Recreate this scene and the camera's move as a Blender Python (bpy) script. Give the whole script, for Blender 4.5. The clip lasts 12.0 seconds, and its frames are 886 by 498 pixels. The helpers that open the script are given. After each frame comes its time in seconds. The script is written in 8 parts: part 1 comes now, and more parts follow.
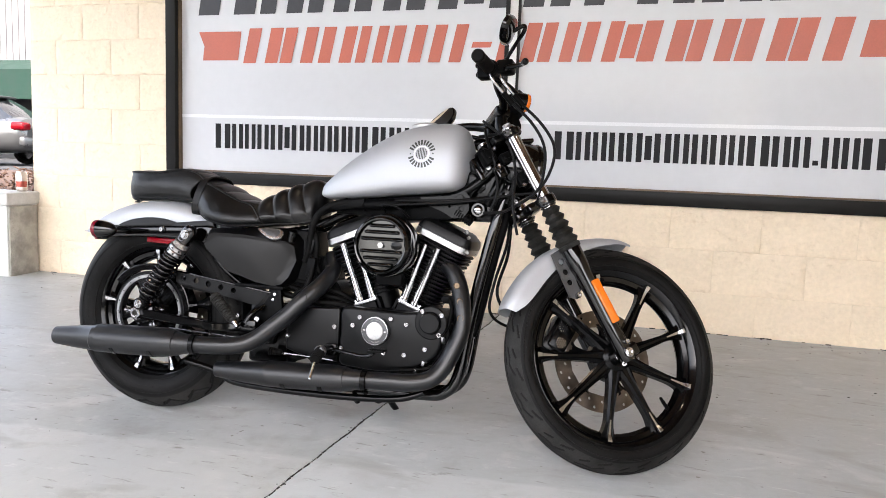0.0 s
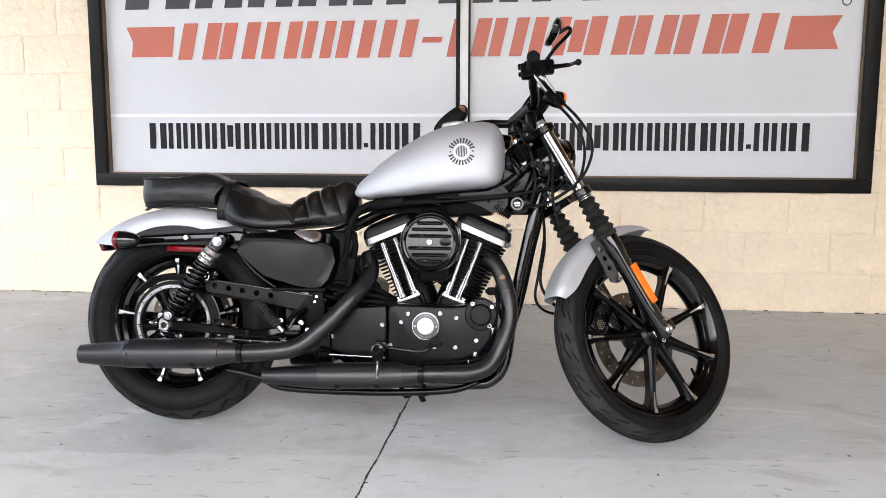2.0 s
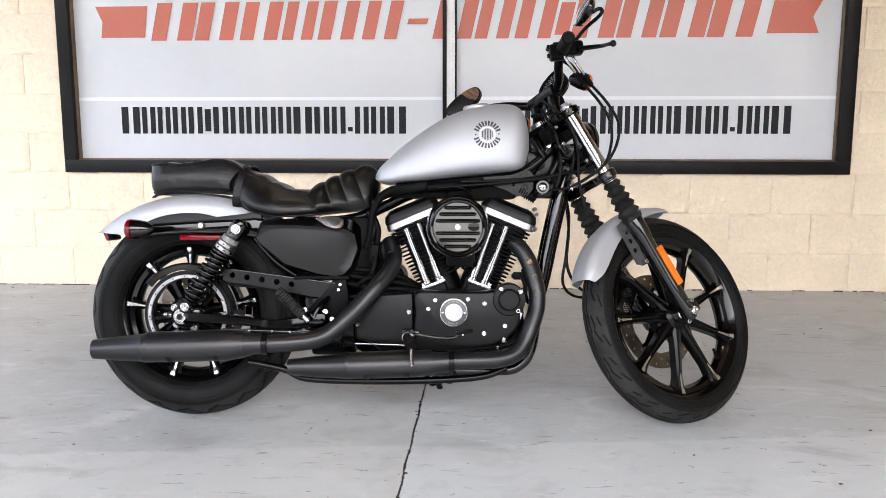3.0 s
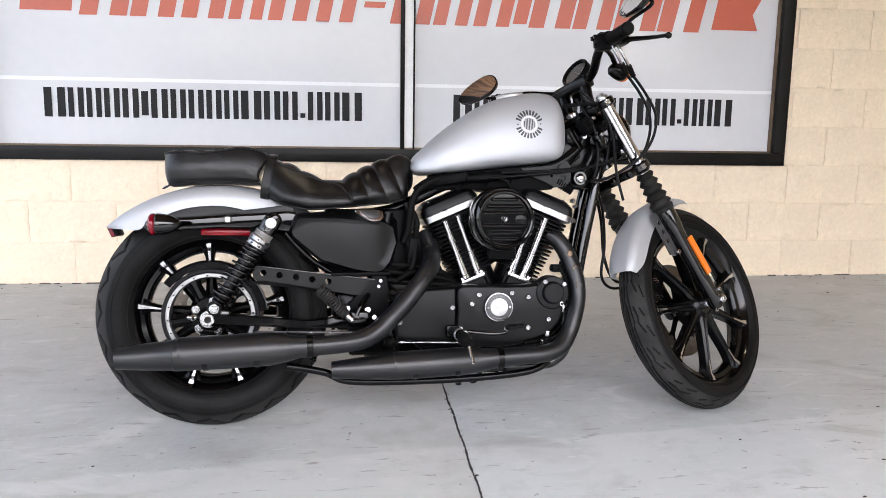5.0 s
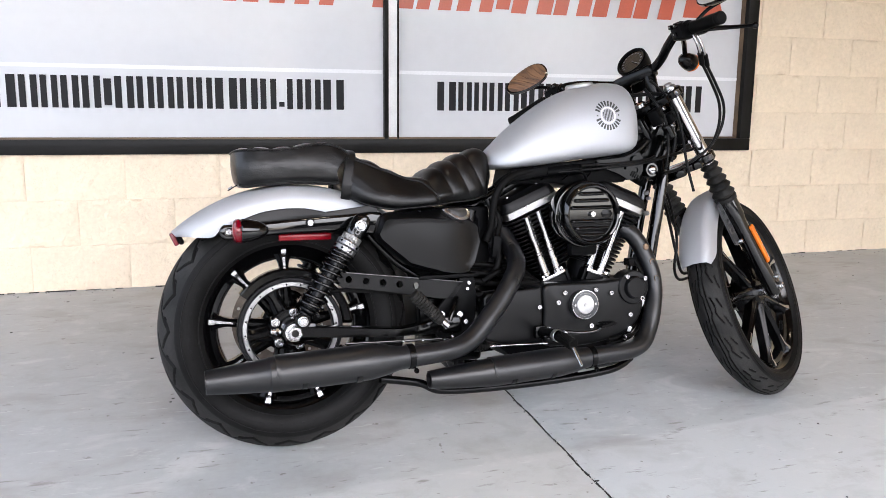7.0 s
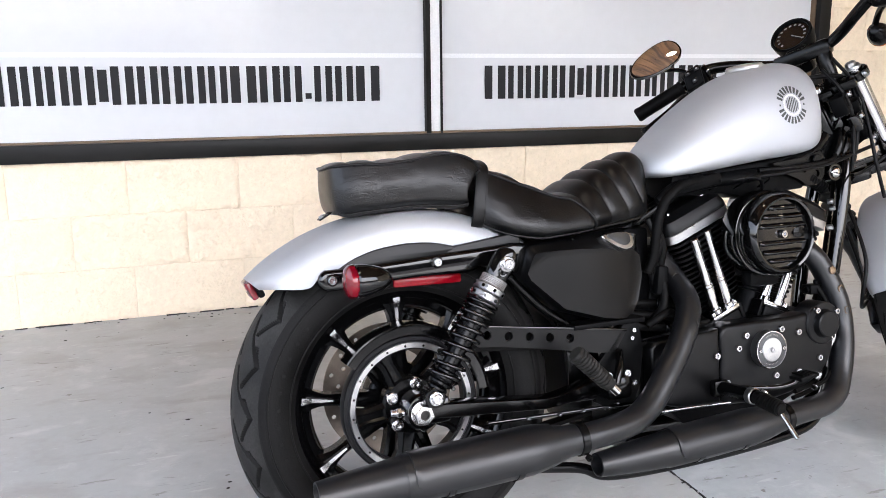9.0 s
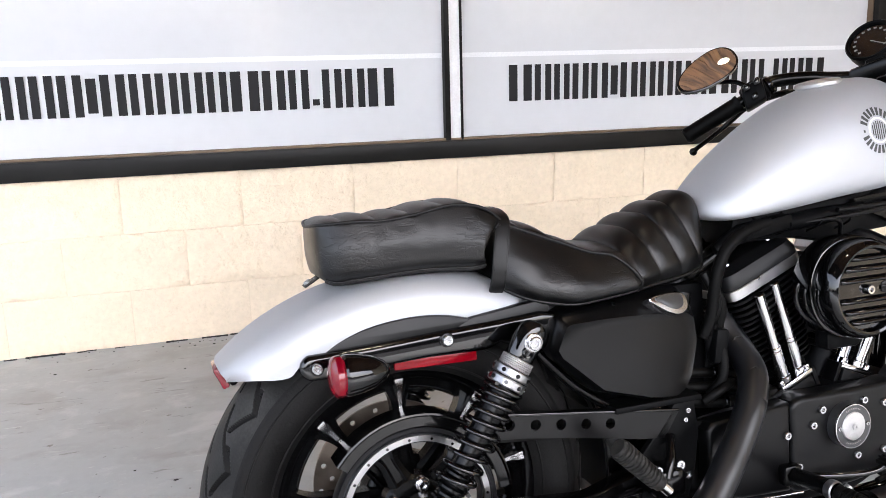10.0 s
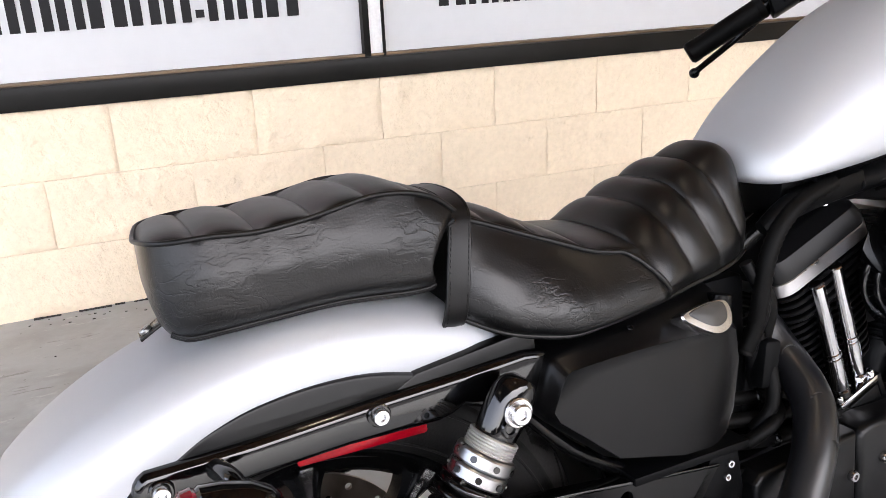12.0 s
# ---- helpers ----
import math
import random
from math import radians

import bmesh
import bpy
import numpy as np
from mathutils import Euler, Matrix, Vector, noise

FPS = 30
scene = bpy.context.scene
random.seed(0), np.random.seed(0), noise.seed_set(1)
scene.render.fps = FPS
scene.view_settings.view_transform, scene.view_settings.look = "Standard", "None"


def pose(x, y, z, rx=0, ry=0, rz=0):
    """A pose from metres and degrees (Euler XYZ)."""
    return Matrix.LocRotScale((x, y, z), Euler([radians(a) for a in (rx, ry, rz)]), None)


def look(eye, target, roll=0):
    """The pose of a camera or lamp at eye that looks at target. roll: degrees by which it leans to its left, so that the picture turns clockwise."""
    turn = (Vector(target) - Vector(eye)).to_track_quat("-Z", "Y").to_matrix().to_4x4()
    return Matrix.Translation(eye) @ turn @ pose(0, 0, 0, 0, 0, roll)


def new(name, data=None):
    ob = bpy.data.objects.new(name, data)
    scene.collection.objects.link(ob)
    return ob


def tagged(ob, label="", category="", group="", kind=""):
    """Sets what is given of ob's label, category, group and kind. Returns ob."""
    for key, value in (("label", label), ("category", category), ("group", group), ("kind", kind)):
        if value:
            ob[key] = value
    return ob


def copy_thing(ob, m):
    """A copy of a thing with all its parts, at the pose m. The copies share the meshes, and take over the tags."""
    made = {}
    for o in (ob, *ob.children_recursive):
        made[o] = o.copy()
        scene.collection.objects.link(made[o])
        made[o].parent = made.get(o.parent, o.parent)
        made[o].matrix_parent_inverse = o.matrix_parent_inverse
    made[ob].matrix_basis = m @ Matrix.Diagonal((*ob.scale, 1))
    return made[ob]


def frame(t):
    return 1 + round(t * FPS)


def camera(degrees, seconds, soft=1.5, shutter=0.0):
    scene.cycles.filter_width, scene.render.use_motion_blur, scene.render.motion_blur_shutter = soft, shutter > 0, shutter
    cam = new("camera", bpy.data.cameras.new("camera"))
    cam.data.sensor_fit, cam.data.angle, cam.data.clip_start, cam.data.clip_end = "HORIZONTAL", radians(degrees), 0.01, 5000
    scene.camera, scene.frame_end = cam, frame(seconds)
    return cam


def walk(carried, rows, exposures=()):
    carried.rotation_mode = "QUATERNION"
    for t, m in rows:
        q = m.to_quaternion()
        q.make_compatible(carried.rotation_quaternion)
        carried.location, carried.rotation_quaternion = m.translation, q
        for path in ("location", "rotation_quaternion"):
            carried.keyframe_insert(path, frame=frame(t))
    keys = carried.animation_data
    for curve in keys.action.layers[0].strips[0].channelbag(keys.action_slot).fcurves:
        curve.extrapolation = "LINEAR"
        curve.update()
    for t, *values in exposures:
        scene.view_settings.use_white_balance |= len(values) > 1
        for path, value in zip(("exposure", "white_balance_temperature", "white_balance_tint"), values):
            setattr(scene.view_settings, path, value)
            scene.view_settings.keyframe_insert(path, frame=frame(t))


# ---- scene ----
from mathutils.bvhtree import BVHTree

cam = camera(57.2, 12.0, soft=0.6)
PATH = [
    (0, (0.241, 0.115, 0.828), (-0.39, 1.999, 0.594), 1.9),
    (0.5, (0.103, 0.079, 0.829), (-0.44, 1.99, 0.595), 1.5),
    (1, (0.013, 0.05, 0.836), (-0.435, 1.984, 0.597), 1.0),
    (1.5, (-0.142, -0.004, 0.849), (-0.496, 1.949, 0.604), 0.5),
    (2, (-0.283, -0.084, 0.846), (-0.557, 1.88, 0.59), 0.2),
    (2.5, (-0.42, -0.093, 0.828), (-0.618, 1.879, 0.557), 0.0),
    (3, (-0.542, -0.069, 0.84), (-0.664, 1.905, 0.548), -0.0),
    (3.2, (-0.58, -0.055, 0.843), (-0.663, 1.92, 0.542), 0.1),
    (4.8, (-1.036, 0.013, 0.842), (-0.828, 1.976, 0.52), 0.7),
    (5, (-1.078, 0.028, 0.839), (-0.836, 1.988, 0.52), 0.9),
    (5.5, (-1.197, 0.089, 0.847), (-0.861, 2.035, 0.527), 1.0),
    (6, (-1.343, 0.143, 0.846), (-0.908, 2.068, 0.521), 1.0),
    (6.5, (-1.539, 0.183, 0.854), (-1.03, 2.087, 0.517), 0.9),
    (6.7, (-1.577, 0.205, 0.854), (-1.049, 2.103, 0.51), 0.8),
    (8.3, (-1.772, 0.671, 0.858), (-1.151, 2.532, 0.471), -0.2),
    (8.5, (-1.797, 0.744, 0.863), (-1.169, 2.602, 0.473), -0.3),
    (9, (-1.829, 0.876, 0.871), (-1.194, 2.732, 0.478), -0.6),
    (9.5, (-1.777, 1.017, 0.902), (-1.168, 2.879, 0.498), -0.9),
    (10, (-1.71, 1.143, 0.95), (-1.144, 3.011, 0.514), -1.4),
    (10.5, (-1.67, 1.268, 0.943), (-1.122, 3.128, 0.455), -1.7),
    (11, (-1.659, 1.433, 0.968), (-1.098, 3.272, 0.42), -2.1),
    (11.5, (-1.633, 1.514, 0.964), (-1.017, 3.315, 0.352), -2.4),
    (12, (-1.562, 1.597, 0.945), (-0.859, 3.349, 0.282), -2.6),
]
walk(cam, [(t, look(eye, target, roll)) for t, eye, target, roll in PATH], [(0.0, 2.99, 6620, 12), (3.0, 2.97, 6500, 12), (6.0, 3.01, 6420, 13), (9.0, 3.20, 6350, 13), (10.0, 3.20, 6420, 13), (12.0, 3.26, 6600, 14)])

# ---- world and light ----
world = bpy.data.worlds.new("sky")
scene.world = world
world.use_nodes = True
wn, wl = world.node_tree.nodes, world.node_tree.links
sky = wn.new("ShaderNodeTexSky")
sky.sky_type, sky.sun_disc = "NISHITA", False
sky.sun_elevation, sky.sun_rotation = radians(53), radians(171)
sky.dust_density, sky.air_density, sky.ozone_density = 4.0, 1.0, 1.0
pale = wn.new("ShaderNodeHueSaturation")
pale.inputs["Saturation"].default_value = 0.55
wl.new(sky.outputs["Color"], pale.inputs["Color"])
wl.new(pale.outputs["Color"], wn["Background"].inputs["Color"])
wn["Background"].inputs["Strength"].default_value = 0.15

sun_data = bpy.data.lights.new("sun", "SUN")
sun_data.energy, sun_data.angle, sun_data.color = 0.6, radians(16), (1.0, 0.95, 0.88)
sun = new("sun", sun_data)
sun.matrix_world = look((0.2, -3.0, 6.0), (0.1, -2.40, 5.20))


# ---- materials ----
def material(name, col, rough=0.5, metal=0.0, var=0.10, scale=12.0, bump=0.0, bscale=150.0, coat=0.0, col2=None, fine=0.05, spec=0.5, rvar=0.10):
    """Principled surface with variation at two scales and fine relief."""
    m = bpy.data.materials.new(name)
    m.use_nodes = True
    n, l = m.node_tree.nodes, m.node_tree.links
    p = n["Principled BSDF"]
    p.inputs["Metallic"].default_value = metal
    p.inputs["Coat Weight"].default_value = coat
    p.inputs["Coat Roughness"].default_value = 0.04
    p.inputs["Specular IOR Level"].default_value = spec
    tc = n.new("ShaderNodeTexCoord")
    a, b = n.new("ShaderNodeTexNoise"), n.new("ShaderNodeTexNoise")
    a.inputs["Scale"].default_value, a.inputs["Detail"].default_value = scale, 5
    b.inputs["Scale"].default_value, b.inputs["Detail"].default_value = bscale, 3
    l.new(tc.outputs["Object"], a.inputs["Vector"])
    l.new(tc.outputs["Object"], b.inputs["Vector"])
    mix = n.new("ShaderNodeMix")
    mix.data_type = "RGBA"
    c2 = col2 or tuple(c * (1 - 2 * var) for c in col)
    mix.inputs[6].default_value, mix.inputs[7].default_value = (*c2, 1), (*col, 1)
    ramp = n.new("ShaderNodeMapRange")
    ramp.inputs[1].default_value, ramp.inputs[2].default_value = 0.35, 0.62
    l.new(a.outputs["Fac"], ramp.inputs[0])
    l.new(ramp.outputs[0], mix.inputs[0])
    hs = n.new("ShaderNodeHueSaturation")
    fr = n.new("ShaderNodeMapRange")
    fr.inputs[1].default_value, fr.inputs[2].default_value = 0.3, 0.7
    fr.inputs[3].default_value, fr.inputs[4].default_value = 1 - fine, 1 + fine
    l.new(b.outputs["Fac"], fr.inputs[0])
    l.new(fr.outputs[0], hs.inputs["Value"])
    l.new(mix.outputs[2], hs.inputs["Color"])
    l.new(hs.outputs["Color"], p.inputs["Base Color"])
    rr = n.new("ShaderNodeMapRange")
    rr.inputs[1].default_value, rr.inputs[2].default_value = 0.3, 0.7
    rr.inputs[3].default_value, rr.inputs[4].default_value = max(0.02, rough * (1 - rvar)), min(1, rough * (1 + rvar))
    l.new(a.outputs["Fac"], rr.inputs[0])
    l.new(rr.outputs[0], p.inputs["Roughness"])
    if bump:
        bp = n.new("ShaderNodeBump")
        bp.inputs["Strength"].default_value, bp.inputs["Distance"].default_value = 1.0, bump
        l.new(b.outputs["Fac"], bp.inputs["Height"])
        l.new(bp.outputs["Normal"], p.inputs["Normal"])
    return m


def nodes_of(m):
    return m.node_tree.nodes, m.node_tree.links, m.node_tree.nodes["Principled BSDF"]


GLOSS = material("gloss_black_paint", (0.0015, 0.0015, 0.0017), 0.07, 0, 0.1, 8, spec=0.5)
RIM = material("semi_gloss_black_paint", (0.0013, 0.0013, 0.0015), 0.13, 0, 0.1, 9, spec=0.28)
RING = material("dark_grey_ring_metal", (0.075, 0.077, 0.080), 0.36, 0.7, 0.1, 20, 0.00003, 700)
COVER = material("satin_black_cover", (0.0017, 0.0017, 0.0020), 0.33, 0, 0.12, 9, 0.00003, 900, spec=0.20)
SATIN = material("satin_black_paint", (0.0014, 0.0015, 0.0017), 0.23, 0, 0.12, 10, 0.00004, 500, spec=0.16)
DENIM = material("matte_black_paint", (0.0026, 0.0027, 0.0031), 0.36, 0, 0.12, 9, 0.00003, 900, spec=0.17)
WRINKLE = material("wrinkle_black_casting", (0.0020, 0.0021, 0.0025), 0.38, 0, 0.15, 14, 0.0002, 700, spec=0.06)
EXHAUST = material("matte_black_exhaust", (0.0050, 0.0054, 0.0066), 0.36, 0.0, 0.15, 7, 0.00004, 600, spec=0.42)
BLACK_PLASTIC = material("black_plastic", (0.0020, 0.0021, 0.0024), 0.42, 0, 0.15, 16, 0.00015, 500, spec=0.05)
RUBBER = material("black_rubber", (0.0028, 0.0027, 0.0027), 0.5, 0, 0.2, 18, 0.0002, 350, spec=0.06)
TYRE = material("tyre_rubber", (0.0062, 0.0060, 0.0060), 0.56, 0, 0.3, 11, 0.0004, 300, fine=0.2, spec=0.09)
TREAD = material("dusty_worn_tread_rubber", (0.0205, 0.0200, 0.0195), 0.60, 0, 0.3, 14, 0.0004, 300, fine=0.2, spec=0.12)
CHROME = material("chrome", (0.50, 0.50, 0.51), 0.07, 1.0, 0.02, 6, spec=0.5)
STEEL = material("bright_machined_steel", (0.46, 0.46, 0.47), 0.24, 1.0, 0.06, 30, 0.00003, 900)
SLEEVE = material("pale_threaded_steel", (0.45, 0.45, 0.45), 0.42, 0.8, 0.1, 60, 0.00005, 700)
COLLAR = material("grey_anodised_steel", (0.36, 0.36, 0.365), 0.30, 1.0, 0.08, 30, 0.00003, 900)
DISC = material("brake_disc_steel", (0.16, 0.135, 0.115), 0.34, 1.0, 0.2, 24, 0.00003, 800)
BRACKET = material("dark_zinc_plate", (0.060, 0.061, 0.064), 0.36, 0.3, 0.1, 20)
SILVER = material("silver_denim_metallic_paint", (0.372, 0.384, 0.405), 0.53, 0.50, 0.02, 5, 0.000025, 1800, fine=0.03)
GREYGUARD = material("dark_grey_coated_metal", (0.012, 0.012, 0.013), 0.34, 0.2, 0.12, 12, 0.00004, 500, spec=0.1)
RED = material("red_lens", (0.17, 0.0012, 0.0055), 0.12, 0, 0.10, 60, 0.00025, 420, spec=0.24)
LENS = material("dark_red_signal_lens", (0.125, 0.0008, 0.0060), 0.06, 0, 0.08, 60, 0.0002, 420, spec=0.45)
AMBER = material("amber_reflector", (0.62, 0.135, 0.005), 0.16, 0, 0.06, 40, 0.0007, 420, coat=0.3)
GAITER = material("dusty_black_rubber", (0.020, 0.0192, 0.0180), 0.55, 0, 0.35, 30, 0.0003, 300, fine=0.2, spec=0.10)
CABLE = material("black_cable_sleeve", (0.003, 0.003, 0.0034), 0.42, 0, 0.2, 30, spec=0.12)
INK = material("dark_grey_decal", (0.03, 0.034, 0.034), 0.5, 0, 0.1, 30)
GLASSBLACK = material("dial_black", (0.006, 0.006, 0.006), 0.12, 0, 0.1, 10, coat=1.0)
WHITE_MARK = material("white_marking", (0.75, 0.75, 0.74), 0.5, 0, 0.05, 20)
DIAL_MARK = material("faint_dial_marking", (0.22, 0.21, 0.20), 0.5, 0, 0.1, 20)
MIRROR = material("mirror_glass", (0.90, 0.90, 0.90), 0.015, 1.0, 0.0, 6, fine=0.0)
LAMP_GLASS = material("headlamp_lens", (0.75, 0.77, 0.80), 0.06, 0.6, 0.03, 20, coat=1.0)


def leather():
    m = material("black_vinyl_leather", (0.0022, 0.0022, 0.0024), 0.32, 0, 0.15, 26, 0.0, 500, fine=0.08, rvar=0.10, spec=0.30)
    n, l, p = nodes_of(m)
    tc = n.new("ShaderNodeTexCoord")
    grain = n.new("ShaderNodeTexVoronoi")
    grain.inputs["Scale"].default_value = 420
    warp = n.new("ShaderNodeTexNoise")
    warp.inputs["Scale"].default_value, warp.inputs["Detail"].default_value, warp.inputs["Distortion"].default_value = 62, 5, 0.7
    stretch = n.new("ShaderNodeMapping")
    stretch.inputs["Scale"].default_value = (0.62, 1.0, 1.45)
    stretch.inputs["Rotation"].default_value = (0, radians(32), 0)
    l.new(tc.outputs["Object"], stretch.inputs["Vector"])
    l.new(stretch.outputs["Vector"], warp.inputs["Vector"])
    l.new(tc.outputs["Object"], grain.inputs["Vector"])
    fold = n.new("ShaderNodeMath")
    fold.operation = "ABSOLUTE"
    off = n.new("ShaderNodeMath")
    off.operation = "SUBTRACT"
    off.inputs[1].default_value = 0.5
    l.new(warp.outputs["Fac"], off.inputs[0])
    l.new(off.outputs[0], fold.inputs[0])
    crease = n.new("ShaderNodeMapRange")
    crease.inputs[1].default_value, crease.inputs[2].default_value = 0.0, 0.055
    l.new(fold.outputs[0], crease.inputs[0])
    b1, b2 = n.new("ShaderNodeBump"), n.new("ShaderNodeBump")
    b1.inputs["Strength"].default_value, b1.inputs["Distance"].default_value = 0.42, 0.00045
    b2.inputs["Strength"].default_value, b2.inputs["Distance"].default_value = 0.22, 0.0003
    # the vinyl is wrinkled in patches and stretched smooth between them
    patch = n.new("ShaderNodeTexNoise")
    patch.inputs["Scale"].default_value, patch.inputs["Detail"].default_value = 14, 2
    l.new(tc.outputs["Object"], patch.inputs["Vector"])
    where = n.new("ShaderNodeMapRange")
    where.inputs[1].default_value, where.inputs[2].default_value = 0.46, 0.66
    where.inputs[3].default_value, where.inputs[4].default_value = 0.05, 1.0
    l.new(patch.outputs["Fac"], where.inputs[0])
    wrinkled = n.new("ShaderNodeMath")
    wrinkled.operation = "MULTIPLY"
    l.new(crease.outputs[0], wrinkled.inputs[0])
    l.new(where.outputs[0], wrinkled.inputs[1])
    l.new(wrinkled.outputs[0], b1.inputs["Height"])
    l.new(grain.outputs["Distance"], b2.inputs["Height"])
    l.new(b1.outputs["Normal"], b2.inputs["Normal"])
    l.new(b2.outputs["Normal"], p.inputs["Normal"])
    return m


LEATHER = leather()
LEATHER_TOP = material("black_soft_vinyl", (0.0024, 0.0024, 0.0026), 0.34, 0, 0.12, 22, 0.00012, 700, fine=0.05, spec=0.30, rvar=0.12)
LEATHER_SMOOTH = material("black_smooth_vinyl", (0.0036, 0.0036, 0.0038), 0.35, 0, 0.12, 9, 0.0001, 420, spec=0.2)


def block_paint():
    m = material("cream_painted_split_face_block", (0.755, 0.632, 0.475), 0.62, 0, 0.045, 3.0, 0.0, 60, fine=0.04)
    n, l, p = nodes_of(m)
    geo = n.new("ShaderNodeNewGeometry")
    big, med, dirt = n.new("ShaderNodeTexNoise"), n.new("ShaderNodeTexNoise"), n.new("ShaderNodeTexNoise")
    big.inputs["Scale"].default_value, big.inputs["Detail"].default_value, big.inputs["Roughness"].default_value = 24, 5, 0.55
    med.inputs["Scale"].default_value, med.inputs["Detail"].default_value = 110, 6
    dirt.inputs["Scale"].default_value, dirt.inputs["Detail"].default_value = 2.3, 9
    for t in (big, med, dirt):
        l.new(geo.outputs["Position"], t.inputs["Vector"])
    b1, b2 = n.new("ShaderNodeBump"), n.new("ShaderNodeBump")
    b1.inputs["Strength"].default_value, b1.inputs["Distance"].default_value = 1.0, 0.012
    b2.inputs["Strength"].default_value, b2.inputs["Distance"].default_value = 0.3, 0.0028
    l.new(big.outputs["Fac"], b1.inputs["Height"])
    l.new(med.outputs["Fac"], b2.inputs["Height"])
    l.new(b1.outputs["Normal"], b2.inputs["Normal"])
    l.new(b2.outputs["Normal"], p.inputs["Normal"])
    old = p.inputs["Base Color"].links[0].from_socket
    mix = n.new("ShaderNodeMix")
    mix.data_type = "RGBA"
    mix.inputs[7].default_value = (0.36, 0.31, 0.25, 1)
    mr = n.new("ShaderNodeMapRange")
    mr.inputs[1].default_value, mr.inputs[2].default_value, mr.inputs[4].default_value = 0.66, 0.80, 0.6
    l.new(dirt.outputs["Fac"], mr.inputs[0])
    l.new(mr.outputs[0], mix.inputs[0])
    l.new(old, mix.inputs[6])
    l.new(mix.outputs[2], p.inputs["Base Color"])
    return m


BLOCK = block_paint()
MORTAR = material("cream_painted_mortar", (0.725, 0.605, 0.452), 0.7, 0, 0.05, 6, 0.002, 90)


def floor_paint():
    m = material("worn_grey_painted_concrete", (0.350, 0.370, 0.378), 0.42, 0, 0.05, 1.3, 0.0, 40, fine=0.03, rvar=0.25)
    n, l, p = nodes_of(m)
    geo = n.new("ShaderNodeNewGeometry")
    stain, scuff, speck, rel, mottle, fleck = (n.new("ShaderNodeTexNoise") for _ in range(6))
    fleck.inputs["Scale"].default_value, fleck.inputs["Detail"].default_value, fleck.inputs["Roughness"].default_value = 26, 5, 0.62
    drag = n.new("ShaderNodeMapping")
    drag.inputs["Rotation"].default_value = (0, 0, radians(24))
    drag.inputs["Scale"].default_value = (0.32, 1.5, 1)
    l.new(geo.outputs["Position"], drag.inputs["Vector"])
    l.new(drag.outputs["Vector"], fleck.inputs["Vector"])
    mottle.inputs["Scale"].default_value, mottle.inputs["Detail"].default_value, mottle.inputs["Roughness"].default_value = 7.5, 13, 0.72
    stain.inputs["Scale"].default_value, stain.inputs["Detail"].default_value, stain.inputs["Roughness"].default_value = 1.1, 10, 0.6
    scuff.inputs["Scale"].default_value, scuff.inputs["Detail"].default_value, scuff.inputs["Distortion"].default_value = 4.0, 12, 0.7
    speck.inputs["Scale"].default_value, speck.inputs["Detail"].default_value = 34, 6
    rel.inputs["Scale"].default_value, rel.inputs["Detail"].default_value = 22, 9
    stretch = n.new("ShaderNodeMapping")
    stretch.inputs["Rotation"].default_value = (0, 0, radians(-14))
    stretch.inputs["Scale"].default_value = (0.8, 1.4, 1)
    l.new(geo.outputs["Position"], stretch.inputs["Vector"])
    for t in (stain, speck, rel, mottle):
        l.new(geo.outputs["Position"], t.inputs["Vector"])
    l.new(stretch.outputs["Vector"], scuff.inputs["Vector"])
    cur = p.inputs["Base Color"].links[0].from_socket
    # the outer part of the slab is paler, up to a straight edge
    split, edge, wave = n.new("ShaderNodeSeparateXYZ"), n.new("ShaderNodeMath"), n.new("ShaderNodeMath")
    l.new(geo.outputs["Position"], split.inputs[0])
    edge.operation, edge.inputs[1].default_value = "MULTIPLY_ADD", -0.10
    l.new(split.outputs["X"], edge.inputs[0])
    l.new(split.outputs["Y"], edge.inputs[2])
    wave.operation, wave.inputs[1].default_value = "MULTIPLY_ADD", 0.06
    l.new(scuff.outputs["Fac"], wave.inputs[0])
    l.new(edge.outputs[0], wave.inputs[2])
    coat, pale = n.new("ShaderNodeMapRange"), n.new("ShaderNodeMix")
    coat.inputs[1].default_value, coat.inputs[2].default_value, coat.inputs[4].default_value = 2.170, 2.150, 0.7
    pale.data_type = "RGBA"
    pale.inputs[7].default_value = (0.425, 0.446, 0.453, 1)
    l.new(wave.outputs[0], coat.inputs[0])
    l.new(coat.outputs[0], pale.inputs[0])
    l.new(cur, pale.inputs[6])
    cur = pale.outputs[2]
    for src, lo, hi, amt, col in (
        (stain, 0.50, 0.72, 0.65, (0.44, 0.45, 0.445, 1)),
        (scuff, 0.55, 0.68, 0.45, (0.215, 0.205, 0.19, 1)),
        (scuff, 0.40, 0.30, 0.6, (0.46, 0.475, 0.475, 1)),
        (mottle, 0.52, 0.68, 0.35, (0.245, 0.24, 0.23, 1)),
        (mottle, 0.44, 0.34, 0.45, (0.46, 0.47, 0.47, 1)),
        (fleck, 0.63, 0.70, 0.7, (0.16, 0.152, 0.138, 1)),
        (fleck, 0.36, 0.30, 0.5, (0.50, 0.51, 0.51, 1)),
        (speck, 0.69, 0.74, 0.8, (0.13, 0.115, 0.10, 1)),
    ):
        mix = n.new("ShaderNodeMix")
        mix.data_type = "RGBA"
        mix.inputs[7].default_value = col
        mr = n.new("ShaderNodeMapRange")
        mr.inputs[1].default_value, mr.inputs[2].default_value, mr.inputs[4].default_value = lo, hi, amt
        l.new(src.outputs["Fac"], mr.inputs[0])
        l.new(mr.outputs[0], mix.inputs[0])
        l.new(cur, mix.inputs[6])
        cur = mix.outputs[2]
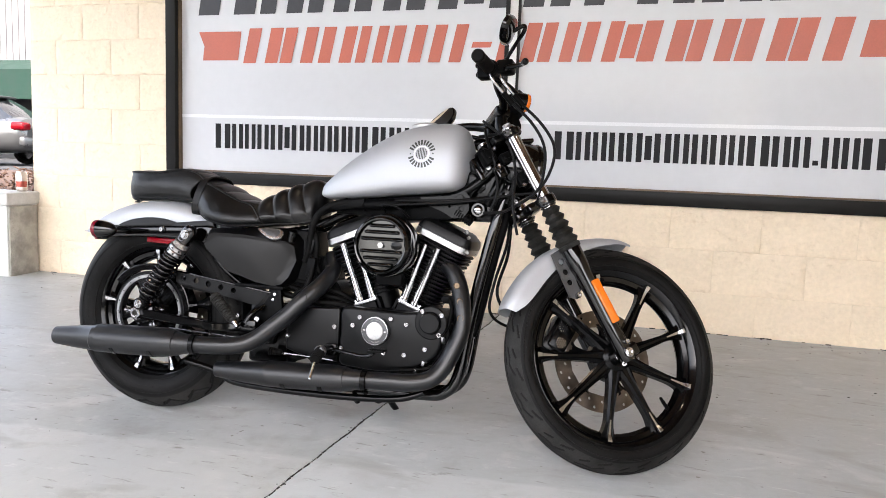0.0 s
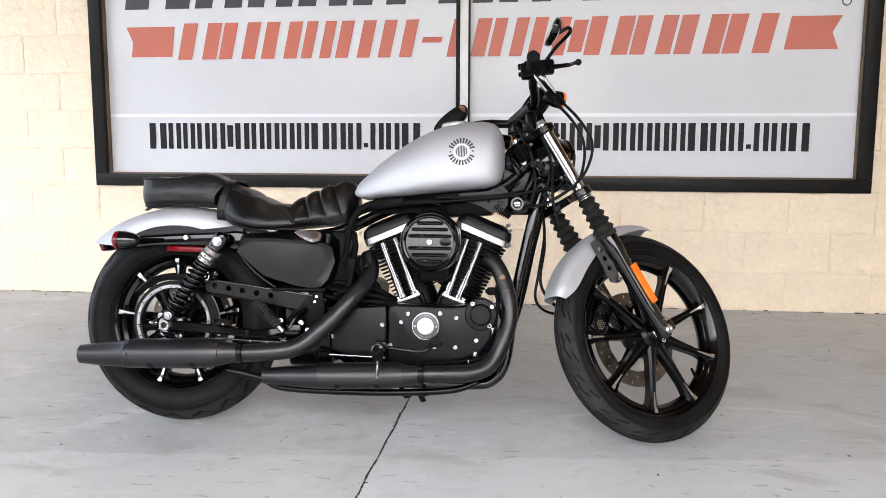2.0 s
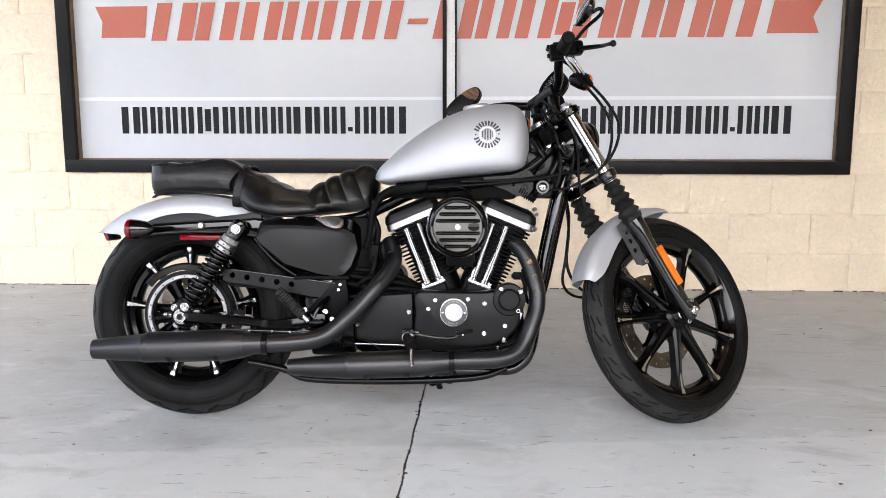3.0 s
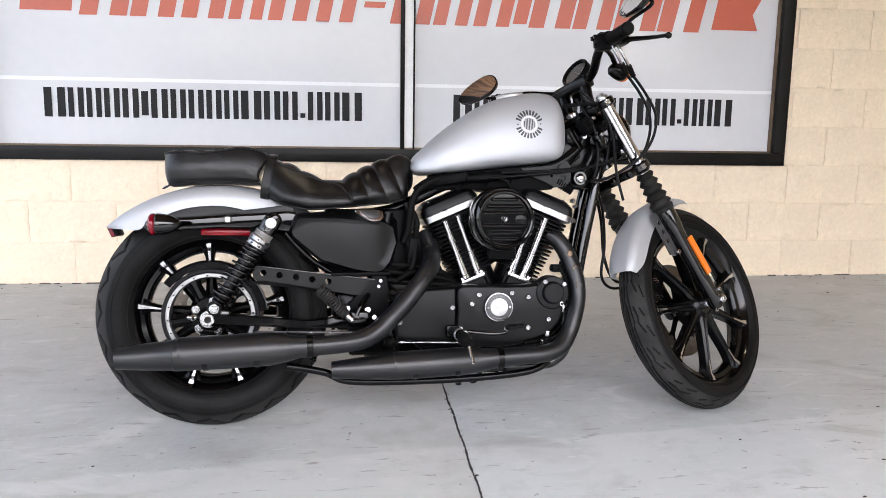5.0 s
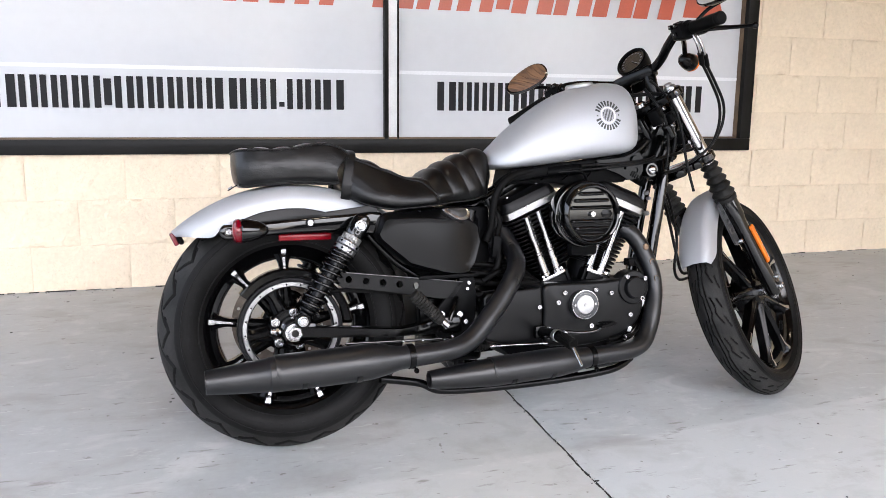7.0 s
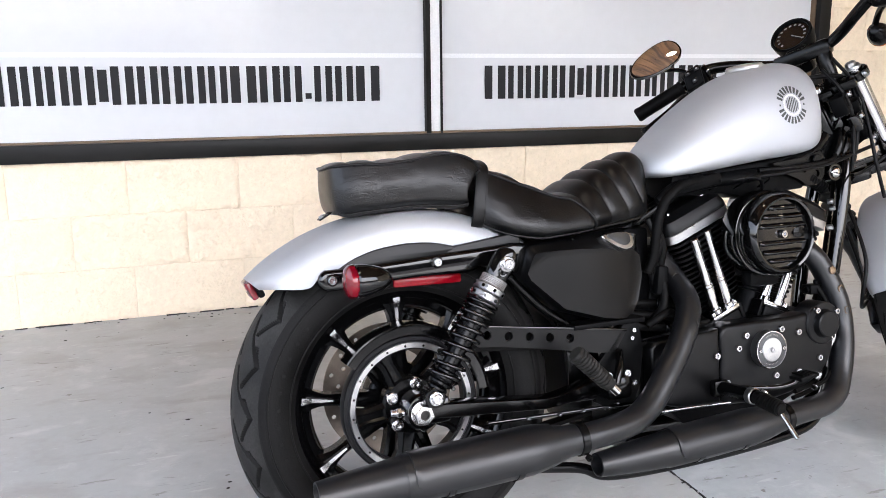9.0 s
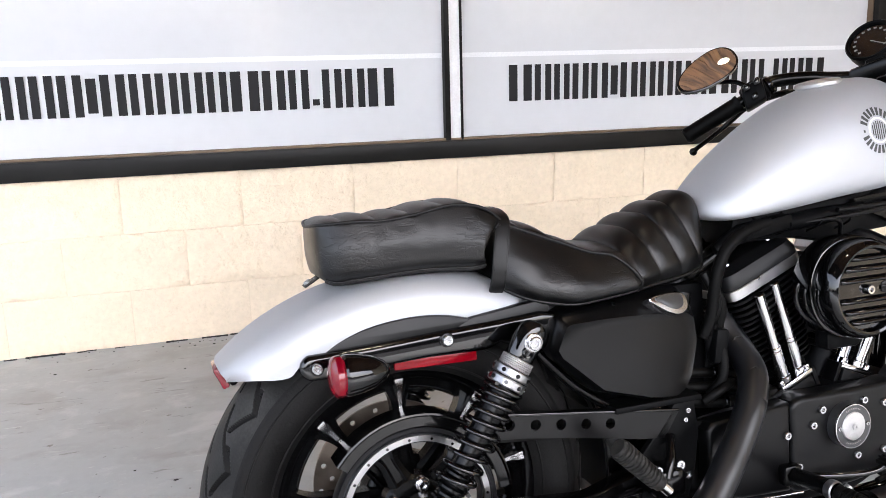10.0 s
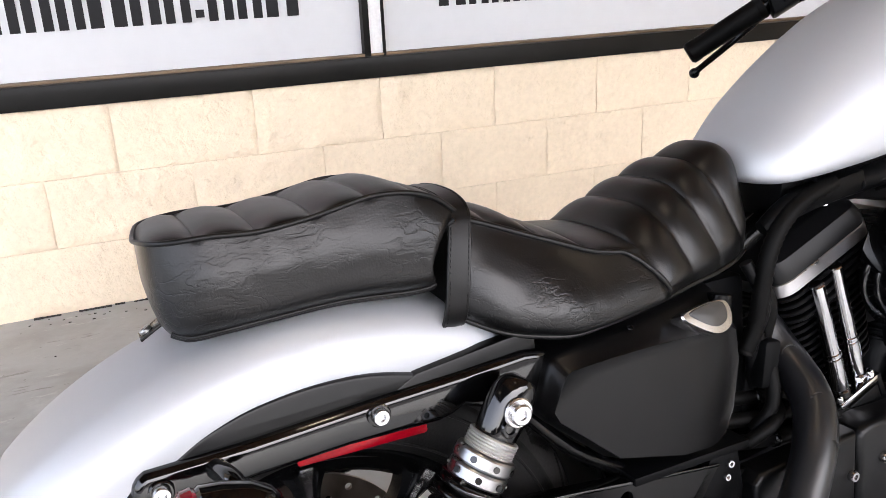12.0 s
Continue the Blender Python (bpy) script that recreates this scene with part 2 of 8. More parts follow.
    l.new(cur, p.inputs["Base Color"])
    bp = n.new("ShaderNodeBump")
    bp.inputs["Strength"].default_value, bp.inputs["Distance"].default_value = 0.4, 0.003
    l.new(rel.outputs["Fac"], bp.inputs["Height"])
    l.new(bp.outputs["Normal"], p.inputs["Normal"])
    return m


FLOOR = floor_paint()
PALE_CHIP = material("pale_concrete_chips", (0.55, 0.54, 0.52), 0.8, 0, 0.35, 200)
CRACK = material("dark_joint_filler", (0.03, 0.028, 0.026), 0.9, 0, 0.3, 60, 0.001, 200)
FRAME = material("dark_bronze_aluminium", (0.010, 0.0095, 0.009), 0.36, 0.0, 0.18, 5, 0.00005, 300, spec=0.12)
BRONZE = material("brown_gasket_strip", (0.16, 0.105, 0.06), 0.5, 0.2, 0.2, 9)
VINYL = material("white_window_film", (0.535, 0.545, 0.57), 0.45, 0, 0.02, 1.2, 0.0, 20, coat=0.3, fine=0.015)
VINYL_BAND = material("white_film_seam", (0.70, 0.71, 0.73), 0.4, 0, 0.02, 4, coat=0.5)
STRIP_WHITE = material("white_mullion_strip", (0.78, 0.78, 0.78), 0.5, 0, 0.05, 8)
LETTER_RED = material("red_orange_film", (0.46, 0.085, 0.042), 0.45, 0, 0.05, 3, coat=0.12)
LETTER_BLACK = material("black_film", (0.009, 0.009, 0.011), 0.4, 0, 0.10, 14, coat=0.06, spec=0.15)
LETTER_GREY = material("charcoal_film", (0.04, 0.04, 0.047), 0.4, 0, 0.1, 10, coat=0.08, spec=0.2)
WOOD = material("brown_stained_plank", (0.25, 0.12, 0.048), 0.5, 0, 0.25, 6, 0.0006, 60)
wood_n, wood_l = nodes_of(WOOD)[:2]
wood_map = wood_n.new("ShaderNodeMapping")
wood_map.inputs["Scale"].default_value = (2.2, 0.12, 1.0)
wood_l.new(wood_n["Texture Coordinate"].outputs["Object"], wood_map.inputs["Vector"])
wood_l.new(wood_map.outputs["Vector"], wood_n["Noise Texture"].inputs["Vector"])
wood_n["Mix"].inputs[6].default_value = (0.075, 0.032, 0.012, 1)
WOOD_LAMP = bpy.data.materials.new("lamp_glow")
WOOD_LAMP.use_nodes = True
WOOD_LAMP.node_tree.nodes["Principled BSDF"].inputs["Emission Color"].default_value = (1.0, 0.86, 0.62, 1)
WOOD_LAMP.node_tree.nodes["Principled BSDF"].inputs["Emission Strength"].default_value = 12.0
ASPHALT = material("asphalt", (0.055, 0.055, 0.057), 0.85, 0, 0.2, 2, 0.004, 70)
WHITE_BLOCK = material("white_painted_concrete", (0.56, 0.55, 0.53), 0.7, 0, 0.07, 9, 0.004, 60)
BARE_CONCRETE = material("weathered_concrete", (0.40, 0.38, 0.34), 0.8, 0, 0.2, 12, 0.004, 60)
MULCH = material("brown_bark_mulch", (0.115, 0.06, 0.035), 0.9, 0, 0.35, 40, 0.0, 60)
GREEN = material("green_awning_canvas", (0.004, 0.030, 0.018), 0.8, 0, 0.12, 3, 0.001, 60)
SIDING = material("white_ribbed_siding", (0.25, 0.238, 0.238), 0.6, 0, 0.05, 2)
CARPAINT = material("silver_grey_car_paint", (0.13, 0.127, 0.125), 0.3, 0.7, 0.03, 4, coat=0.8)
CARGLASS = material("dark_car_glass", (0.02, 0.022, 0.025), 0.06, 0, 0.1, 5, coat=0.5)
FAR_ROW = material("dark_backdrop_row", (0.05, 0.043, 0.038), 0.8, 0, 0.3, 0.8)
DARK = material("dark_interior", (0.03, 0.03, 0.033), 0.8, 0, 0.2, 3)
CAN = material("pale_drink_can", (0.70, 0.62, 0.56), 0.3, 0.6, 0.1, 30)
CAN_RED = material("red_print", (0.50, 0.10, 0.07), 0.4, 0.3, 0.15, 40)


# ---- mesh helpers ----
def V(*a):
    return Vector(a)


def finish(name, bm, mat, angle=32):
    bmesh.ops.recalc_face_normals(bm, faces=bm.faces)
    lim = radians(angle)
    for e in bm.edges:
        e.smooth = len(e.link_faces) == 2 and e.calc_face_angle(0) < lim
    for f in bm.faces:
        f.smooth = True
    me = bpy.data.meshes.new(name)
    bm.to_mesh(me)
    bm.free()
    for x in mat if isinstance(mat, (list, tuple)) else [mat]:
        me.materials.append(x)
    return me


def part(name, bm, mat, parent, label="", m=None, angle=32):
    ob = new(name, finish(name, bm, mat, angle))
    ob.parent = parent
    if m is not None:
        ob.matrix_basis = m
    return tagged(ob, label)


def thing(name, label, category, m=None, group="", kind=""):
    ob = new(name)
    ob.empty_display_size = 0.1
    if m is not None:
        ob.matrix_basis = m
    return tagged(ob, label, category, group, kind)


def solid(name, bm, mat, label, category, m=None, group="", kind="", angle=32):
    ob = new(name, finish(name, bm, mat, angle))
    if m is not None:
        ob.matrix_basis = m
    return tagged(ob, label, category, group, kind)


def faces_between(bm, a, b, closed=True):
    k = len(a)
    for i in range(k if closed else k - 1):
        j = (i + 1) % k
        bm.faces.new((a[i], a[j], b[j], b[i]))


def loft(bm, rings, closed=True, cap=True):
    vs = [[bm.verts.new(p) for p in r] for r in rings]
    for a, b in zip(vs, vs[1:]):
        faces_between(bm, a, b, closed)
    if cap and closed:
        bm.faces.new(vs[0][::-1])
        bm.faces.new(vs[-1])
    return vs


def basis(axis):
    z = Vector(axis).normalized()
    x = z.orthogonal().normalized()
    return Matrix((x, z.cross(x), z)).transposed()


def lathe(bm, prof, n=48, at=(0, 0, 0), axis=(0, 1, 0), loop=False, a0=0.0, a1=360.0):
    """Turns (radius, height) pairs about an axis."""
    full = abs(a1 - a0) >= 359.9
    q = basis(axis)
    at = Vector(at)
    rings = []
    for i in range(n if full else n + 1):
        a = radians(a0 + (a1 - a0) * i / n)
        rings.append([bm.verts.new(at + q @ V(r * math.cos(a), r * math.sin(a), h)) for r, h in prof])
    for i in range(n if full else n):
        faces_between(bm, rings[i], rings[(i + 1) % len(rings)], loop)
    if not full and loop:
        bm.faces.new(rings[0][::-1])
        bm.faces.new(rings[-1])
    bmesh.ops.remove_doubles(bm, verts=[v for r in rings for v in r], dist=1e-6)


def lathe_y(bm, prof, n=48, at=(0, 0, 0), loop=False, a0=0.0, a1=360.0):
    """Turns (radius, y) pairs about the y axis, with angles from x towards z."""
    full = abs(a1 - a0) >= 359.9
    rings = []
    for i in range(n if full else n + 1):
        a = radians(a0 + (a1 - a0) * i / n)
        rings.append([bm.verts.new(Vector(at) + V(r * math.cos(a), y, r * math.sin(a))) for r, y in prof])
    for i in range(n):
        faces_between(bm, rings[i], rings[(i + 1) % len(rings)], loop)
    if not full and loop:
        bm.faces.new(rings[0][::-1])
        bm.faces.new(rings[-1])
    bmesh.ops.remove_doubles(bm, verts=[v for r in rings for v in r], dist=1e-6)


def cyl(bm, p0, p1, r0, r1=None, n=20, bev=0.0015):
    r1 = r0 if r1 is None else r1
    d = Vector(p1) - Vector(p0)
    h = d.length
    b = min(bev, h / 3, r0 / 2, r1 / 2)
    lathe(bm, [(0, 0), (r0 - b, 0), (r0, b), (r1, h - b), (r1 - b, h), (0, h)], n, p0, d)


def spline(pts, k=6, closed=False):
    pts = [Vector(p) for p in pts]
    out, n = [], len(pts)
    for i in range(n if closed else n - 1):
        if closed:
            a, b, c, d = pts[i - 1], pts[i], pts[(i + 1) % n], pts[(i + 2) % n]
        else:
            a, b, c, d = pts[max(i - 1, 0)], pts[i], pts[i + 1], pts[min(i + 2, n - 1)]
        for j in range(k):
            t = j / k
            out.append(0.5 * (2 * b + (c - a) * t + (2 * a - 5 * b + 4 * c - d) * t * t + (3 * b - a - 3 * c + d) * t ** 3))
    if not closed:
        out.append(pts[-1])
    return out


def tube(bm, pts, r, n=12, k=6, squash=1.0, cap=True):
    """A round bar along a smooth line; r is one radius or one for each point."""
    line = spline(pts, k) if k > 1 else [Vector(p) for p in pts]
    m = len(line)
    n = max(n, 12)
    rs = [r] * len(pts) if not isinstance(r, (list, tuple)) else r
    up, rings = None, []
    for i, p in enumerate(line):
        d = (line[min(i + 1, m - 1)] - line[max(i - 1, 0)]).normalized()
        up = d.orthogonal().normalized() if up is None else (up - d * up.dot(d)).normalized()
        w = d.cross(up)
        f = i / (m - 1) * (len(rs) - 1)
        j = min(int(f), len(rs) - 2)
        rad = rs[j] + (rs[j + 1] - rs[j]) * (f - j)
        rings.append([p + up * (rad * math.cos(2 * math.pi * s / n)) + w * (rad * squash * math.sin(2 * math.pi * s / n)) for s in range(n)])
    loft(bm, rings, True, cap)


def box(bm, c, size, rot=None, bev=0.003, seg=2):
    m = Matrix.Translation(c) @ (rot.to_4x4() if rot else Matrix()) @ Matrix.Diagonal((*size, 1))
    vs = bmesh.ops.create_cube(bm, size=1, matrix=m)["verts"]
    if bev:
        es = list({e for v in vs for e in v.link_edges})
        bmesh.ops.bevel(bm, geom=es, offset=min(bev, min(size) * 0.45), segments=seg, affect="EDGES", profile=0.5)


def plate(bm, outline, y0, y1, holes=(), bev=0.0, seg=2):
    """A flat piece in the x-z plane, from y0 (outer face) to y1, with round holes (x, z, radius)."""
    vs = [bm.verts.new((x, y0, z)) for x, z in outline]
    es = [bm.edges.new((vs[i], vs[(i + 1) % len(vs)])) for i in range(len(vs))]
    rim = list(es)
    if holes:
        for hx, hz, hr in holes:
            hv = [bm.verts.new((hx + hr * math.cos(-2 * math.pi * i / 16), y0, hz + hr * math.sin(-2 * math.pi * i / 16))) for i in range(16)]
            es += [bm.edges.new((hv[i], hv[(i + 1) % 16])) for i in range(16)]
        fs = [g for g in bmesh.ops.triangle_fill(bm, use_beauty=True, edges=es)["geom"] if isinstance(g, bmesh.types.BMFace)]
    else:
        fs = [bm.faces.new(vs)]
    up = bmesh.ops.extrude_face_region(bm, geom=fs)["geom"]
    bmesh.ops.translate(bm, verts=[g for g in up if isinstance(g, bmesh.types.BMVert)], vec=(0, y1 - y0, 0))
    if bev:
        bmesh.ops.bevel(bm, geom=[e for e in rim if e.is_valid], offset=bev, segments=seg, affect="EDGES", profile=0.5)


def lerp_at(xs, ys, x):
    """Smooth interpolation through a short table."""
    if x <= xs[0]:
        return ys[0]
    for i in range(len(xs) - 1):
        if x <= xs[i + 1]:
            h = xs[i + 1] - xs[i]
            t = (x - xs[i]) / h
            m0 = (ys[i + 1] - ys[max(i - 1, 0)]) / (xs[i + 1] - xs[max(i - 1, 0)]) * h
            j = min(i + 2, len(xs) - 1)
            m1 = (ys[j] - ys[i]) / (xs[j] - xs[i]) * h
            return (2 * t ** 3 - 3 * t * t + 1) * ys[i] + (t ** 3 - 2 * t * t + t) * m0 + (3 * t * t - 2 * t ** 3) * ys[i + 1] + (t ** 3 - t * t) * m1
    return ys[-1]


def bolt(bm, at, r=0.006, axis=(0, -1, 0), h=0.006):
    """A dome-edged socket screw with a recess."""
    lathe(bm, [(0, h * 0.55), (r * 0.42, h * 0.55), (r * 0.46, h), (r * 0.85, h), (r, h * 0.7), (r, 0)], 14, at, axis)


def hexnut(bm, at, r, h, axis=(0, -1, 0), hole=0.45):
    q, at = basis(axis), Vector(at)
    ring = lambda rad, z: [at + q @ V(rad * math.cos(math.pi * i / 3), rad * math.sin(math.pi * i / 3), z) for i in range(6)]
    loft(bm, [ring(r, 0), ring(r, h * 0.85), ring(r * 0.9, h), ring(r * hole, h), ring(r * hole, h * 0.4)], True, True)


# ---- setting ----
def floor_z(x, y):
    """The slab falls gently away from the wall."""
    return -0.016 + 0.024 * (y - 2.2) + 0.003 * x


WALL_Y, GLASS_Y = 4.065, 4.10
JOINT_X = -0.763


def build_floor():
    bm = bmesh.new()
    ys = np.concatenate([np.linspace(-1.62, 0.5, 10), np.arange(0.512, 4.2, 0.012)])
    rows = []
    for y in ys:
        j = JOINT_X + 0.0012 * noise.noise((y * 60, 7, 3)) + 0.004 * noise.noise((y * 9, 0, 3)) + 0.006 * noise.noise((y * 2, 0, 8))
        w = 0.0030 + 0.0022 * noise.noise((y * 34, 1, 5)) + 0.0014 * noise.noise((y * 90, 4, 2))
        xs = [(-12.0, 0), (-3.7, 0), (j - w - 0.002, 0), (j - w, -0.001), (j - w * 0.7, -0.008), (j + w * 0.7, -0.008), (j + w, -0.001), (j + w + 0.002, 0), (1.5, 0), (8.0, 0)]
        rows.append([bm.verts.new((x, y, floor_z(x, y) + d)) for x, d in xs])
    for a, b in zip(rows, rows[1:]):
        for i in range(len(a) - 1):
            f = bm.faces.new((a[i], a[i + 1], b[i + 1], b[i]))
            f.material_index = 1 if 3 <= i <= 5 else 0
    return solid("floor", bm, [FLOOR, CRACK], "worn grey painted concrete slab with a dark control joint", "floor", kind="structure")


def grit_on_floor():
    """Specks of grit and leaf crumbs, thickest along the foot of the wall."""
    bm = bmesh.new()
    rnd = random.Random(4)
    for i in range(420):
        if 230 <= i < 300:
            y = rnd.uniform(0.6, 3.9)
            x = JOINT_X + rnd.gauss(0, 0.007)
        elif i < 100 or i >= 300:
            x, y = rnd.uniform(-3.7, 3.0), WALL_Y - 0.02 - abs(rnd.gauss(0, 0.05))
        else:
            x, y = rnd.uniform(-3.4, 2.2), rnd.uniform(0.9, 4.0)
        r = rnd.uniform(0.001, 0.0036)
        c = V(x, y, floor_z(x, y) + r * 0.3)
        bmesh.ops.create_icosphere(bm, subdivisions=1, radius=r, matrix=Matrix.Translation(c) @ Matrix.Diagonal((rnd.uniform(0.8, 2.2), 1, 0.5, 1)))
    x = WALL_L
    while x < 3.0:
        w = rnd.uniform(0.008, 0.05)
        if rnd.random() < 0.4:
            box(bm, (x + w / 2, WALL_Y - rnd.uniform(0.010, 0.016), floor_z(x, WALL_Y) + 0.002), (w, rnd.uniform(0.003, 0.008), rnd.uniform(0.002, 0.005)), bev=0)
        x += w * 0.95
    return solid("grit", bm, CRACK, "dark specks of grit and leaf crumbs on the slab", "grit", kind="stuff")


def joint_crumbs():
    """Pale chips of paint and concrete along the ragged lips of the control joint."""
    bm = bmesh.new()
    rnd = random.Random(12)
    for _ in range(260):
        y = 0.6 + 3.3 * rnd.random() ** 1.3
        x = JOINT_X + 0.004 * noise.noise((y * 9, 0, 3)) + 0.006 * noise.noise((y * 2, 0, 8)) + rnd.choice((-1, 1)) * abs(rnd.gauss(0.0045, 0.002))
        r = rnd.uniform(0.0008, 0.0024)
        q = Euler((rnd.uniform(-0.5, 0.5), rnd.uniform(-0.5, 0.5), rnd.uniform(0, 6.3))).to_matrix()
        box(bm, (x, y, floor_z(x, y) + r * 0.3), (r * 2.2, r * 1.3, r), q, bev=0)
    return solid("joint_crumbs", bm, [PALE_CHIP], "pale chips of paint along the floor joint", "chips", kind="stuff")


WIN_L, WIN_R, WIN_B, WIN_T = -2.765, 1.205, 0.618, 2.62
COURSE0, COURSE = 0.02, 0.20
WALL_L, WALL_R, WALL_T = -3.755, 4.4, 3.02


def build_wall():
    bm = bmesh.new()
    y0, y1 = WALL_Y + 0.0022, WALL_Y + 0.20
    for x0, x1, z0, z1 in ((WALL_L + 0.004, WIN_L, -0.1, WALL_T), (WIN_R, WALL_R, -0.1, WALL_T), (WIN_L, WIN_R, -0.1, WIN_B), (WIN_L, WIN_R, WIN_T, WALL_T)):
        box(bm, ((x0 + x1) / 2, (y0 + y1) / 2, (z0 + z1) / 2), (x1 - x0, y1 - y0, z1 - z0), bev=0)
    return solid("wall_north", bm, MORTAR, "cream painted split-face concrete block wall", "wall", kind="structure")


def block_mesh(w, seed, smooth=False):
    """One split-face block, rough in front, with a thin chamfer to the joint."""
    bm = bmesh.new()
    nx, nz = max(4, round(w / 0.0143)), 14
    h = COURSE - 0.0026
    w = w - 0.0026
    grid = []
    for i in range(nx + 1):
        col = []
        for k in range(nz + 1):
            u, v = i / nx, k / nz
            x, z = (u - 0.5) * w, (v - 0.5) * h
            e = min(u * w, (1 - u) * w, v * h, (1 - v) * h)
            f = min(1.0, e / 0.009)
            p = V(x * 15 + seed * 7.3, z * 15, seed * 3.1)
            d = 0.006 + 0.004 * noise.noise(p) + 0.005 * noise.noise(p * 2.6) + 0.004 * noise.noise(p * 6)
            d = 0.004 + 0.004 * noise.noise(p * 0.5) if smooth else d
            edge = 0.0015 * noise.noise(V(x * 30, z * 30, seed))
            col.append(bm.verts.new((x, -max(0.0, d) * (0.25 + 0.75 * f) - edge * (1 - f), z)))
        grid.append(col)
    for i in range(nx):
        for k in range(nz):
            bm.faces.new((grid[i][k], grid[i + 1][k], grid[i + 1][k + 1], grid[i][k + 1]))
    border = [grid[i][0] for i in range(nx + 1)] + [grid[nx][k] for k in range(1, nz + 1)] + [grid[i][nz] for i in range(nx - 1, -1, -1)] + [grid[0][k] for k in range(nz - 1, 0, -1)]
    ring = [bm.verts.new((v.co.x, 0.02, v.co.z)) for v in border]
    faces_between(bm, border, ring)
    return finish("block", bm, BLOCK, 60)


def lay_blocks(wall):
    rnd = random.Random(9)
    store = {}

    def mesh(w, smooth):
        key = (round(w, 2), rnd.randrange(6 if w > 0.3 else 3), smooth)
        if key not in store:
            store[key] = block_mesh(key[0], key[1] + key[0] * 10, smooth)
        return store[key]

    for k in range(-1, 15):
        z0 = COURSE0 + COURSE * k
        shift = -1.561 if k % 2 == 0 else -1.361
        x = shift - 0.4 * 8
        while x < WALL_R:
            a, b = max(x, WALL_L), min(x + 0.4, WALL_R)
            x += 0.4
            spans = [(a, b)]
            if z0 + 0.1 > WIN_B and z0 < WIN_T - 0.05:
                spans = [s for s in ((a, min(b, WIN_L)), (max(a, WIN_R), b))]
            for s0, s1 in spans:
                if s1 - s0 < 0.03:
                    continue
                wdt = round((s1 - s0) * 50) / 50
                ob = new("block", mesh(wdt, k <= 0))
                ob.scale.x = (s1 - s0) / wdt
                ob.location = ((s0 + s1) / 2, WALL_Y, z0 + COURSE / 2)
                ob.parent = wall


def frame_bar(bm, x0, x1, z0, z1, y0, y1, bev=0.002):
    box(bm, ((x0 + x1) / 2, (y0 + y1) / 2, (z0 + z1) / 2), (x1 - x0, y1 - y0, z1 - z0), bev=bev)


def build_window():
    win = thing("window_1", "wide shop window with dark bronze frame and white printed film", "window", kind="structure")
    y0, y1 = 4.042, 4.16
    fw = 0.064
    for nm, a in (("window_frame", (WIN_L, WIN_R, WIN_B, WIN_B + fw)), ("window_frame", (WIN_L, WIN_R, WIN_T - fw, WIN_T)),
                  ("window_frame", (WIN_L, WIN_L + fw, WIN_B + fw, WIN_T - fw)), ("window_frame", (WIN_R - fw, WIN_R, WIN_B + fw, WIN_T - fw))):
        bm = bmesh.new()
        frame_bar(bm, *a, y0, y1, 0.003)
        part(nm, bm, FRAME, win)
    for a in ((WIN_L + fw, WIN_R - fw, WIN_B + fw - 0.001, WIN_B + fw + 0.008), (WIN_L + fw - 0.001, WIN_L + fw + 0.006, WIN_B + fw + 0.008, WIN_T - fw), (WIN_R - fw - 0.006, WIN_R - fw + 0.001, WIN_B + fw + 0.008, WIN_T - fw)):
        bm = bmesh.new()
        frame_bar(bm, *a, y0 + 0.03, y1 - 0.01, 0.001)
        part("gasket", bm, BRONZE, win, "brown gasket strip")
    mx0, mx1 = -0.800, -0.730
    bm = bmesh.new()
    frame_bar(bm, mx0, mx0 + 0.020, WIN_B + fw, WIN_T - fw, 4.07, y1, 0.001)
    frame_bar(bm, mx1 - 0.008, mx1, WIN_B + fw, WIN_T - fw, 4.07, y1, 0.001)
    part("mullion", bm, FRAME, win)
    bm = bmesh.new()
    frame_bar(bm, mx0 + 0.020, mx1 - 0.008, WIN_B + fw, WIN_T - fw, 4.078, y1, 0.001)
    part("mullion_strip", bm, STRIP_WHITE, win, "white strip between the dark mullion bars")
    for a, b in ((WIN_L + fw, mx0), (mx1, WIN_R - fw)):
        bm = bmesh.new()
        frame_bar(bm, a - 0.004, b + 0.004, WIN_B + fw - 0.004, WIN_T - fw + 0.004, GLASS_Y, GLASS_Y + 0.008, 0)
        pane = part("pane", bm, VINYL, win, "glass pane backed with white film")
        bm = bmesh.new()
        frame_bar(bm, a + 0.004, b - 0.004, 0.985, 1.002, GLASS_Y - 0.0012, GLASS_Y + 0.002, 0)
        part("film_seam", bm, VINYL_BAND, pane)
    return win


def slanted(bm, x0, x1, z0, z1, slant, holes=()):
    """A flat slanted shape; holes are (u0, u1, v0, v1) cut-outs within it."""
    y0 = GLASS_Y - 0.0030
    p = lambda u, v: (x0 + (x1 - x0) * u + slant * (v - 0.5), z0 + (z1 - z0) * v)
    us = sorted({0.0, 1.0, *(h[i] for h in holes for i in (0, 1))})
    vs = sorted({0.0, 1.0, *(h[i] for h in holes for i in (2, 3))})
    for a, b in zip(us, us[1:]):
        for c, d in zip(vs, vs[1:]):
            mu, mv = (a + b) / 2, (c + d) / 2
            if any(h[0] < mu < h[1] and h[2] < mv < h[3] for h in holes):
                continue
            q = [p(a, c), p(b, c), p(b, d), p(a, d)]
            f = [bm.verts.new((x, y0, z)) for x, z in q]
            bm.faces.new(f)
    bmesh.ops.remove_doubles(bm, verts=bm.verts, dist=1e-5)


TWO = ((0.37, 0.63, -0.1, 1.1),)


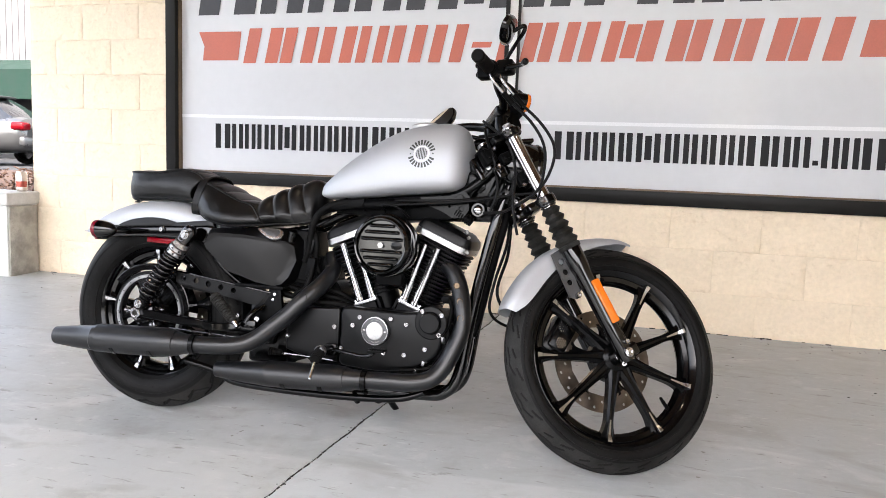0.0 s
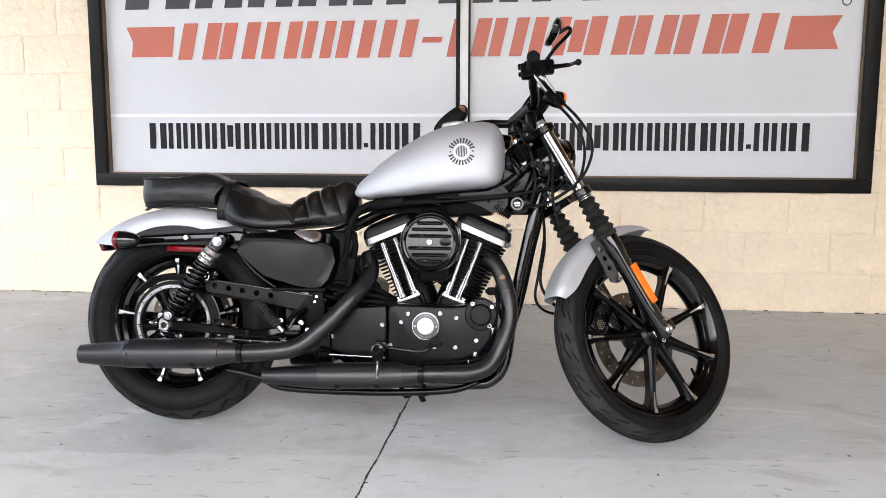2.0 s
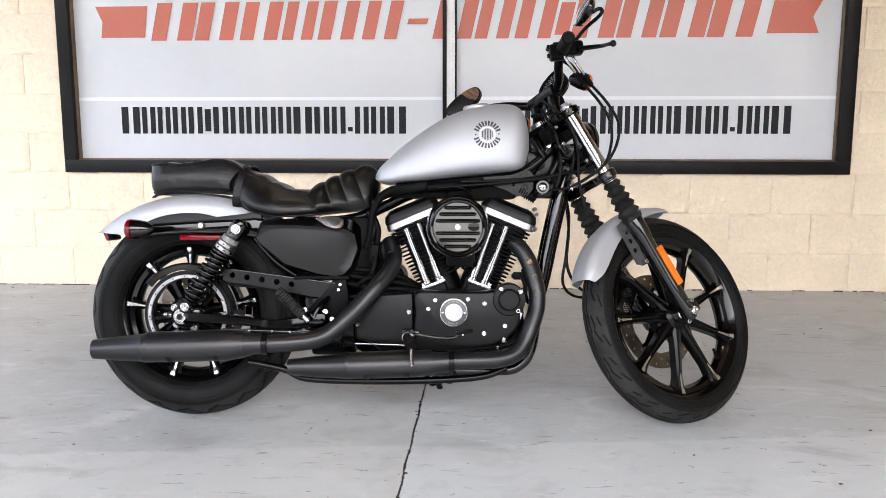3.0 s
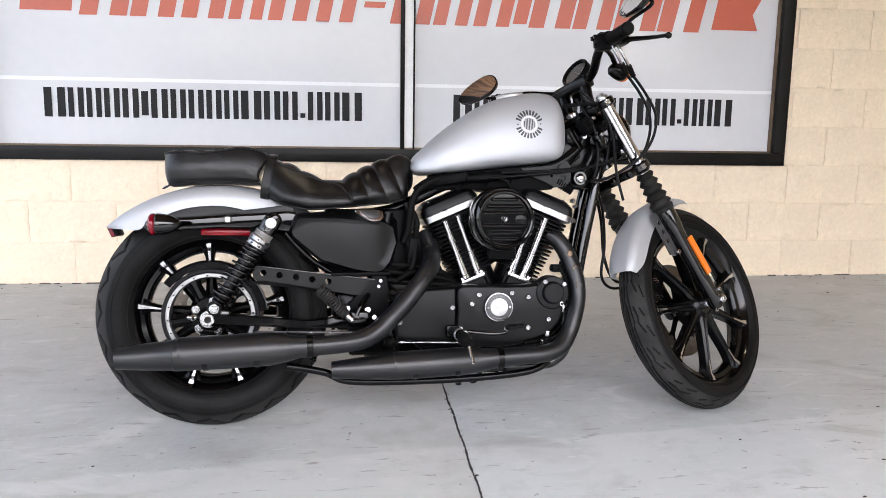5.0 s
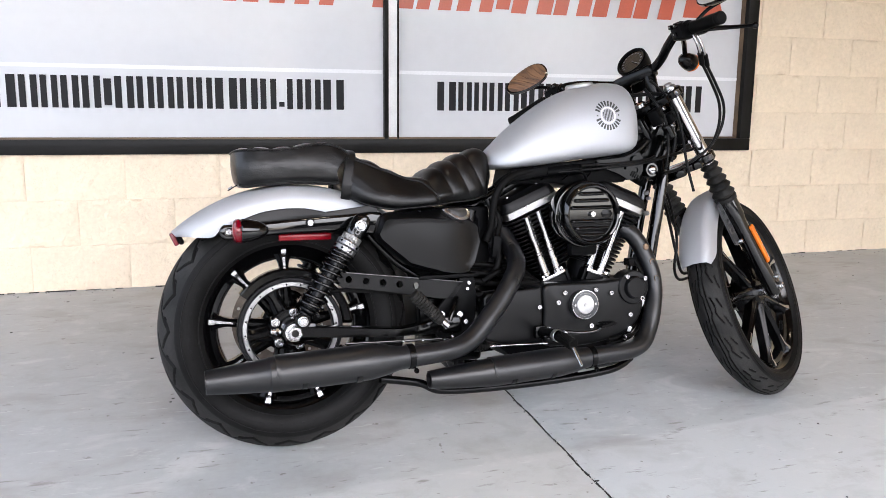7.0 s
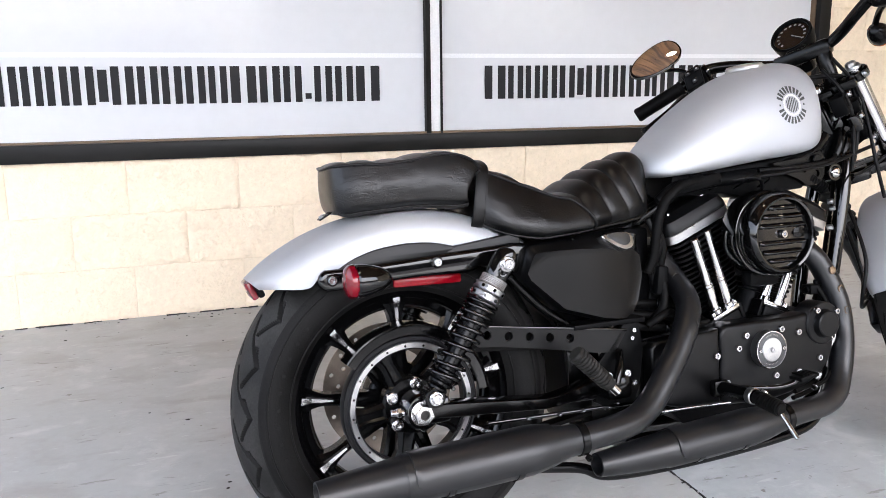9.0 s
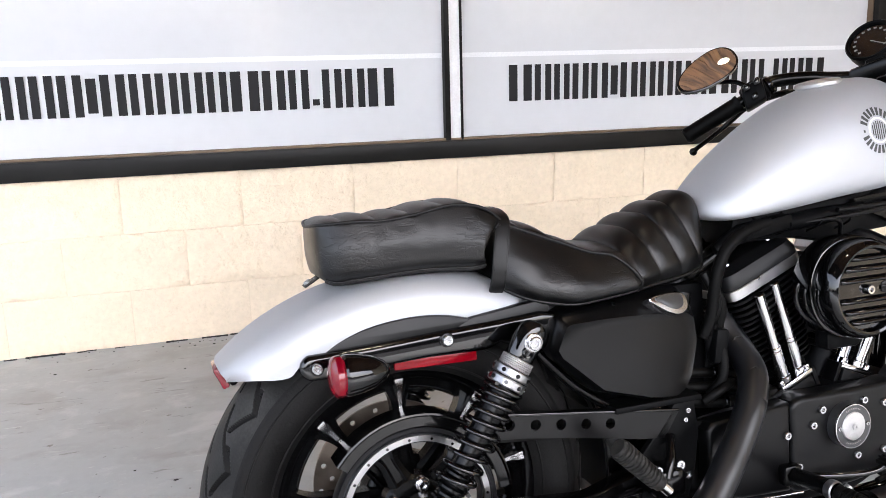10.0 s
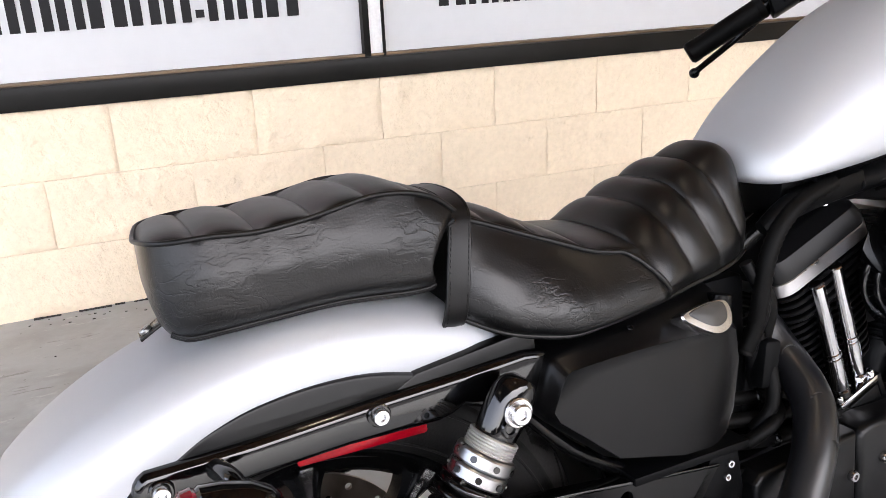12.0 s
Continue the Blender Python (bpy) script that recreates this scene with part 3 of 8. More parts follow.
def film_lettering():
    """The shop's marks on the film, kept as plain paired bars of their size and colour."""
    X = lambda u: lerp_at((203, 363, 520, 690, 850, 1075, 1265, 1470), (-2.576, -2.084, -1.612, -1.112, -0.653, -0.023, 0.494, 1.038), u)
    band = thing("film_marks", "red and black printed bars stuck on white window film", "window print")
    z0, z1, s = 1.302, 1.458, 0.035
    first = ((275, 402), (410, 530), (550, 668), (682, 778), (795, 908), (935, 1045))
    second = ((-58, 62), (72, 178), (196, 308), (318, 362), (370, 505), (512, 638), (648, 790), (797, 943))
    for off, sc, row in ((150, 1.82, first), (820, 1.76, second)):
        for a, b in row:
            bm = bmesh.new()
            slanted(bm, X(off + a / sc), X(off + b / sc), z0, z1, s, TWO if b - a > 60 else ())
            part("red_mark", bm, LETTER_RED, band)
    bm = bmesh.new()
    slanted(bm, -0.975, -0.875, 1.358, 1.386, 0.008)
    part("red_mark", bm, LETTER_RED, band)
    for out in ([(-2.555, z0), (-2.326, z0), (-2.306, z1), (-2.579, z1), (-2.545, 1.38)], [(0.782, z0), (1.030, z0), (1.000, 1.38), (1.042, z1), (0.812, z1)]):
        bm = bmesh.new()
        bm.faces.new([bm.verts.new((x, GLASS_Y - 0.003, z)) for x, z in out])
        part("red_flag", bm, LETTER_RED, band, "red pennant shape with a notched end")
    widths = (1.35, 1.0, 0.95, 1.0, 1.05, 0.45, 1.1, 1.0, 1.0, 1.0, 0.95, 1.35, 1.1, 1.0, 0.34, 1.0, 1.0, 1.35)
    for xa, xb in ((-2.472, -0.988), (-0.535, 0.924)):
        unit = (xb - xa) / (sum(widths) + 0.17 * (len(widths) - 1))
        x = xa
        for w in widths:
            bm = bmesh.new()
            slanted(bm, x, x + w * unit, 0.828, 0.850 if w < 0.4 else 0.942, 0.0, TWO if w > 0.6 else ())
            part("black_mark", bm, LETTER_BLACK, band)
            x += (w + 0.17) * unit
    x = -2.56
    for w in (0.42, 0.30, 0.28, 0.30, 0.32, 0.12, 0.32, 0.30, 0.0, 0.30, 0.30, 0.28, 0.42):
        if not w:
            x += 0.12
            continue
        bm = bmesh.new()
        slanted(bm, x, x + w * 0.86, 1.572, 1.80, 0.04, TWO if w > 0.2 else ())
        part("grey_mark", bm, LETTER_GREY, band)
        x += w * 0.86 + 0.032
    bm = bmesh.new()
    lathe_y(bm, [(0.016, 0), (0.022, 0)], 32, (1.056, GLASS_Y - 0.003, 1.523))
    part("ring_mark", bm, LETTER_GREY, band)
    return band


def build_canopy():
    """Planked porch ceiling with round lamps, over the slab."""
    bm = bmesh.new()
    for i in range(45):
        box(bm, (-2.51 + 0.14 * i, 1.43, 3.06 + 0.002 * (i % 3)), (0.134, 5.74, 0.03), bev=0.004, seg=1)
    solid("ceiling", bm, WOOD, "brown stained wooden plank porch ceiling", "ceiling", kind="structure")
    bm = bmesh.new()
    box(bm, (-0.55, 1.43, 3.14), (8.6, 5.94, 0.1), bev=0)
    box(bm, (-0.55, -1.50, 3.06), (8.6, 0.12, 0.3), bev=0.01)
    box(bm, (-4.80, 1.43, 3.06), (0.10, 5.74, 0.3), bev=0.01)
    box(bm, (-3.66, 1.43, 3.062), (2.16, 5.74, 0.034), bev=0.004)
    solid("ceiling_beam", bm, FRAME, "dark edge beam and soffit of the porch roof", "beam", kind="structure")
    first = None
    for x in (-3.86, -1.06, 1.74):
        for yy in (1.64,):
            m = pose(x, yy, 3.042)
            if first is None:
                first = thing("ceiling_lamp", "round flush ceiling lamp, lit warm white", "lamp", m, group="porch lamps")
                bm = bmesh.new()
                lathe(bm, [(0.078, 0), (0.10, 0), (0.10, -0.02), (0.078, -0.02)], 32, axis=(0, 0, 1), loop=True)
                part("ring", bm, STRIP_WHITE, first)
                bm = bmesh.new()
                lathe(bm, [(0, -0.012), (0.079, -0.012)], 32, axis=(0, 0, 1))
                part("lens", bm, WOOD_LAMP, first, "glowing lamp lens")
            else:
                copy_thing(first, m)


def build_outside():
    bm = bmesh.new()
    s = 1500
    vs = [bm.verts.new(p) for p in ((-s, -s, -0.22), (s, -s, -0.22), (s, s, -0.22), (-s, s, -0.22))]
    bm.faces.new(vs)
    solid("ground", bm, ASPHALT, "grey asphalt car park reaching the horizon", "ground", kind="structure")
    bm = bmesh.new()
    box(bm, (-17.0, 14.0, 0.03), (26.4, 11.0, 0.5), bev=0.05)
    solid("road", bm, ASPHALT, "raised grey asphalt parking strip", "road", kind="structure")
    # planter wall, with bark behind it
    pl = thing("planter_wall", "low white painted concrete block wall with a worn capping", "planter wall")
    bm = bmesh.new()
    box(bm, (-4.62, 3.945, 0.20), (1.79, 0.235, 0.48), bev=0.012)
    part("body", bm, WHITE_BLOCK, pl)
    bm = bmesh.new()
    box(bm, (-3.722, 3.945, 0.20), (0.012, 0.21, 0.46), bev=0.004)
    part("end_face", bm, BARE_CONCRETE, pl, "bare weathered concrete end")
    bm = bmesh.new()
    box(bm, (-4.62, 3.95, 0.475), (1.82, 0.27, 0.075), bev=0.012)
    part("capping", bm, WHITE_BLOCK, pl)
    bm = bmesh.new()
    rnd = random.Random(3)
    box(bm, (-6.2, 6.2, 0.12), (4.86, 4.2, 0.62), bev=0.02)
    for i in range(1500):
        x, y = rnd.uniform(-6.6, -3.85), 4.1 + 2.8 * rnd.random() ** 1.5
        z = 0.43 + 0.035 * (y - 4.1) + rnd.uniform(-0.005, 0.03)
        q = Euler((rnd.uniform(-0.6, 0.6), rnd.uniform(-0.6, 0.6), rnd.uniform(0, 6.3))).to_matrix()
        box(bm, (x, y, z), (rnd.uniform(0.02, 0.07), rnd.uniform(0.008, 0.02), rnd.uniform(0.004, 0.01)), q, bev=0)
    solid("mulch", bm, MULCH, "loose brown bark mulch in a raised bed", "mulch", kind="stuff")
    can = thing("drink_can", "pale drink can with red print standing on the planter wall", "can", pose(-3.79, 4.005, 0.5125))
    bm = bmesh.new()
    lathe(bm, [(0, 0.003), (0.022, 0), (0.026, 0.001), (0.033, 0.012), (0.033, 0.103), (0.027, 0.118), (0.026, 0.120), (0.024, 0.117), (0, 0.117)], 24, axis=(0, 0, 1))
    part("body", bm, CAN, can)
    bm = bmesh.new()
    lathe(bm, [(0.0335, 0.028), (0.0335, 0.062)], 24, axis=(0, 0, 1), a0=200, a1=330)
    part("print", bm, CAN_RED, can, "red printed patch")
    # shop across the car park
    shop = thing("shop_building", "white ribbed metal building with a dark green awning", "building")
    bm = bmesh.new()
    box(bm, (-18.3, 18.35, 4.0), (15.6, 0.4, 7.2), bev=0)
    part("wall", bm, SIDING, shop)
    bm = bmesh.new()
    box(bm, (0, 0, 0), (0.19, 0.14, 6.4), bev=0.02, seg=1)
    rib = finish("siding_rib", bm, SIDING)
    for i in range(70):
        ob = new("siding_rib", rib)
        ob.location = (-25.89 + 0.22 * i, 18.1, 4.2)
        ob.parent = shop
    bm = bmesh.new()
    box(bm, (-18.3, 17.98, 1.15), (15.2, 0.2, 1.75), bev=0.01)
    part("shopfront", bm, DARK, shop, "dark glazed shopfront under the awning")
    bm = bmesh.new()
    plateau = [(0, 3.0), (-1.3, 2.62), (-1.3, 1.86), (-1.26, 1.86), (-1.26, 2.58), (0, 2.96)]
    loft(bm, [[V(x, 18.02 + a, z) for a, z in plateau] for x in (-26, -10.7)], True, True)
    aw = part("awning", bm, GREEN, shop, "dark green canvas awning")
    for x0, x1, z0, z1 in ((-18.3, -17.62, 2.24, 2.36), (-18.3, -17.75, 2.16, 2.19), (-18.3, -17.95, 2.06, 2.10), (-18.2, -17.75, 1.97, 2.01)):
        bm = bmesh.new()
        frame_bar(bm, x0, x1, z0, z1, 16.70, 16.715, 0)
        part("awning_mark", bm, WHITE_MARK, aw)
    car()


def build_surroundings():
    """Plain closing forms out of view: an added east light block and a dark row across the car park for reflections."""
    # added upright slab, never in view, keeps the right-hand floor darker
    bm = bmesh.new()
    box(bm, (3.2, 1.22, 1.45), (0.2, 5.68, 3.1), bev=0)
    solid("light_block_east", bm, MORTAR, "plain cream unseen block that holds back light from the east", "wall", kind="structure")
    # invented dark boxes behind the camera, so gloss black reflects a dark horizon
    bm = bmesh.new()
    for i, (x, w, h) in enumerate(((-40, 12, 3.4), (-26, 9, 2.6), (-13, 8, 3.8), (-3.5, 7, 2.8), (4.5, 6, 3.6), (14, 9, 2.6), (27, 9, 3.9), (40, 12, 3.0))):
        box(bm, (x, -19.0 - (i % 2), h / 2 - 0.3), (w, 5.0, h), bev=0.05)
    solid("backdrop", bm, FAR_ROW, "dark unseen backdrop row across the car park, for darker reflections", "buildings", kind="structure")


def car():
    """A parked saloon, rear end towards the wall's corner."""
    c = thing("car", "silver grey saloon car parked across the road", "car", pose(-15.3, 13.15, 0.285, 0, 0, 14))
    xs = (-2.2, -2.12, -1.6, -0.9, 0.3, 1.1, 1.75, 2.12, 2.22)
    top = (0.62, 0.70, 0.86, 0.92, 0.95, 0.97, 0.99, 0.96, 0.80)
    low = (0.40, 0.32, 0.24, 0.22, 0.22, 0.22, 0.26, 0.32, 0.42)
    hw = (0.60, 0.74, 0.83, 0.86, 0.87, 0.87, 0.85, 0.78, 0.66)
    bm = bmesh.new()
    rings = []
    for i in range(41):
        x = -2.2 + 4.42 * i / 40
        t, b, w = lerp_at(xs, top, x), lerp_at(xs, low, x), lerp_at(xs, hw, x)
        rings.append([V(x, w * abs(math.cos(a)) ** 0.45 * (1 if math.cos(a) > 0 else -1), (t + b) / 2 + (t - b) / 2 * abs(math.sin(a)) ** 0.55 * (1 if math.sin(a) > 0 else -1)) for a in (2 * math.pi * k / 32 for k in range(32))])
    loft(bm, rings)
    body = part("body", bm, CARPAINT, c)
    bm = bmesh.new()
    cx, cz, cw = (-0.75, -0.1, 0.6, 1.2, 1.85), (0.93, 1.34, 1.42, 1.36, 0.98), (0.70, 0.60, 0.58, 0.57, 0.66)
    rings = []
    for i in range(25):
        x = -0.75 + 2.6 * i / 24
        t, w = lerp_at(cx, cz, x), lerp_at(cx, cw, x)
        rings.append([V(x, -0.76, 0.9), V(x, -w, t - 0.05), V(x, -w + 0.1, t), V(x, w - 0.1, t), V(x, w, t - 0.05), V(x, 0.76, 0.9)])
    loft(bm, rings)
    part("cabin", bm, CARGLASS, c, "dark tinted windows")
    bm = bmesh.new()
    box(bm, (0.55, 0, 1.41), (1.5, 1.0, 0.05), bev=0.02)
    part("roof", bm, CARPAINT, c)
    for sgn in (-1, 1):
        bm = bmesh.new()
        box(bm, (2.10, sgn * 0.68, 0.80), (0.30, 0.30, 0.17), bev=0.06, seg=3)
        part("tail_light", bm, RED, body, "red tail light")
        for x in (-1.35, 1.35):
            bm = bmesh.new()
            lathe_y(bm, [(0.2, -0.1), (0.3, -0.1), (0.315, -0.06), (0.315, 0.06), (0.3, 0.1), (0.2, 0.1)], 32, (x, sgn * 0.78, 0.315), True)
            wh = part("wheel", bm, TYRE, c)
            bm = bmesh.new()
            lathe_y(bm, [(0, sgn * 0.09), (0.2, sgn * 0.06)], 24, (x, sgn * 0.78, 0.315))
            part("rim", bm, STEEL, wh)
    bm = bmesh.new()
    box(bm, (2.16, 0, 0.5), (0.16, 1.55, 0.20), bev=0.06, seg=3)
    part("bumper", bm, CARPAINT, c)
    return c


build_floor()
grit_on_floor()
joint_crumbs()
wall_north = build_wall()
build_window()
film_lettering()
build_canopy()
build_outside()
build_surroundings()


# ---- motorcycle: x forward, y to its own left, z up, from the rear tyre's foot ----
BIKE = pose(-1.436, 2.262, -0.003) @ pose(0, 0, 0, 0, 0, 2.5) @ pose(0, 0, 0, -6.7)
RAKE, STEER = radians(31.0), radians(35.0)
AXLE = V(1.430, 0.014, 0.282)
FRONT = Matrix.Translation(AXLE) @ Matrix.Rotation(STEER, 4, V(-math.sin(RAKE), 0, math.cos(RAKE)))
BARS = Matrix.Translation((1.442, 0.031, 0.279)) @ Matrix.Rotation(radians(34.0), 4, V(-math.sin(RAKE), 0, math.cos(RAKE)))
UP = V(-math.sin(RAKE), 0, math.cos(RAKE))
AHEAD = V(math.cos(RAKE), 0, math.sin(RAKE))
REAR_C = V(0, 0, 0.297)
bike = thing("motorcycle", "silver and black cruiser motorcycle leaning on its side stand", "motorcycle", BIKE)


def groove_depth(s, u, ds, du, grooves):
    """How deep the tread is cut at s periods round and u of the half width, for grooves given as width, depth and a line of (s, u)."""
    deep = 0.0
    for width, depth, line in grooves:
        for k in (-1, 0, 1):
            for (s0, u0), (s1, u1) in zip(line, line[1:]):
                ax, ay, px, py = (s1 - s0) * ds, (u1 - u0) * du, (s + k - s0) * ds, (u - u0) * du
                t = max(0.0, min(1.0, (px * ax + py * ay) / (ax * ax + ay * ay)))
                gap = math.hypot(px - t * ax, py - t * ay)
                if gap < width / 2:
                    deep = max(deep, depth * min(1.0, (width / 2 - gap) / 0.0012))
    return deep


def tyre_mesh(bm, c, R, rim_r, half, crown, periods, steps, grooves):
    """A tyre whose tread is cut by narrow kinked grooves, offset by half a period between its sides."""
    n = periods * steps
    across = int(half * 2 / 0.0017) // 2 * 2
    side = []
    for i in range(7):
        t = i / 6
        side.append((rim_r + (R - crown - 0.010 - rim_r) * t, half * (0.70 + 0.30 * math.sin(t * math.pi * 0.62) ** 0.8), None))
    top = []
    for i in range(across + 1):
        v = 1 - 2 * i / across
        top.append((R - crown * abs(v) ** 2.1, half * 0.94 * v, v))
    full = side + top + [(r, -y, None) for r, y, _ in side[::-1]]
    ds, du = 2 * math.pi * R / periods, half * 1.05
    cut = [[groove_depth((i / steps + (0.5 if v > 0 else 0.0)) % 1.0, abs(v), ds, du, grooves) for r, y, v in top] for i in range(steps)]
    rings = []
    for i in range(n):
        a = 2 * math.pi * i / n
        ca, sa, deep = math.cos(a), math.sin(a), cut[i % steps]
        ring = []
        for k, (r, y, v) in enumerate(full):
            if v is not None:
                r -= deep[k - len(side)]
            ring.append(bm.verts.new((c.x + r * ca, c.y + y, c.z + r * sa)))
        rings.append(ring)
    for i in range(n):
        faces_between(bm, rings[i], rings[(i + 1) % n], False)
    # the tread is worn and dusty, its grooves and the sidewalls are not
    bm.faces.ensure_lookup_table()
    width = len(full) - 1
    for i in range(n):
        deep = cut[i % steps]
        for k in range(len(side) + 2, len(side) + across - 2):
            if max(deep[k - len(side)], deep[k - len(side) + 1]) < 0.0012:
                bm.faces[i * width + k].material_index = 1
    # raised lines round the sidewalls
    for sgn in (-1, 1):
        for rr in (rim_r + 0.012, rim_r + (R - rim_r) * 0.50):
            t = (rr - rim_r) / (R - crown - 0.010 - rim_r)
            y = half * (0.70 + 0.30 * math.sin(min(t, 1) * math.pi * 0.62) ** 0.8)
            lathe_y(bm, [(rr - 0.002, sgn * (y - 0.001)), (rr - 0.001, sgn * (y + 0.0014)), (rr + 0.001, sgn * (y + 0.0014)), (rr + 0.002, sgn * (y - 0.001))], 96, c)


def sidewall_marks(bm, c, r, y, a0, a1, n):
    """Raised bars where the maker's moulding stands."""
    for i in range(n):
        a = radians(a0 + (a1 - a0) * i / (n - 1))
        q = Matrix.Rotation(-a, 3, "Y")
        box(bm, c + V(r * math.cos(a), y, r * math.sin(a)), (0.009, 0.0010, 0.0055), q, bev=0)


def spoke(bm, c, ang, r0, r1, w0, w1, y_in, y_out, depth):
    """One cast spoke with a ridge along its outer face."""
    q = Matrix.Rotation(-radians(ang), 3, "Y")
    rings = []
    for i in range(13):
        t = i / 12
        r, w = r0 + (r1 - r0) * t, w0 + (w1 - w0) * t + 0.016 * (max(0, t - 0.66) / 0.34) ** 2.2 + 0.006 * (max(0, 0.3 - t) / 0.3) ** 2
        y = y_in + (y_out - y_in) * t
        sec = [(-w, y + depth), (-w, y + 0.004), (-w * 0.55, y - 0.002), (-w * 0.3, y + 0.002), (w * 0.3, y + 0.002), (w * 0.55, y - 0.002), (w, y + 0.004), (w, y + depth)]
        rings.append([c + q @ V(r, yy, s) for s, yy in sec])
    loft(bm, rings)


def rim_mesh(bm, c, bead, half):
    lip = bead + 0.010
    lathe_y(bm, [(lip, -half), (lip + 0.001, -half - 0.003), (lip - 0.006, -half - 0.005), (bead - 0.006, -half + 0.001), (bead - 0.012, -half + 0.010), (bead - 0.024, -half + 0.014),
                 (bead - 0.030, -half + 0.022), (bead - 0.034, 0), (bead - 0.030, half - 0.022), (bead - 0.024, half - 0.014), (bead - 0.012, half - 0.010), (bead - 0.006, half - 0.001),
                 (lip - 0.006, half + 0.005), (lip + 0.001, half + 0.003), (lip, half)], 96, c, True)


def machined_tip(bm, c, ang, r0, r1, y, w):
    """Bright cut metal at a spoke's outer end, bent over the rim step."""
    q = Matrix.Rotation(-radians(ang), 3, "Y")
    rr = [(r0, y - 0.0005, w * 0.55), (r1 - 0.024, y - 0.001, w), (r1 - 0.020, y - 0.0025, w * 1.1), (r1 - 0.013, y - 0.006, w * 1.5), (r1 - 0.003, y - 0.0075, w * 1.8)]
    rings = []
    for r, yy, ww in rr:
        rings.append([c + q @ V(r, yy + 0.006, -ww), c + q @ V(r, yy - 0.003, -ww), c + q @ V(r, yy - 0.003, ww), c + q @ V(r, yy + 0.006, ww)])
    loft(bm, rings)


REAR_TREAD = (20, 56, ((0.0050, 0.0055, ((-0.05, 0.26), (0.35, 0.42), (0.80, 0.76))), (0.0068, 0.0065, ((-0.48, 0.64), (-0.14, 0.80), (0.28, 0.52))), (0.0042, 0.005, ((0.42, 0.0), (0.74, 0.16)))))
FRONT_TREAD = (16, 60, ((0.0040, 0.0045, ((0.0, 0.10), (0.42, 0.19), (0.52, 0.08), (1.0, 0.10))), (0.0040, 0.0045, ((0.05, 0.32), (0.30, 0.44), (0.42, 0.37), (0.70, 0.60))),
                         (0.0034, 0.004, ((0.55, 0.72), (0.85, 0.86))), (0.0034, 0.004, ((0.10, 0.60), (0.32, 0.74)))))


def build_wheel(name, c, R, bead, half, tyre_half, crown, a0, tread, m):
    tip_y = -half + 0.006
    bm = bmesh.new()
    lathe_y(bm, [(0.014, -0.043), (0.030, -0.043), (0.034, -0.040), (0.042, -0.033), (0.058, -0.024), (0.066, -0.014), (0.066, 0.020), (0.050, 0.030), (0.040, 0.05), (0.014, 0.05)], 36, c, True)
    hub = part(name, bm, SATIN, bike, "black cast nine-spoke wheel with bright machined spoke ends", m)
    bm = bmesh.new()
    tyre_mesh(bm, c, R, bead + 0.004, tyre_half, crown, *tread)
    sidewall_marks(bm, c, bead + (R - bead) * 0.36, -tyre_half * 0.985, 138, 196, 9)
    sidewall_marks(bm, c, bead + (R - bead) * 0.36, -tyre_half * 0.985, 250, 282, 6)
    part("tyre", bm, [TYRE, TREAD], hub, "worn black rubber tyre with kinked grooves", angle=28)
    bm = bmesh.new()
    rim_mesh(bm, c, bead, half)
    part("rim", bm, RIM, hub)
    for i in range(9):
        bm = bmesh.new()
        spoke(bm, c, a0 + 40 * i, 0.040, bead - 0.018, 0.016, 0.0075, -0.036, tip_y, 0.028)
        part("spoke", bm, SATIN, hub)
        bm = bmesh.new()
        machined_tip(bm, c, a0 + 40 * i, bead - 0.066, bead - 0.004, tip_y, 0.0036)
        part("spoke_tip", bm, STEEL, hub, "bright machined spoke end")
    q = Matrix.Rotation(-radians(a0 - 102), 3, "Y")
    bm = bmesh.new()
    cyl(bm, c + q @ V(bead - 0.03, -0.012, 0), c + q @ V(bead - 0.060, -0.026, 0), 0.0055)
    cyl(bm, c + q @ V(bead - 0.058, -0.025, 0), c + q @ V(bead - 0.074, -0.033, 0), 0.0044)
    part("valve_stem", bm, RUBBER, hub)
    return hub


def brake_disc(bm, c, R, y):
    plate_pts = [(c.x + R * math.cos(2 * math.pi * i / 64), c.z + R * math.sin(2 * math.pi * i / 64)) for i in range(64)]
    holes = [(c.x + (R - rr) * math.cos(radians(a)), c.z + (R - rr) * math.sin(radians(a)), 0.0042) for k in range(18) for rr, a in ((0.012, k * 20), (0.030, k * 20 + 10))]
    holes.append((c.x, c.z, R - 0.046))
    plate(bm, plate_pts, y - 0.0025, y + 0.0025, holes)


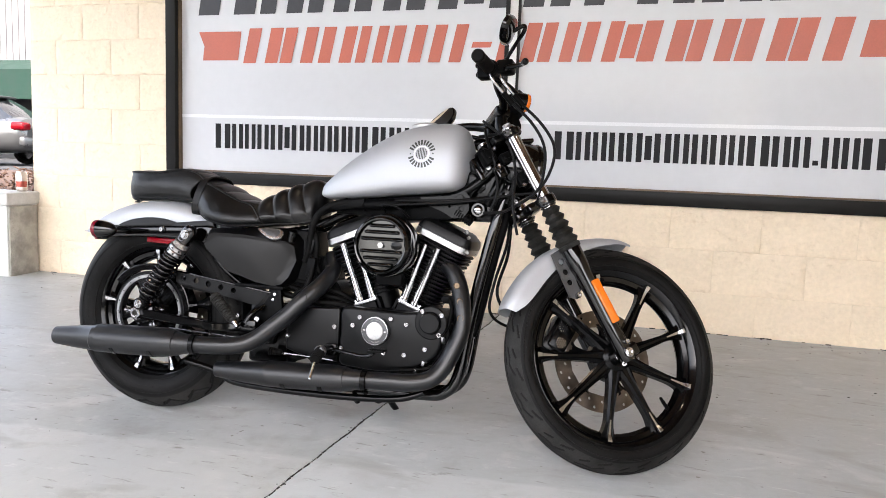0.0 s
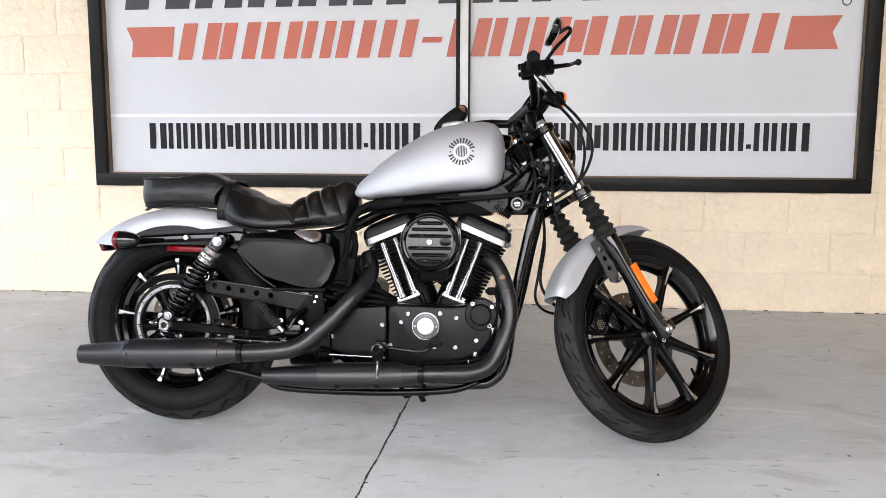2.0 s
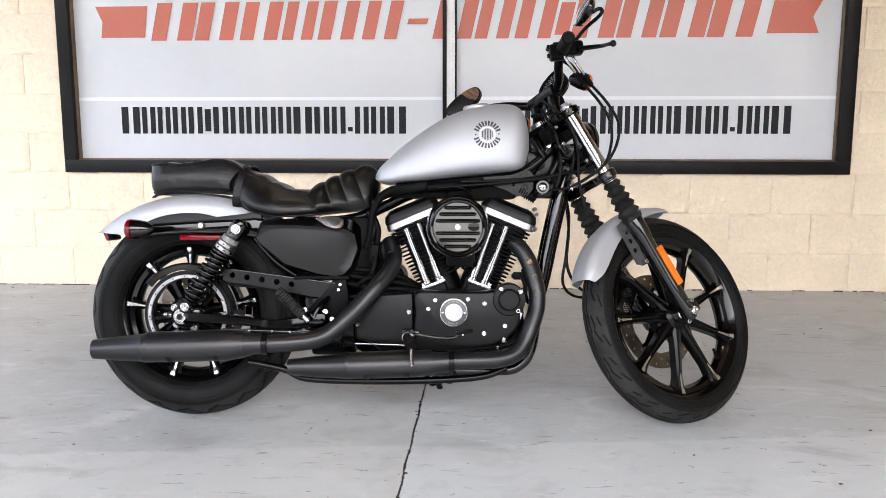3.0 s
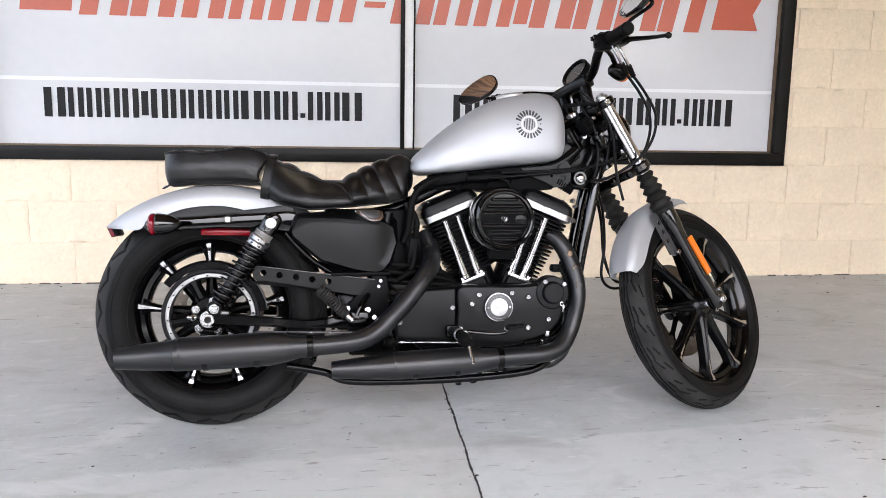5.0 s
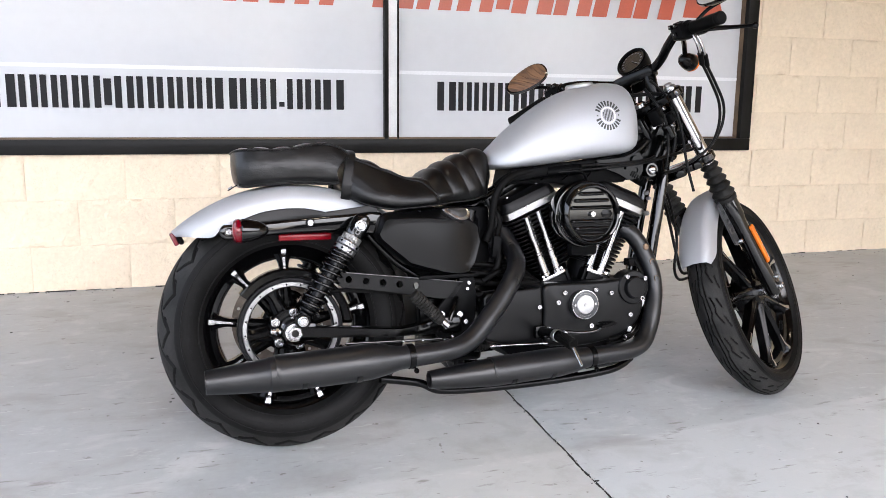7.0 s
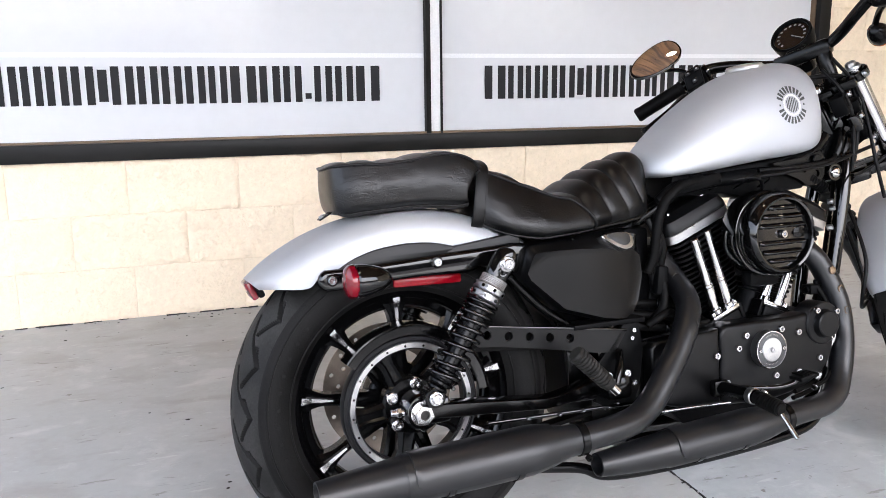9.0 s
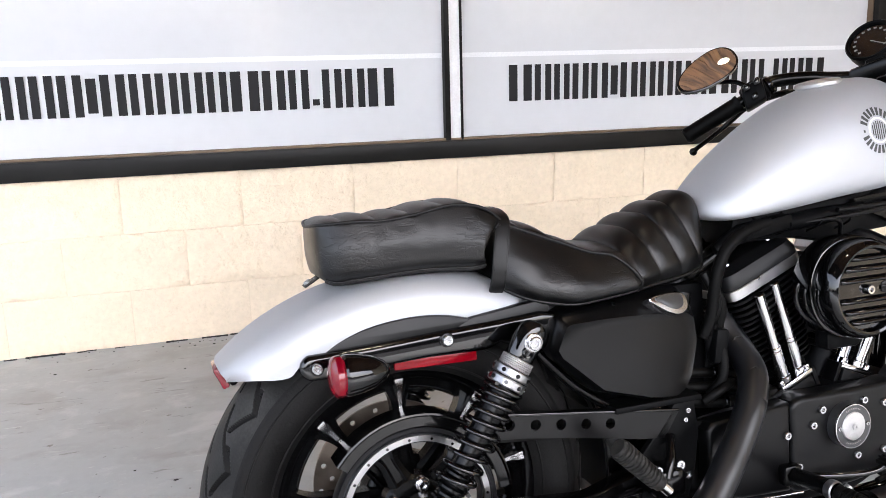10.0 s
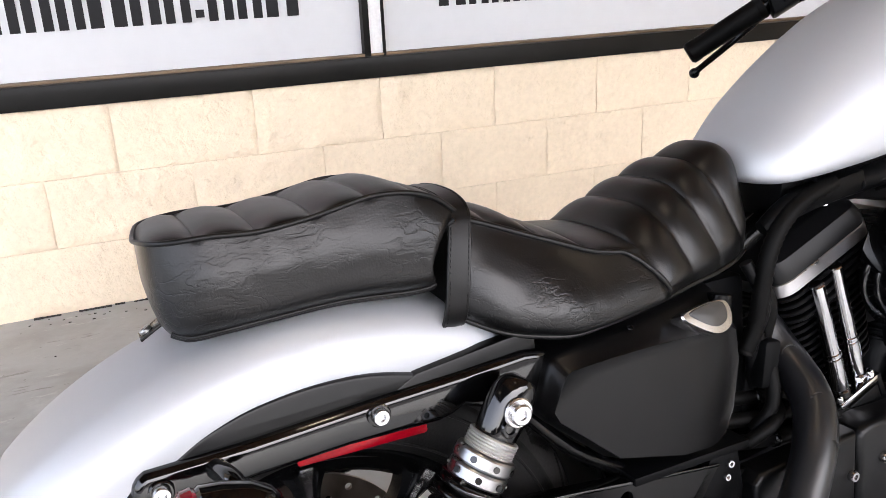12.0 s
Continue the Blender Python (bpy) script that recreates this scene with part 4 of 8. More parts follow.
def rear_end():
    wheel = build_wheel("rear_wheel", REAR_C, 0.312, 0.2025, 0.044, 0.073, 0.042, 92.0, REAR_TREAD, None)
    # belt pulley on the right-hand side
    bm = bmesh.new()
    lathe_y(bm, [(0.104, -0.058), (0.126, -0.058), (0.1290, -0.061), (0.1290, -0.080), (0.1275, -0.0835), (0.1262, -0.0825), (0.121, -0.0825), (0.119, -0.085), (0.104, -0.080)], 96, REAR_C, True)
    pulley = part("belt_pulley", bm, GREYGUARD, bike, "dark spoked rear belt pulley with a bright ring")
    bm = bmesh.new()
    lathe_y(bm, [(0.1065, -0.0835), (0.1075, -0.0865), (0.1165, -0.0868), (0.1175, -0.084)], 96, REAR_C)
    part("bright_ring", bm, COLLAR, pulley, "bright machined ring")
    for i in range(20):
        a = radians(18 * i + 4)
        bm = bmesh.new()
        cyl(bm, REAR_C + V(0.1115 * math.cos(a), -0.0862, 0.1115 * math.sin(a)), REAR_C + V(0.1115 * math.cos(a), -0.0874, 0.1115 * math.sin(a)), 0.0022, n=8, bev=0)
        part("ring_dot", bm, GLOSS, pulley)
    for i in range(5):
        bm = bmesh.new()
        spoke(bm, REAR_C, 72 * i + 44, 0.03, 0.108, 0.021, 0.013, -0.080, -0.078, 0.018)
        part("pulley_spoke", bm, SATIN, pulley)
        a = radians(72 * i + 8)
        bm = bmesh.new()
        p = REAR_C + V(0.043 * math.cos(a), -0.080, 0.043 * math.sin(a))
        cyl(bm, p, p + V(0, -0.012, 0), 0.0112, n=24)
        hexnut(bm, p + V(0, -0.012, 0), 0.0085, 0.006, hole=0.5)
        part("pulley_bolt", bm, STEEL, pulley)
    bm = bmesh.new()
    lathe_y(bm, [(0, -0.082), (0.050, -0.082), (0.055, -0.076), (0.055, -0.055), (0, -0.055)], 32, REAR_C)
    part("pulley_hub", bm, SATIN, pulley)
    bm = bmesh.new()
    brake_disc(bm, REAR_C, 0.132, 0.062)
    part("rear_brake_disc", bm, DISC, wheel, "drilled steel brake disc")
    # guard over the pulley
    bm = bmesh.new()
    lathe_y(bm, [(0.1305, -0.0900), (0.1325, -0.0925), (0.1465, -0.0925), (0.1490, -0.0945), (0.1515, -0.0935), (0.1520, -0.0895), (0.1520, -0.050), (0.149, -0.050), (0.148, -0.0885), (0.1305, -0.0885)], 48, REAR_C, True, a0=6, a1=142)
    part("pulley_guard", bm, RIM, bike, "semi-gloss black curved belt pulley guard")
    bm = bmesh.new()
    plate(bm, [(0.112, 0.422), (0.122, 0.432), (0.342, 0.404), (0.440, 0.389), (0.412, 0.349), (0.372, 0.353), (0.243, 0.378), (0.162, 0.391), (0.124, 0.395), (0.114, 0.402)], -0.118, -0.110,
          [(0.141 + 0.0430 * i, 0.4150 - 0.0065 * i, 0.0088) for i in range(5)])
    guard = part("belt_guard", bm, COVER, bike, "black perforated belt guard bar")
    bm = bmesh.new()
    box(bm, (0.281, -0.1125, 0.4125), (0.318, 0.019, 0.004), Matrix.Rotation(radians(7.6), 3, "Y"), bev=0.001)
    part("guard_lip", bm, GLOSS, guard)
    # belt
    bm = bmesh.new()
    line = [(0.10, 0.385), (0.42, 0.352), (0.52, 0.346)]
    loft(bm, [[V(x, -0.094, z), V(x, -0.066, z), V(x, -0.066, z + 0.008), V(x, -0.094, z + 0.008)] for x, z in line])
    line = [(0.05, 0.178), (0.42, 0.232), (0.52, 0.250)]
    loft(bm, [[V(x, -0.094, z), V(x, -0.066, z), V(x, -0.066, z + 0.008), V(x, -0.094, z + 0.008)] for x, z in line])
    for i in range(7):
        x = 0.444 + 0.0118 * i
        box(bm, (x, -0.08, 0.379 - 0.102 * (x - 0.12) - 0.003), (0.005, 0.028, 0.007), bev=0)
    part("drive_belt", bm, RUBBER, bike, "toothed rubber drive belt")
    # swingarm
    for y in (-0.112, 0.112):
        bm = bmesh.new()
        out = -1 if y < 0 else 1
        pts = ((-0.004, 0.2985, 0.012, 0.145), (0.03, 0.2970, 0.0145, 0.145), (0.055, 0.2950, 0.0145, 0.145), (0.15, 0.2865, 0.0130, 0.145), (0.245, 0.2780, 0.0118, 0.145), (0.268, 0.2765, 0.0112, 0.138), (0.300, 0.2765, 0.0125, 0.126), (0.36, 0.2800, 0.020, 0.118), (0.42, 0.2850, 0.026, 0.116))
        rings = []
        for x, z, h, w in pts:
            rings.append([V(x, out * yy, z + k * h) for yy, k in ((w, -0.76), (w, 0.76), (w - 0.002, 0.92), (w - 0.005, 1.0), (w - 0.030, 1.0), (w - 0.030, -1.0), (w - 0.005, -1.0), (w - 0.002, -0.92))])
        loft(bm, rings)
        part("swingarm_leg", bm, RIM, bike, "glossy black swingarm leg")
    bm = bmesh.new()
    lathe_y(bm, [(0, -0.136), (0.030, -0.136), (0.034, -0.130), (0.034, -0.095), (0, -0.095)], 32, (0.004, 0, 0.297))
    box(bm, (0.026, -0.126, 0.297), (0.056, 0.034, 0.046), bev=0.007)
    carrier = part("axle_carrier", bm, GLOSS, bike)
    bm = bmesh.new()
    lathe_y(bm, [(0.009, -0.137), (0.021, -0.137), (0.022, -0.140), (0.022, -0.142), (0.009, -0.142)], 32, (0, 0, 0.297), True)
    hexnut(bm, (0, -0.142, 0.297), 0.0185, 0.013, hole=0.5)
    part("axle_nut", bm, STEEL, carrier, "bright steel axle nut")
    bm = bmesh.new()
    lathe_y(bm, [(0.0062, -0.1556), (0.009, -0.1552), (0.0092, -0.146)], 24, (0, 0, 0.297))
    lathe_y(bm, [(0, -0.148), (0.0088, -0.148)], 24, (0, 0, 0.297))
    part("axle_bore", bm, CRACK, carrier, "dark hollow of the axle")
    bm = bmesh.new()
    cyl(bm, (-0.03, -0.128, 0.300), (-0.055, -0.128, 0.302), 0.006)
    hexnut(bm, (-0.036, -0.128, 0.3005), 0.009, 0.008, axis=(-1, 0, 0), hole=0.7)
    part("axle_adjuster", bm, STEEL, carrier)
    bm = bmesh.new()
    cyl(bm, (0, -0.13, 0.297), (0, 0.14, 0.297), 0.011)
    part("axle", bm, STEEL, bike)


def shock(y, sgn):
    """Rear spring unit: clevis, collar, body and coil."""
    a, b = V(0.165, y, 0.548), V(0.018, y, 0.327)
    d = (b - a)
    L = d.length
    d.normalize()
    at = lambda s: a + d * (s * L)
    bm = bmesh.new()
    cyl(bm, at(0.20), at(0.90), 0.0165, n=24)
    cyl(bm, at(0.30), at(0.62), 0.0205, 0.0195, n=24)
    body = part("shock_absorber", bm, SATIN, bike, "black coil-over rear shock absorber")
    bm = bmesh.new()
    rings = []
    side = V(0, 1, 0)
    wide = d.cross(side)
    for s, w, t in ((-0.112, 0.004, 0.010), (-0.108, 0.010, 0.0135), (-0.098, 0.0165, 0.0155), (-0.082, 0.0215, 0.0168), (-0.058, 0.0250, 0.0175), (-0.028, 0.0265, 0.018), (0.0, 0.0270, 0.018), (0.035, 0.0266, 0.018), (0.07, 0.0258, 0.018), (0.100, 0.0250, 0.0182), (0.112, 0.0235, 0.0178), (0.116, 0.020, 0.016)):
        c = at(s)
        w *= 0.88
        rings.append([c + wide * (w * math.cos(q)) + side * (t * math.sin(q)) for q in (2 * math.pi * i / 32 for i in range(32))])
    loft(bm, rings)
    part("shock_cap", bm, GLOSS, body, "gloss black upper mount")
    if sgn < 0:
        bm = bmesh.new()
        lathe_y(bm, [(0.0040, 0.0), (0.0052, -0.0022), (0.0078, -0.0026), (0.0092, -0.0010), (0.0095, 0.002)], 24, at(0.062) + V(0, -0.0172, 0))
        part("cap_boss", bm, GLOSS, body, "small raised ring on the mount")
    bm = bmesh.new()
    thread = [(0.012, 0)] + [(0.0236 + 0.0011 * (k % 2), 0.0014 * k) for k in range(12)] + [(0.012, 0.0165)]
    lathe(bm, thread, 32, at(0.112), d, True)
    part("threaded_sleeve", bm, SLEEVE, body, "pale threaded steel sleeve")
    bm = bmesh.new()
    for h0, r in ((0.0165, 0.0290), (0.0315, 0.0285)):
        lathe(bm, [(0.012, h0), (r - 0.0015, h0), (r, h0 + 0.002), (r, h0 + 0.0115), (r - 0.0015, h0 + 0.0135), (0.012, h0 + 0.0135)], 32, at(0.112), d, True)
    part("preload_collar", bm, COLLAR, body, "bright threaded preload collar with holes")
    bm = bmesh.new()
    q = basis(d)
    for row, off in ((0.0233, 0), (0.0383, 22)):
        for i in range(8):
            w = radians(45 * i + off)
            p = at(0.112) + d * row + q @ V(0.0276 * math.cos(w), 0.0276 * math.sin(w), 0)
            cyl(bm, p, p + (q @ V(math.cos(w), math.sin(w), 0)) * 0.0025, 0.0032, n=10, bev=0)
    part("collar_holes", bm, GLOSS, body)
    bm = bmesh.new()
    pts = []
    for i in range(360):
        t = i / 359
        s = 0.285 + 0.61 * t
        turn = 2 * math.pi * (6.6 * t ** 0.6 + 4.6 * t) * 0.95
        pts.append(at(s) + q @ V(0.0280 * math.cos(turn), 0.0280 * math.sin(turn), 0))
    tube(bm, pts, 0.0035, n=12, k=1)
    part("spring", bm, GLOSS, body, "gloss black coil spring")
    bm = bmesh.new()
    for s0, r in ((0.80, 0.021), (0.84, 0.024), (0.88, 0.022), (0.92, 0.019)):
        cyl(bm, at(s0), at(s0 + 0.035), r, n=24, bev=0.003)
    cyl(bm, V(b.x, y - 0.016, b.z), V(b.x, y + 0.016, b.z), 0.019, n=24)
    part("shock_foot", bm, SATIN, body)
    for p, r in ((a, 0.0145), (b, 0.013)):
        bm = bmesh.new()
        cyl(bm, V(p.x, p.y + sgn * 0.017, p.z), V(p.x, p.y + sgn * 0.021, p.z), r, n=24)
        bolt(bm, V(p.x, p.y + sgn * 0.021, p.z), r * 0.72, (0, sgn, 0), 0.006)
        part("shock_bolt", bm, STEEL, body, "bright socket bolt")


def fender_section(ang, centre, R, w, bottom):
    """One cross-section of a fender: a rounded crown with side skirts that end at the height 'bottom' along the radius."""
    rad = V(math.cos(ang), 0, math.sin(ang))
    prof = []
    sh = min(w * 0.55, 0.045)
    for i in range(5):
        prof.append((w, bottom + (R - sh - bottom) * i / 4))
    for i in range(1, 9):
        q = math.pi / 2 * i / 8
        prof.append((w - sh + sh * math.cos(q), R - sh + sh * math.sin(q)))
    edge = next((y for y, r in prof if r >= bottom - 1e-6), w * 0.3)
    prof = [(y, r) if r >= bottom else (edge, bottom) for y, r in prof]
    outer = [(y, r) for y, r in prof] + [(0, R + 0.004)] + [(-y, r) for y, r in prof[::-1]]
    inner = [(y * 0.97, r - 0.003 if abs(y) < w * 0.9 else r) for y, r in outer[::-1]]
    return [centre + rad * r + V(0, y, 0) for y, r in outer + inner]


def rear_fender():
    bm = bmesh.new()
    c = V(0.01, 0, 0.285)
    rings = []
    n = 72
    for i in range(n + 1):
        deg = 137.0 - (137.0 - 38.0) * i / n
        a = radians(deg)
        R = lerp_at((38, 60, 80, 100, 120, 138), (0.392, 0.377, 0.367, 0.364, 0.368, 0.378), deg)
        w = lerp_at((38, 60, 100, 125, 138), (0.080, 0.090, 0.099, 0.102, 0.092), deg)
        bottom = lerp_at((38, 60, 90, 116, 122.6, 126.3, 129.0, 131.5, 133.8, 135.6, 137), (0.342, 0.294, 0.260, 0.295, 0.312, 0.3085, 0.316, 0.330, 0.345, 0.358, 0.369), deg)
        rings.append(fender_section(a, c, R, w, bottom))
    loft(bm, rings)
    bmesh.ops.remove_doubles(bm, verts=bm.verts, dist=1e-6)
    part("rear_fender", bm, SILVER, bike, "satin silver rear fender", angle=40)
    bm = bmesh.new()
    out = spline([(-0.126, 0, 0.5605), (-0.101, 0, 0.574), (-0.067, 0, 0.5855), (-0.034, 0, 0.5915), (0.005, 0, 0.5945), (0.049, 0, 0.5922), (0.090, 0, 0.583), (0.104, 0, 0.577)], 5)
    outline = [(p.x, p.z) for p in out] + [(0.096, 0.560), (-0.115, 0.550)]
    plate(bm, outline, -0.1030, -0.088, bev=0.003)
    part("fender_filler", bm, COVER, bike, "matte black filler panel above the strut")
    bm = bmesh.new()
    plate(bm, [(0.066, 0.560), (0.070, 0.570), (0.095, 0.583), (0.187, 0.594), (0.222, 0.597), (0.224, 0.560)], -0.1036, -0.088, bev=0.002)
    part("fender_side_plate", bm, COVER, bike, "black plate between fender and strut")
    # rail that carries fender, signal and shock
    for y in (-0.113, 0.113):
        bm = bmesh.new()
        end = [(-0.141 + 0.0215 * math.cos(radians(a)), 0.5425 + 0.0195 * math.sin(radians(a))) for a in range(255, 95, -20)]
        outline = end + [(-0.100, 0.5615), (-0.06, 0.563), (0.06, 0.571), (0.14, 0.575), (0.205, 0.580), (0.228, 0.577), (0.236, 0.566), (0.234, 0.540), (0.21, 0.522), (0.175, 0.527), (0.138, 0.541), (0.124, 0.535),
                         (0.112, 0.5325), (0.022, 0.534), (-0.06, 0.530), (-0.12, 0.524)]
        s = -1 if y < 0 else 1
        plate(bm, outline, y, y - s * 0.02, bev=0.008, seg=4)
        rail = part("fender_strut", bm, GLOSS, bike, "gloss black fender strut")
        if y < 0:
            for x, z, r in ((-0.140, 0.543, 0.0078), (0.051, 0.558, 0.0082)):
                bm = bmesh.new()
                cyl(bm, (x, y - 0.001, z), (x, y - 0.004, z), r * 1.35, n=24)
                part("bolt_recess", bm, GLOSS, rail)
                bm = bmesh.new()
                bolt(bm, (x, y - 0.003, z), r, (0, -1, 0), 0.007)
                part("strut_bolt", bm, STEEL, rail, "bright socket bolt")
    bm = bmesh.new()
    box(bm, (0.0427, -0.0825, 0.5230), (0.130, 0.010, 0.0175), Matrix.Rotation(radians(0.8), 3, "Y"), bev=0.0035)
    part("side_reflector", bm, RED, bike, "long red side reflector")
    bm = bmesh.new()
    lathe_y(bm, [(0.328, -0.078), (0.334, -0.070), (0.336, 0), (0.334, 0.070), (0.328, 0.078), (0.324, 0.078), (0.331, 0), (0.324, -0.078)], 40, REAR_C, True, a0=-8, a1=84)
    part("inner_fender", bm, BLACK_PLASTIC, bike, "black plastic inner fender ahead of the tyre")
    # tail lamp at the fender's end
    bm = bmesh.new()
    box(bm, (-0.250, 0, 0.5280), (0.012, 0.062, 0.030), Matrix.Rotation(radians(-24), 3, "Y"), bev=0.005)
    lamp = part("tail_reflector", bm, BLACK_PLASTIC, bike)
    bm = bmesh.new()
    box(bm, (-0.2625, 0, 0.5275), (0.011, 0.066, 0.033), Matrix.Rotation(radians(-24), 3, "Y"), bev=0.003)
    part("tail_lens", bm, LENS, lamp, "red rear lens")
    for y, s in ((-0.19, -1), (0.19, 1)):
        bm = bmesh.new()
        prof = [(0, 0.0), (0.006, -0.002), (0.014, -0.009), (0.0215, -0.023), (0.0265, -0.044), (0.028, -0.060), (0.026, -0.063)]
        lathe(bm, [(r * (1.0), -h) for r, h in prof] , 28, (-0.056, y, 0.5475), (-1, 0, 0))
        tube(bm, [(-0.085, y - s * 0.02, 0.548), (-0.088, s * 0.15, 0.555), (-0.095, s * 0.118, 0.552)], 0.009, 10)
        sig = part("turn_signal", bm, GLOSS, bike, "black bullet turn signal with a red lens")
        bm = bmesh.new()
        lathe(bm, [(0.026, 0.0), (0.028, 0.003), (0.027, 0.011), (0.022, 0.016), (0.012, 0.019), (0, 0.020)], 28, (-0.119, y, 0.5475), (-1, 0, 0))
        part("signal_lens", bm, LENS, sig, "red signal lens")


def pleats(seams, u):
    """0 in a seam, 1 on the crown of a roll."""
    for a, b in zip(seams, seams[1:]):
        if a <= u <= b:
            return math.sin(math.pi * (u - a) / (b - a)) ** 0.5
    return 1.0


class SeatForm:
    """A stuffed seat: side panels up to the piping, a pleated top between. Stations u run along the top; lower points lean forward by skew."""

    def __init__(self, keys, low, pipe, crown, w_low, w_pipe, skew, seams, amp, side_roll, bulge, clamp=None):
        self.keys, self.low, self.pipe, self.crown, self.w_low, self.w_pipe = keys, low, pipe, crown, w_low, w_pipe
        self.skew, self.seams, self.amp, self.side_roll, self.bulge, self.clamp = skew, seams, amp, side_roll, bulge, clamp

    def at(self, u, t):
        """A point of the right-hand half: t from 0 (bottom seam) through 1 (piping) to 2 (middle of the top)."""
        f = lambda row: lerp_at(self.keys, row, u)
        zb, zp, zt, wb, wp = f(self.low), f(self.pipe), f(self.crown), f(self.w_low), f(self.w_pipe)
        roll, k = pleats(self.seams, u) - 1.0, self.side_roll(u)
        if t <= 1:
            y = wp + (wb - wp) * (1 - t ** 1.5) + self.bulge * math.sin(math.pi * t ** 0.8)
            y *= 0.86 + 0.14 * min(1.0, t / 0.16) ** 0.5
            z = zb + (zp - zb) * t
            y += k * self.amp * roll * min(1.0, 0.25 + 1.4 * t)
            wrink = 0.0020 * math.sin(math.pi * min(1.0, t)) * (1 - k)
            y += wrink * (noise.noise(V(u * 15, z * 22, 2.7)) + 0.5 * noise.noise(V(u * 40 + z * 30, z * 46, 4.1)))
        else:
            a = (t - 1) * math.pi / 2
            up = min(1.0, (t - 1) * 3.0)
            y = wp * math.cos(a) + k * self.amp * roll * math.cos(a)
            z = zp + (zt - zp) * math.sin(a) ** 0.8 + self.amp * roll * (up * (1 - k) + k * math.sin(a))
        if k > 0:
            a = t * math.pi / 4
            full = wb * 0.86 + (wb * 1.04 - wb * 0.86) * min(1.0, t * 4)
            ya = full * math.cos(a) ** 0.62 + self.amp * roll * math.cos(a) * min(1.0, 0.25 + 1.4 * t)
            za = zb + (zt - zb) * math.sin(a) ** 0.92 + self.amp * roll * math.sin(a)
            y, z = y + (ya - y) * k, z + (za - z) * k
        x = u + self.skew(u) * (zt - z)
        if self.clamp and t < 1:
            lim = self.clamp(z)
            if x > lim:
                y *= 1 - 0.9 * (x - lim) / 0.05
                x = lim
        return V(x, -y, z)

    def build(self, name, us, label):
        ts = [i / 14 for i in range(15)] + [1 + i / 14 for i in range(1, 15)]
        bm = bmesh.new()
        rows = []
        for u in us:
            right = [self.at(u, t) for t in ts]
            rows.append([bm.verts.new(p) for p in right] + [bm.verts.new((p.x, -p.y, p.z)) for p in right[-2::-1]])
        n = len(rows[0])
        for u, a, b in zip(us, rows, rows[1:]):
            for i in range(n):
                j = (i + 1) % n
                fc = bm.faces.new((a[i], a[j], b[j], b[i]))
                fc.material_index = 1 if 14 <= i < n - 15 or self.side_roll(u) > 0.5 else 0
        bm.faces.new(rows[0][::-1])
        bm.faces.new(rows[-1])
        return part(name, bm, [LEATHER, LEATHER_TOP], bike, label, angle=65)


def mirrored(points):
    return [V(p.x, -p.y, p.z) for p in points]


def lifted(form, pairs, d=0.0012):
    """Points on the form at (u, t) pairs, raised a little off the surface."""
    return [form.at(u, t) + V(0, -d, d * 0.5) for u, t in pairs]


def stitches(bm, line, r=0.0005, step=0.0052, gap=0.38):
    """Short threads laid along a line."""
    acc = 0.0
    for a, b in zip(line, line[1:]):
        d = b - a
        length = d.length
        while acc < length:
            p = a + d * (acc / length)
            q = a + d * (min(length, acc + step * (1 - gap)) / length)
            if (q - p).length > 1e-4:
                tube(bm, [p, q], r, 4, 1)
            acc += step
        acc -= length


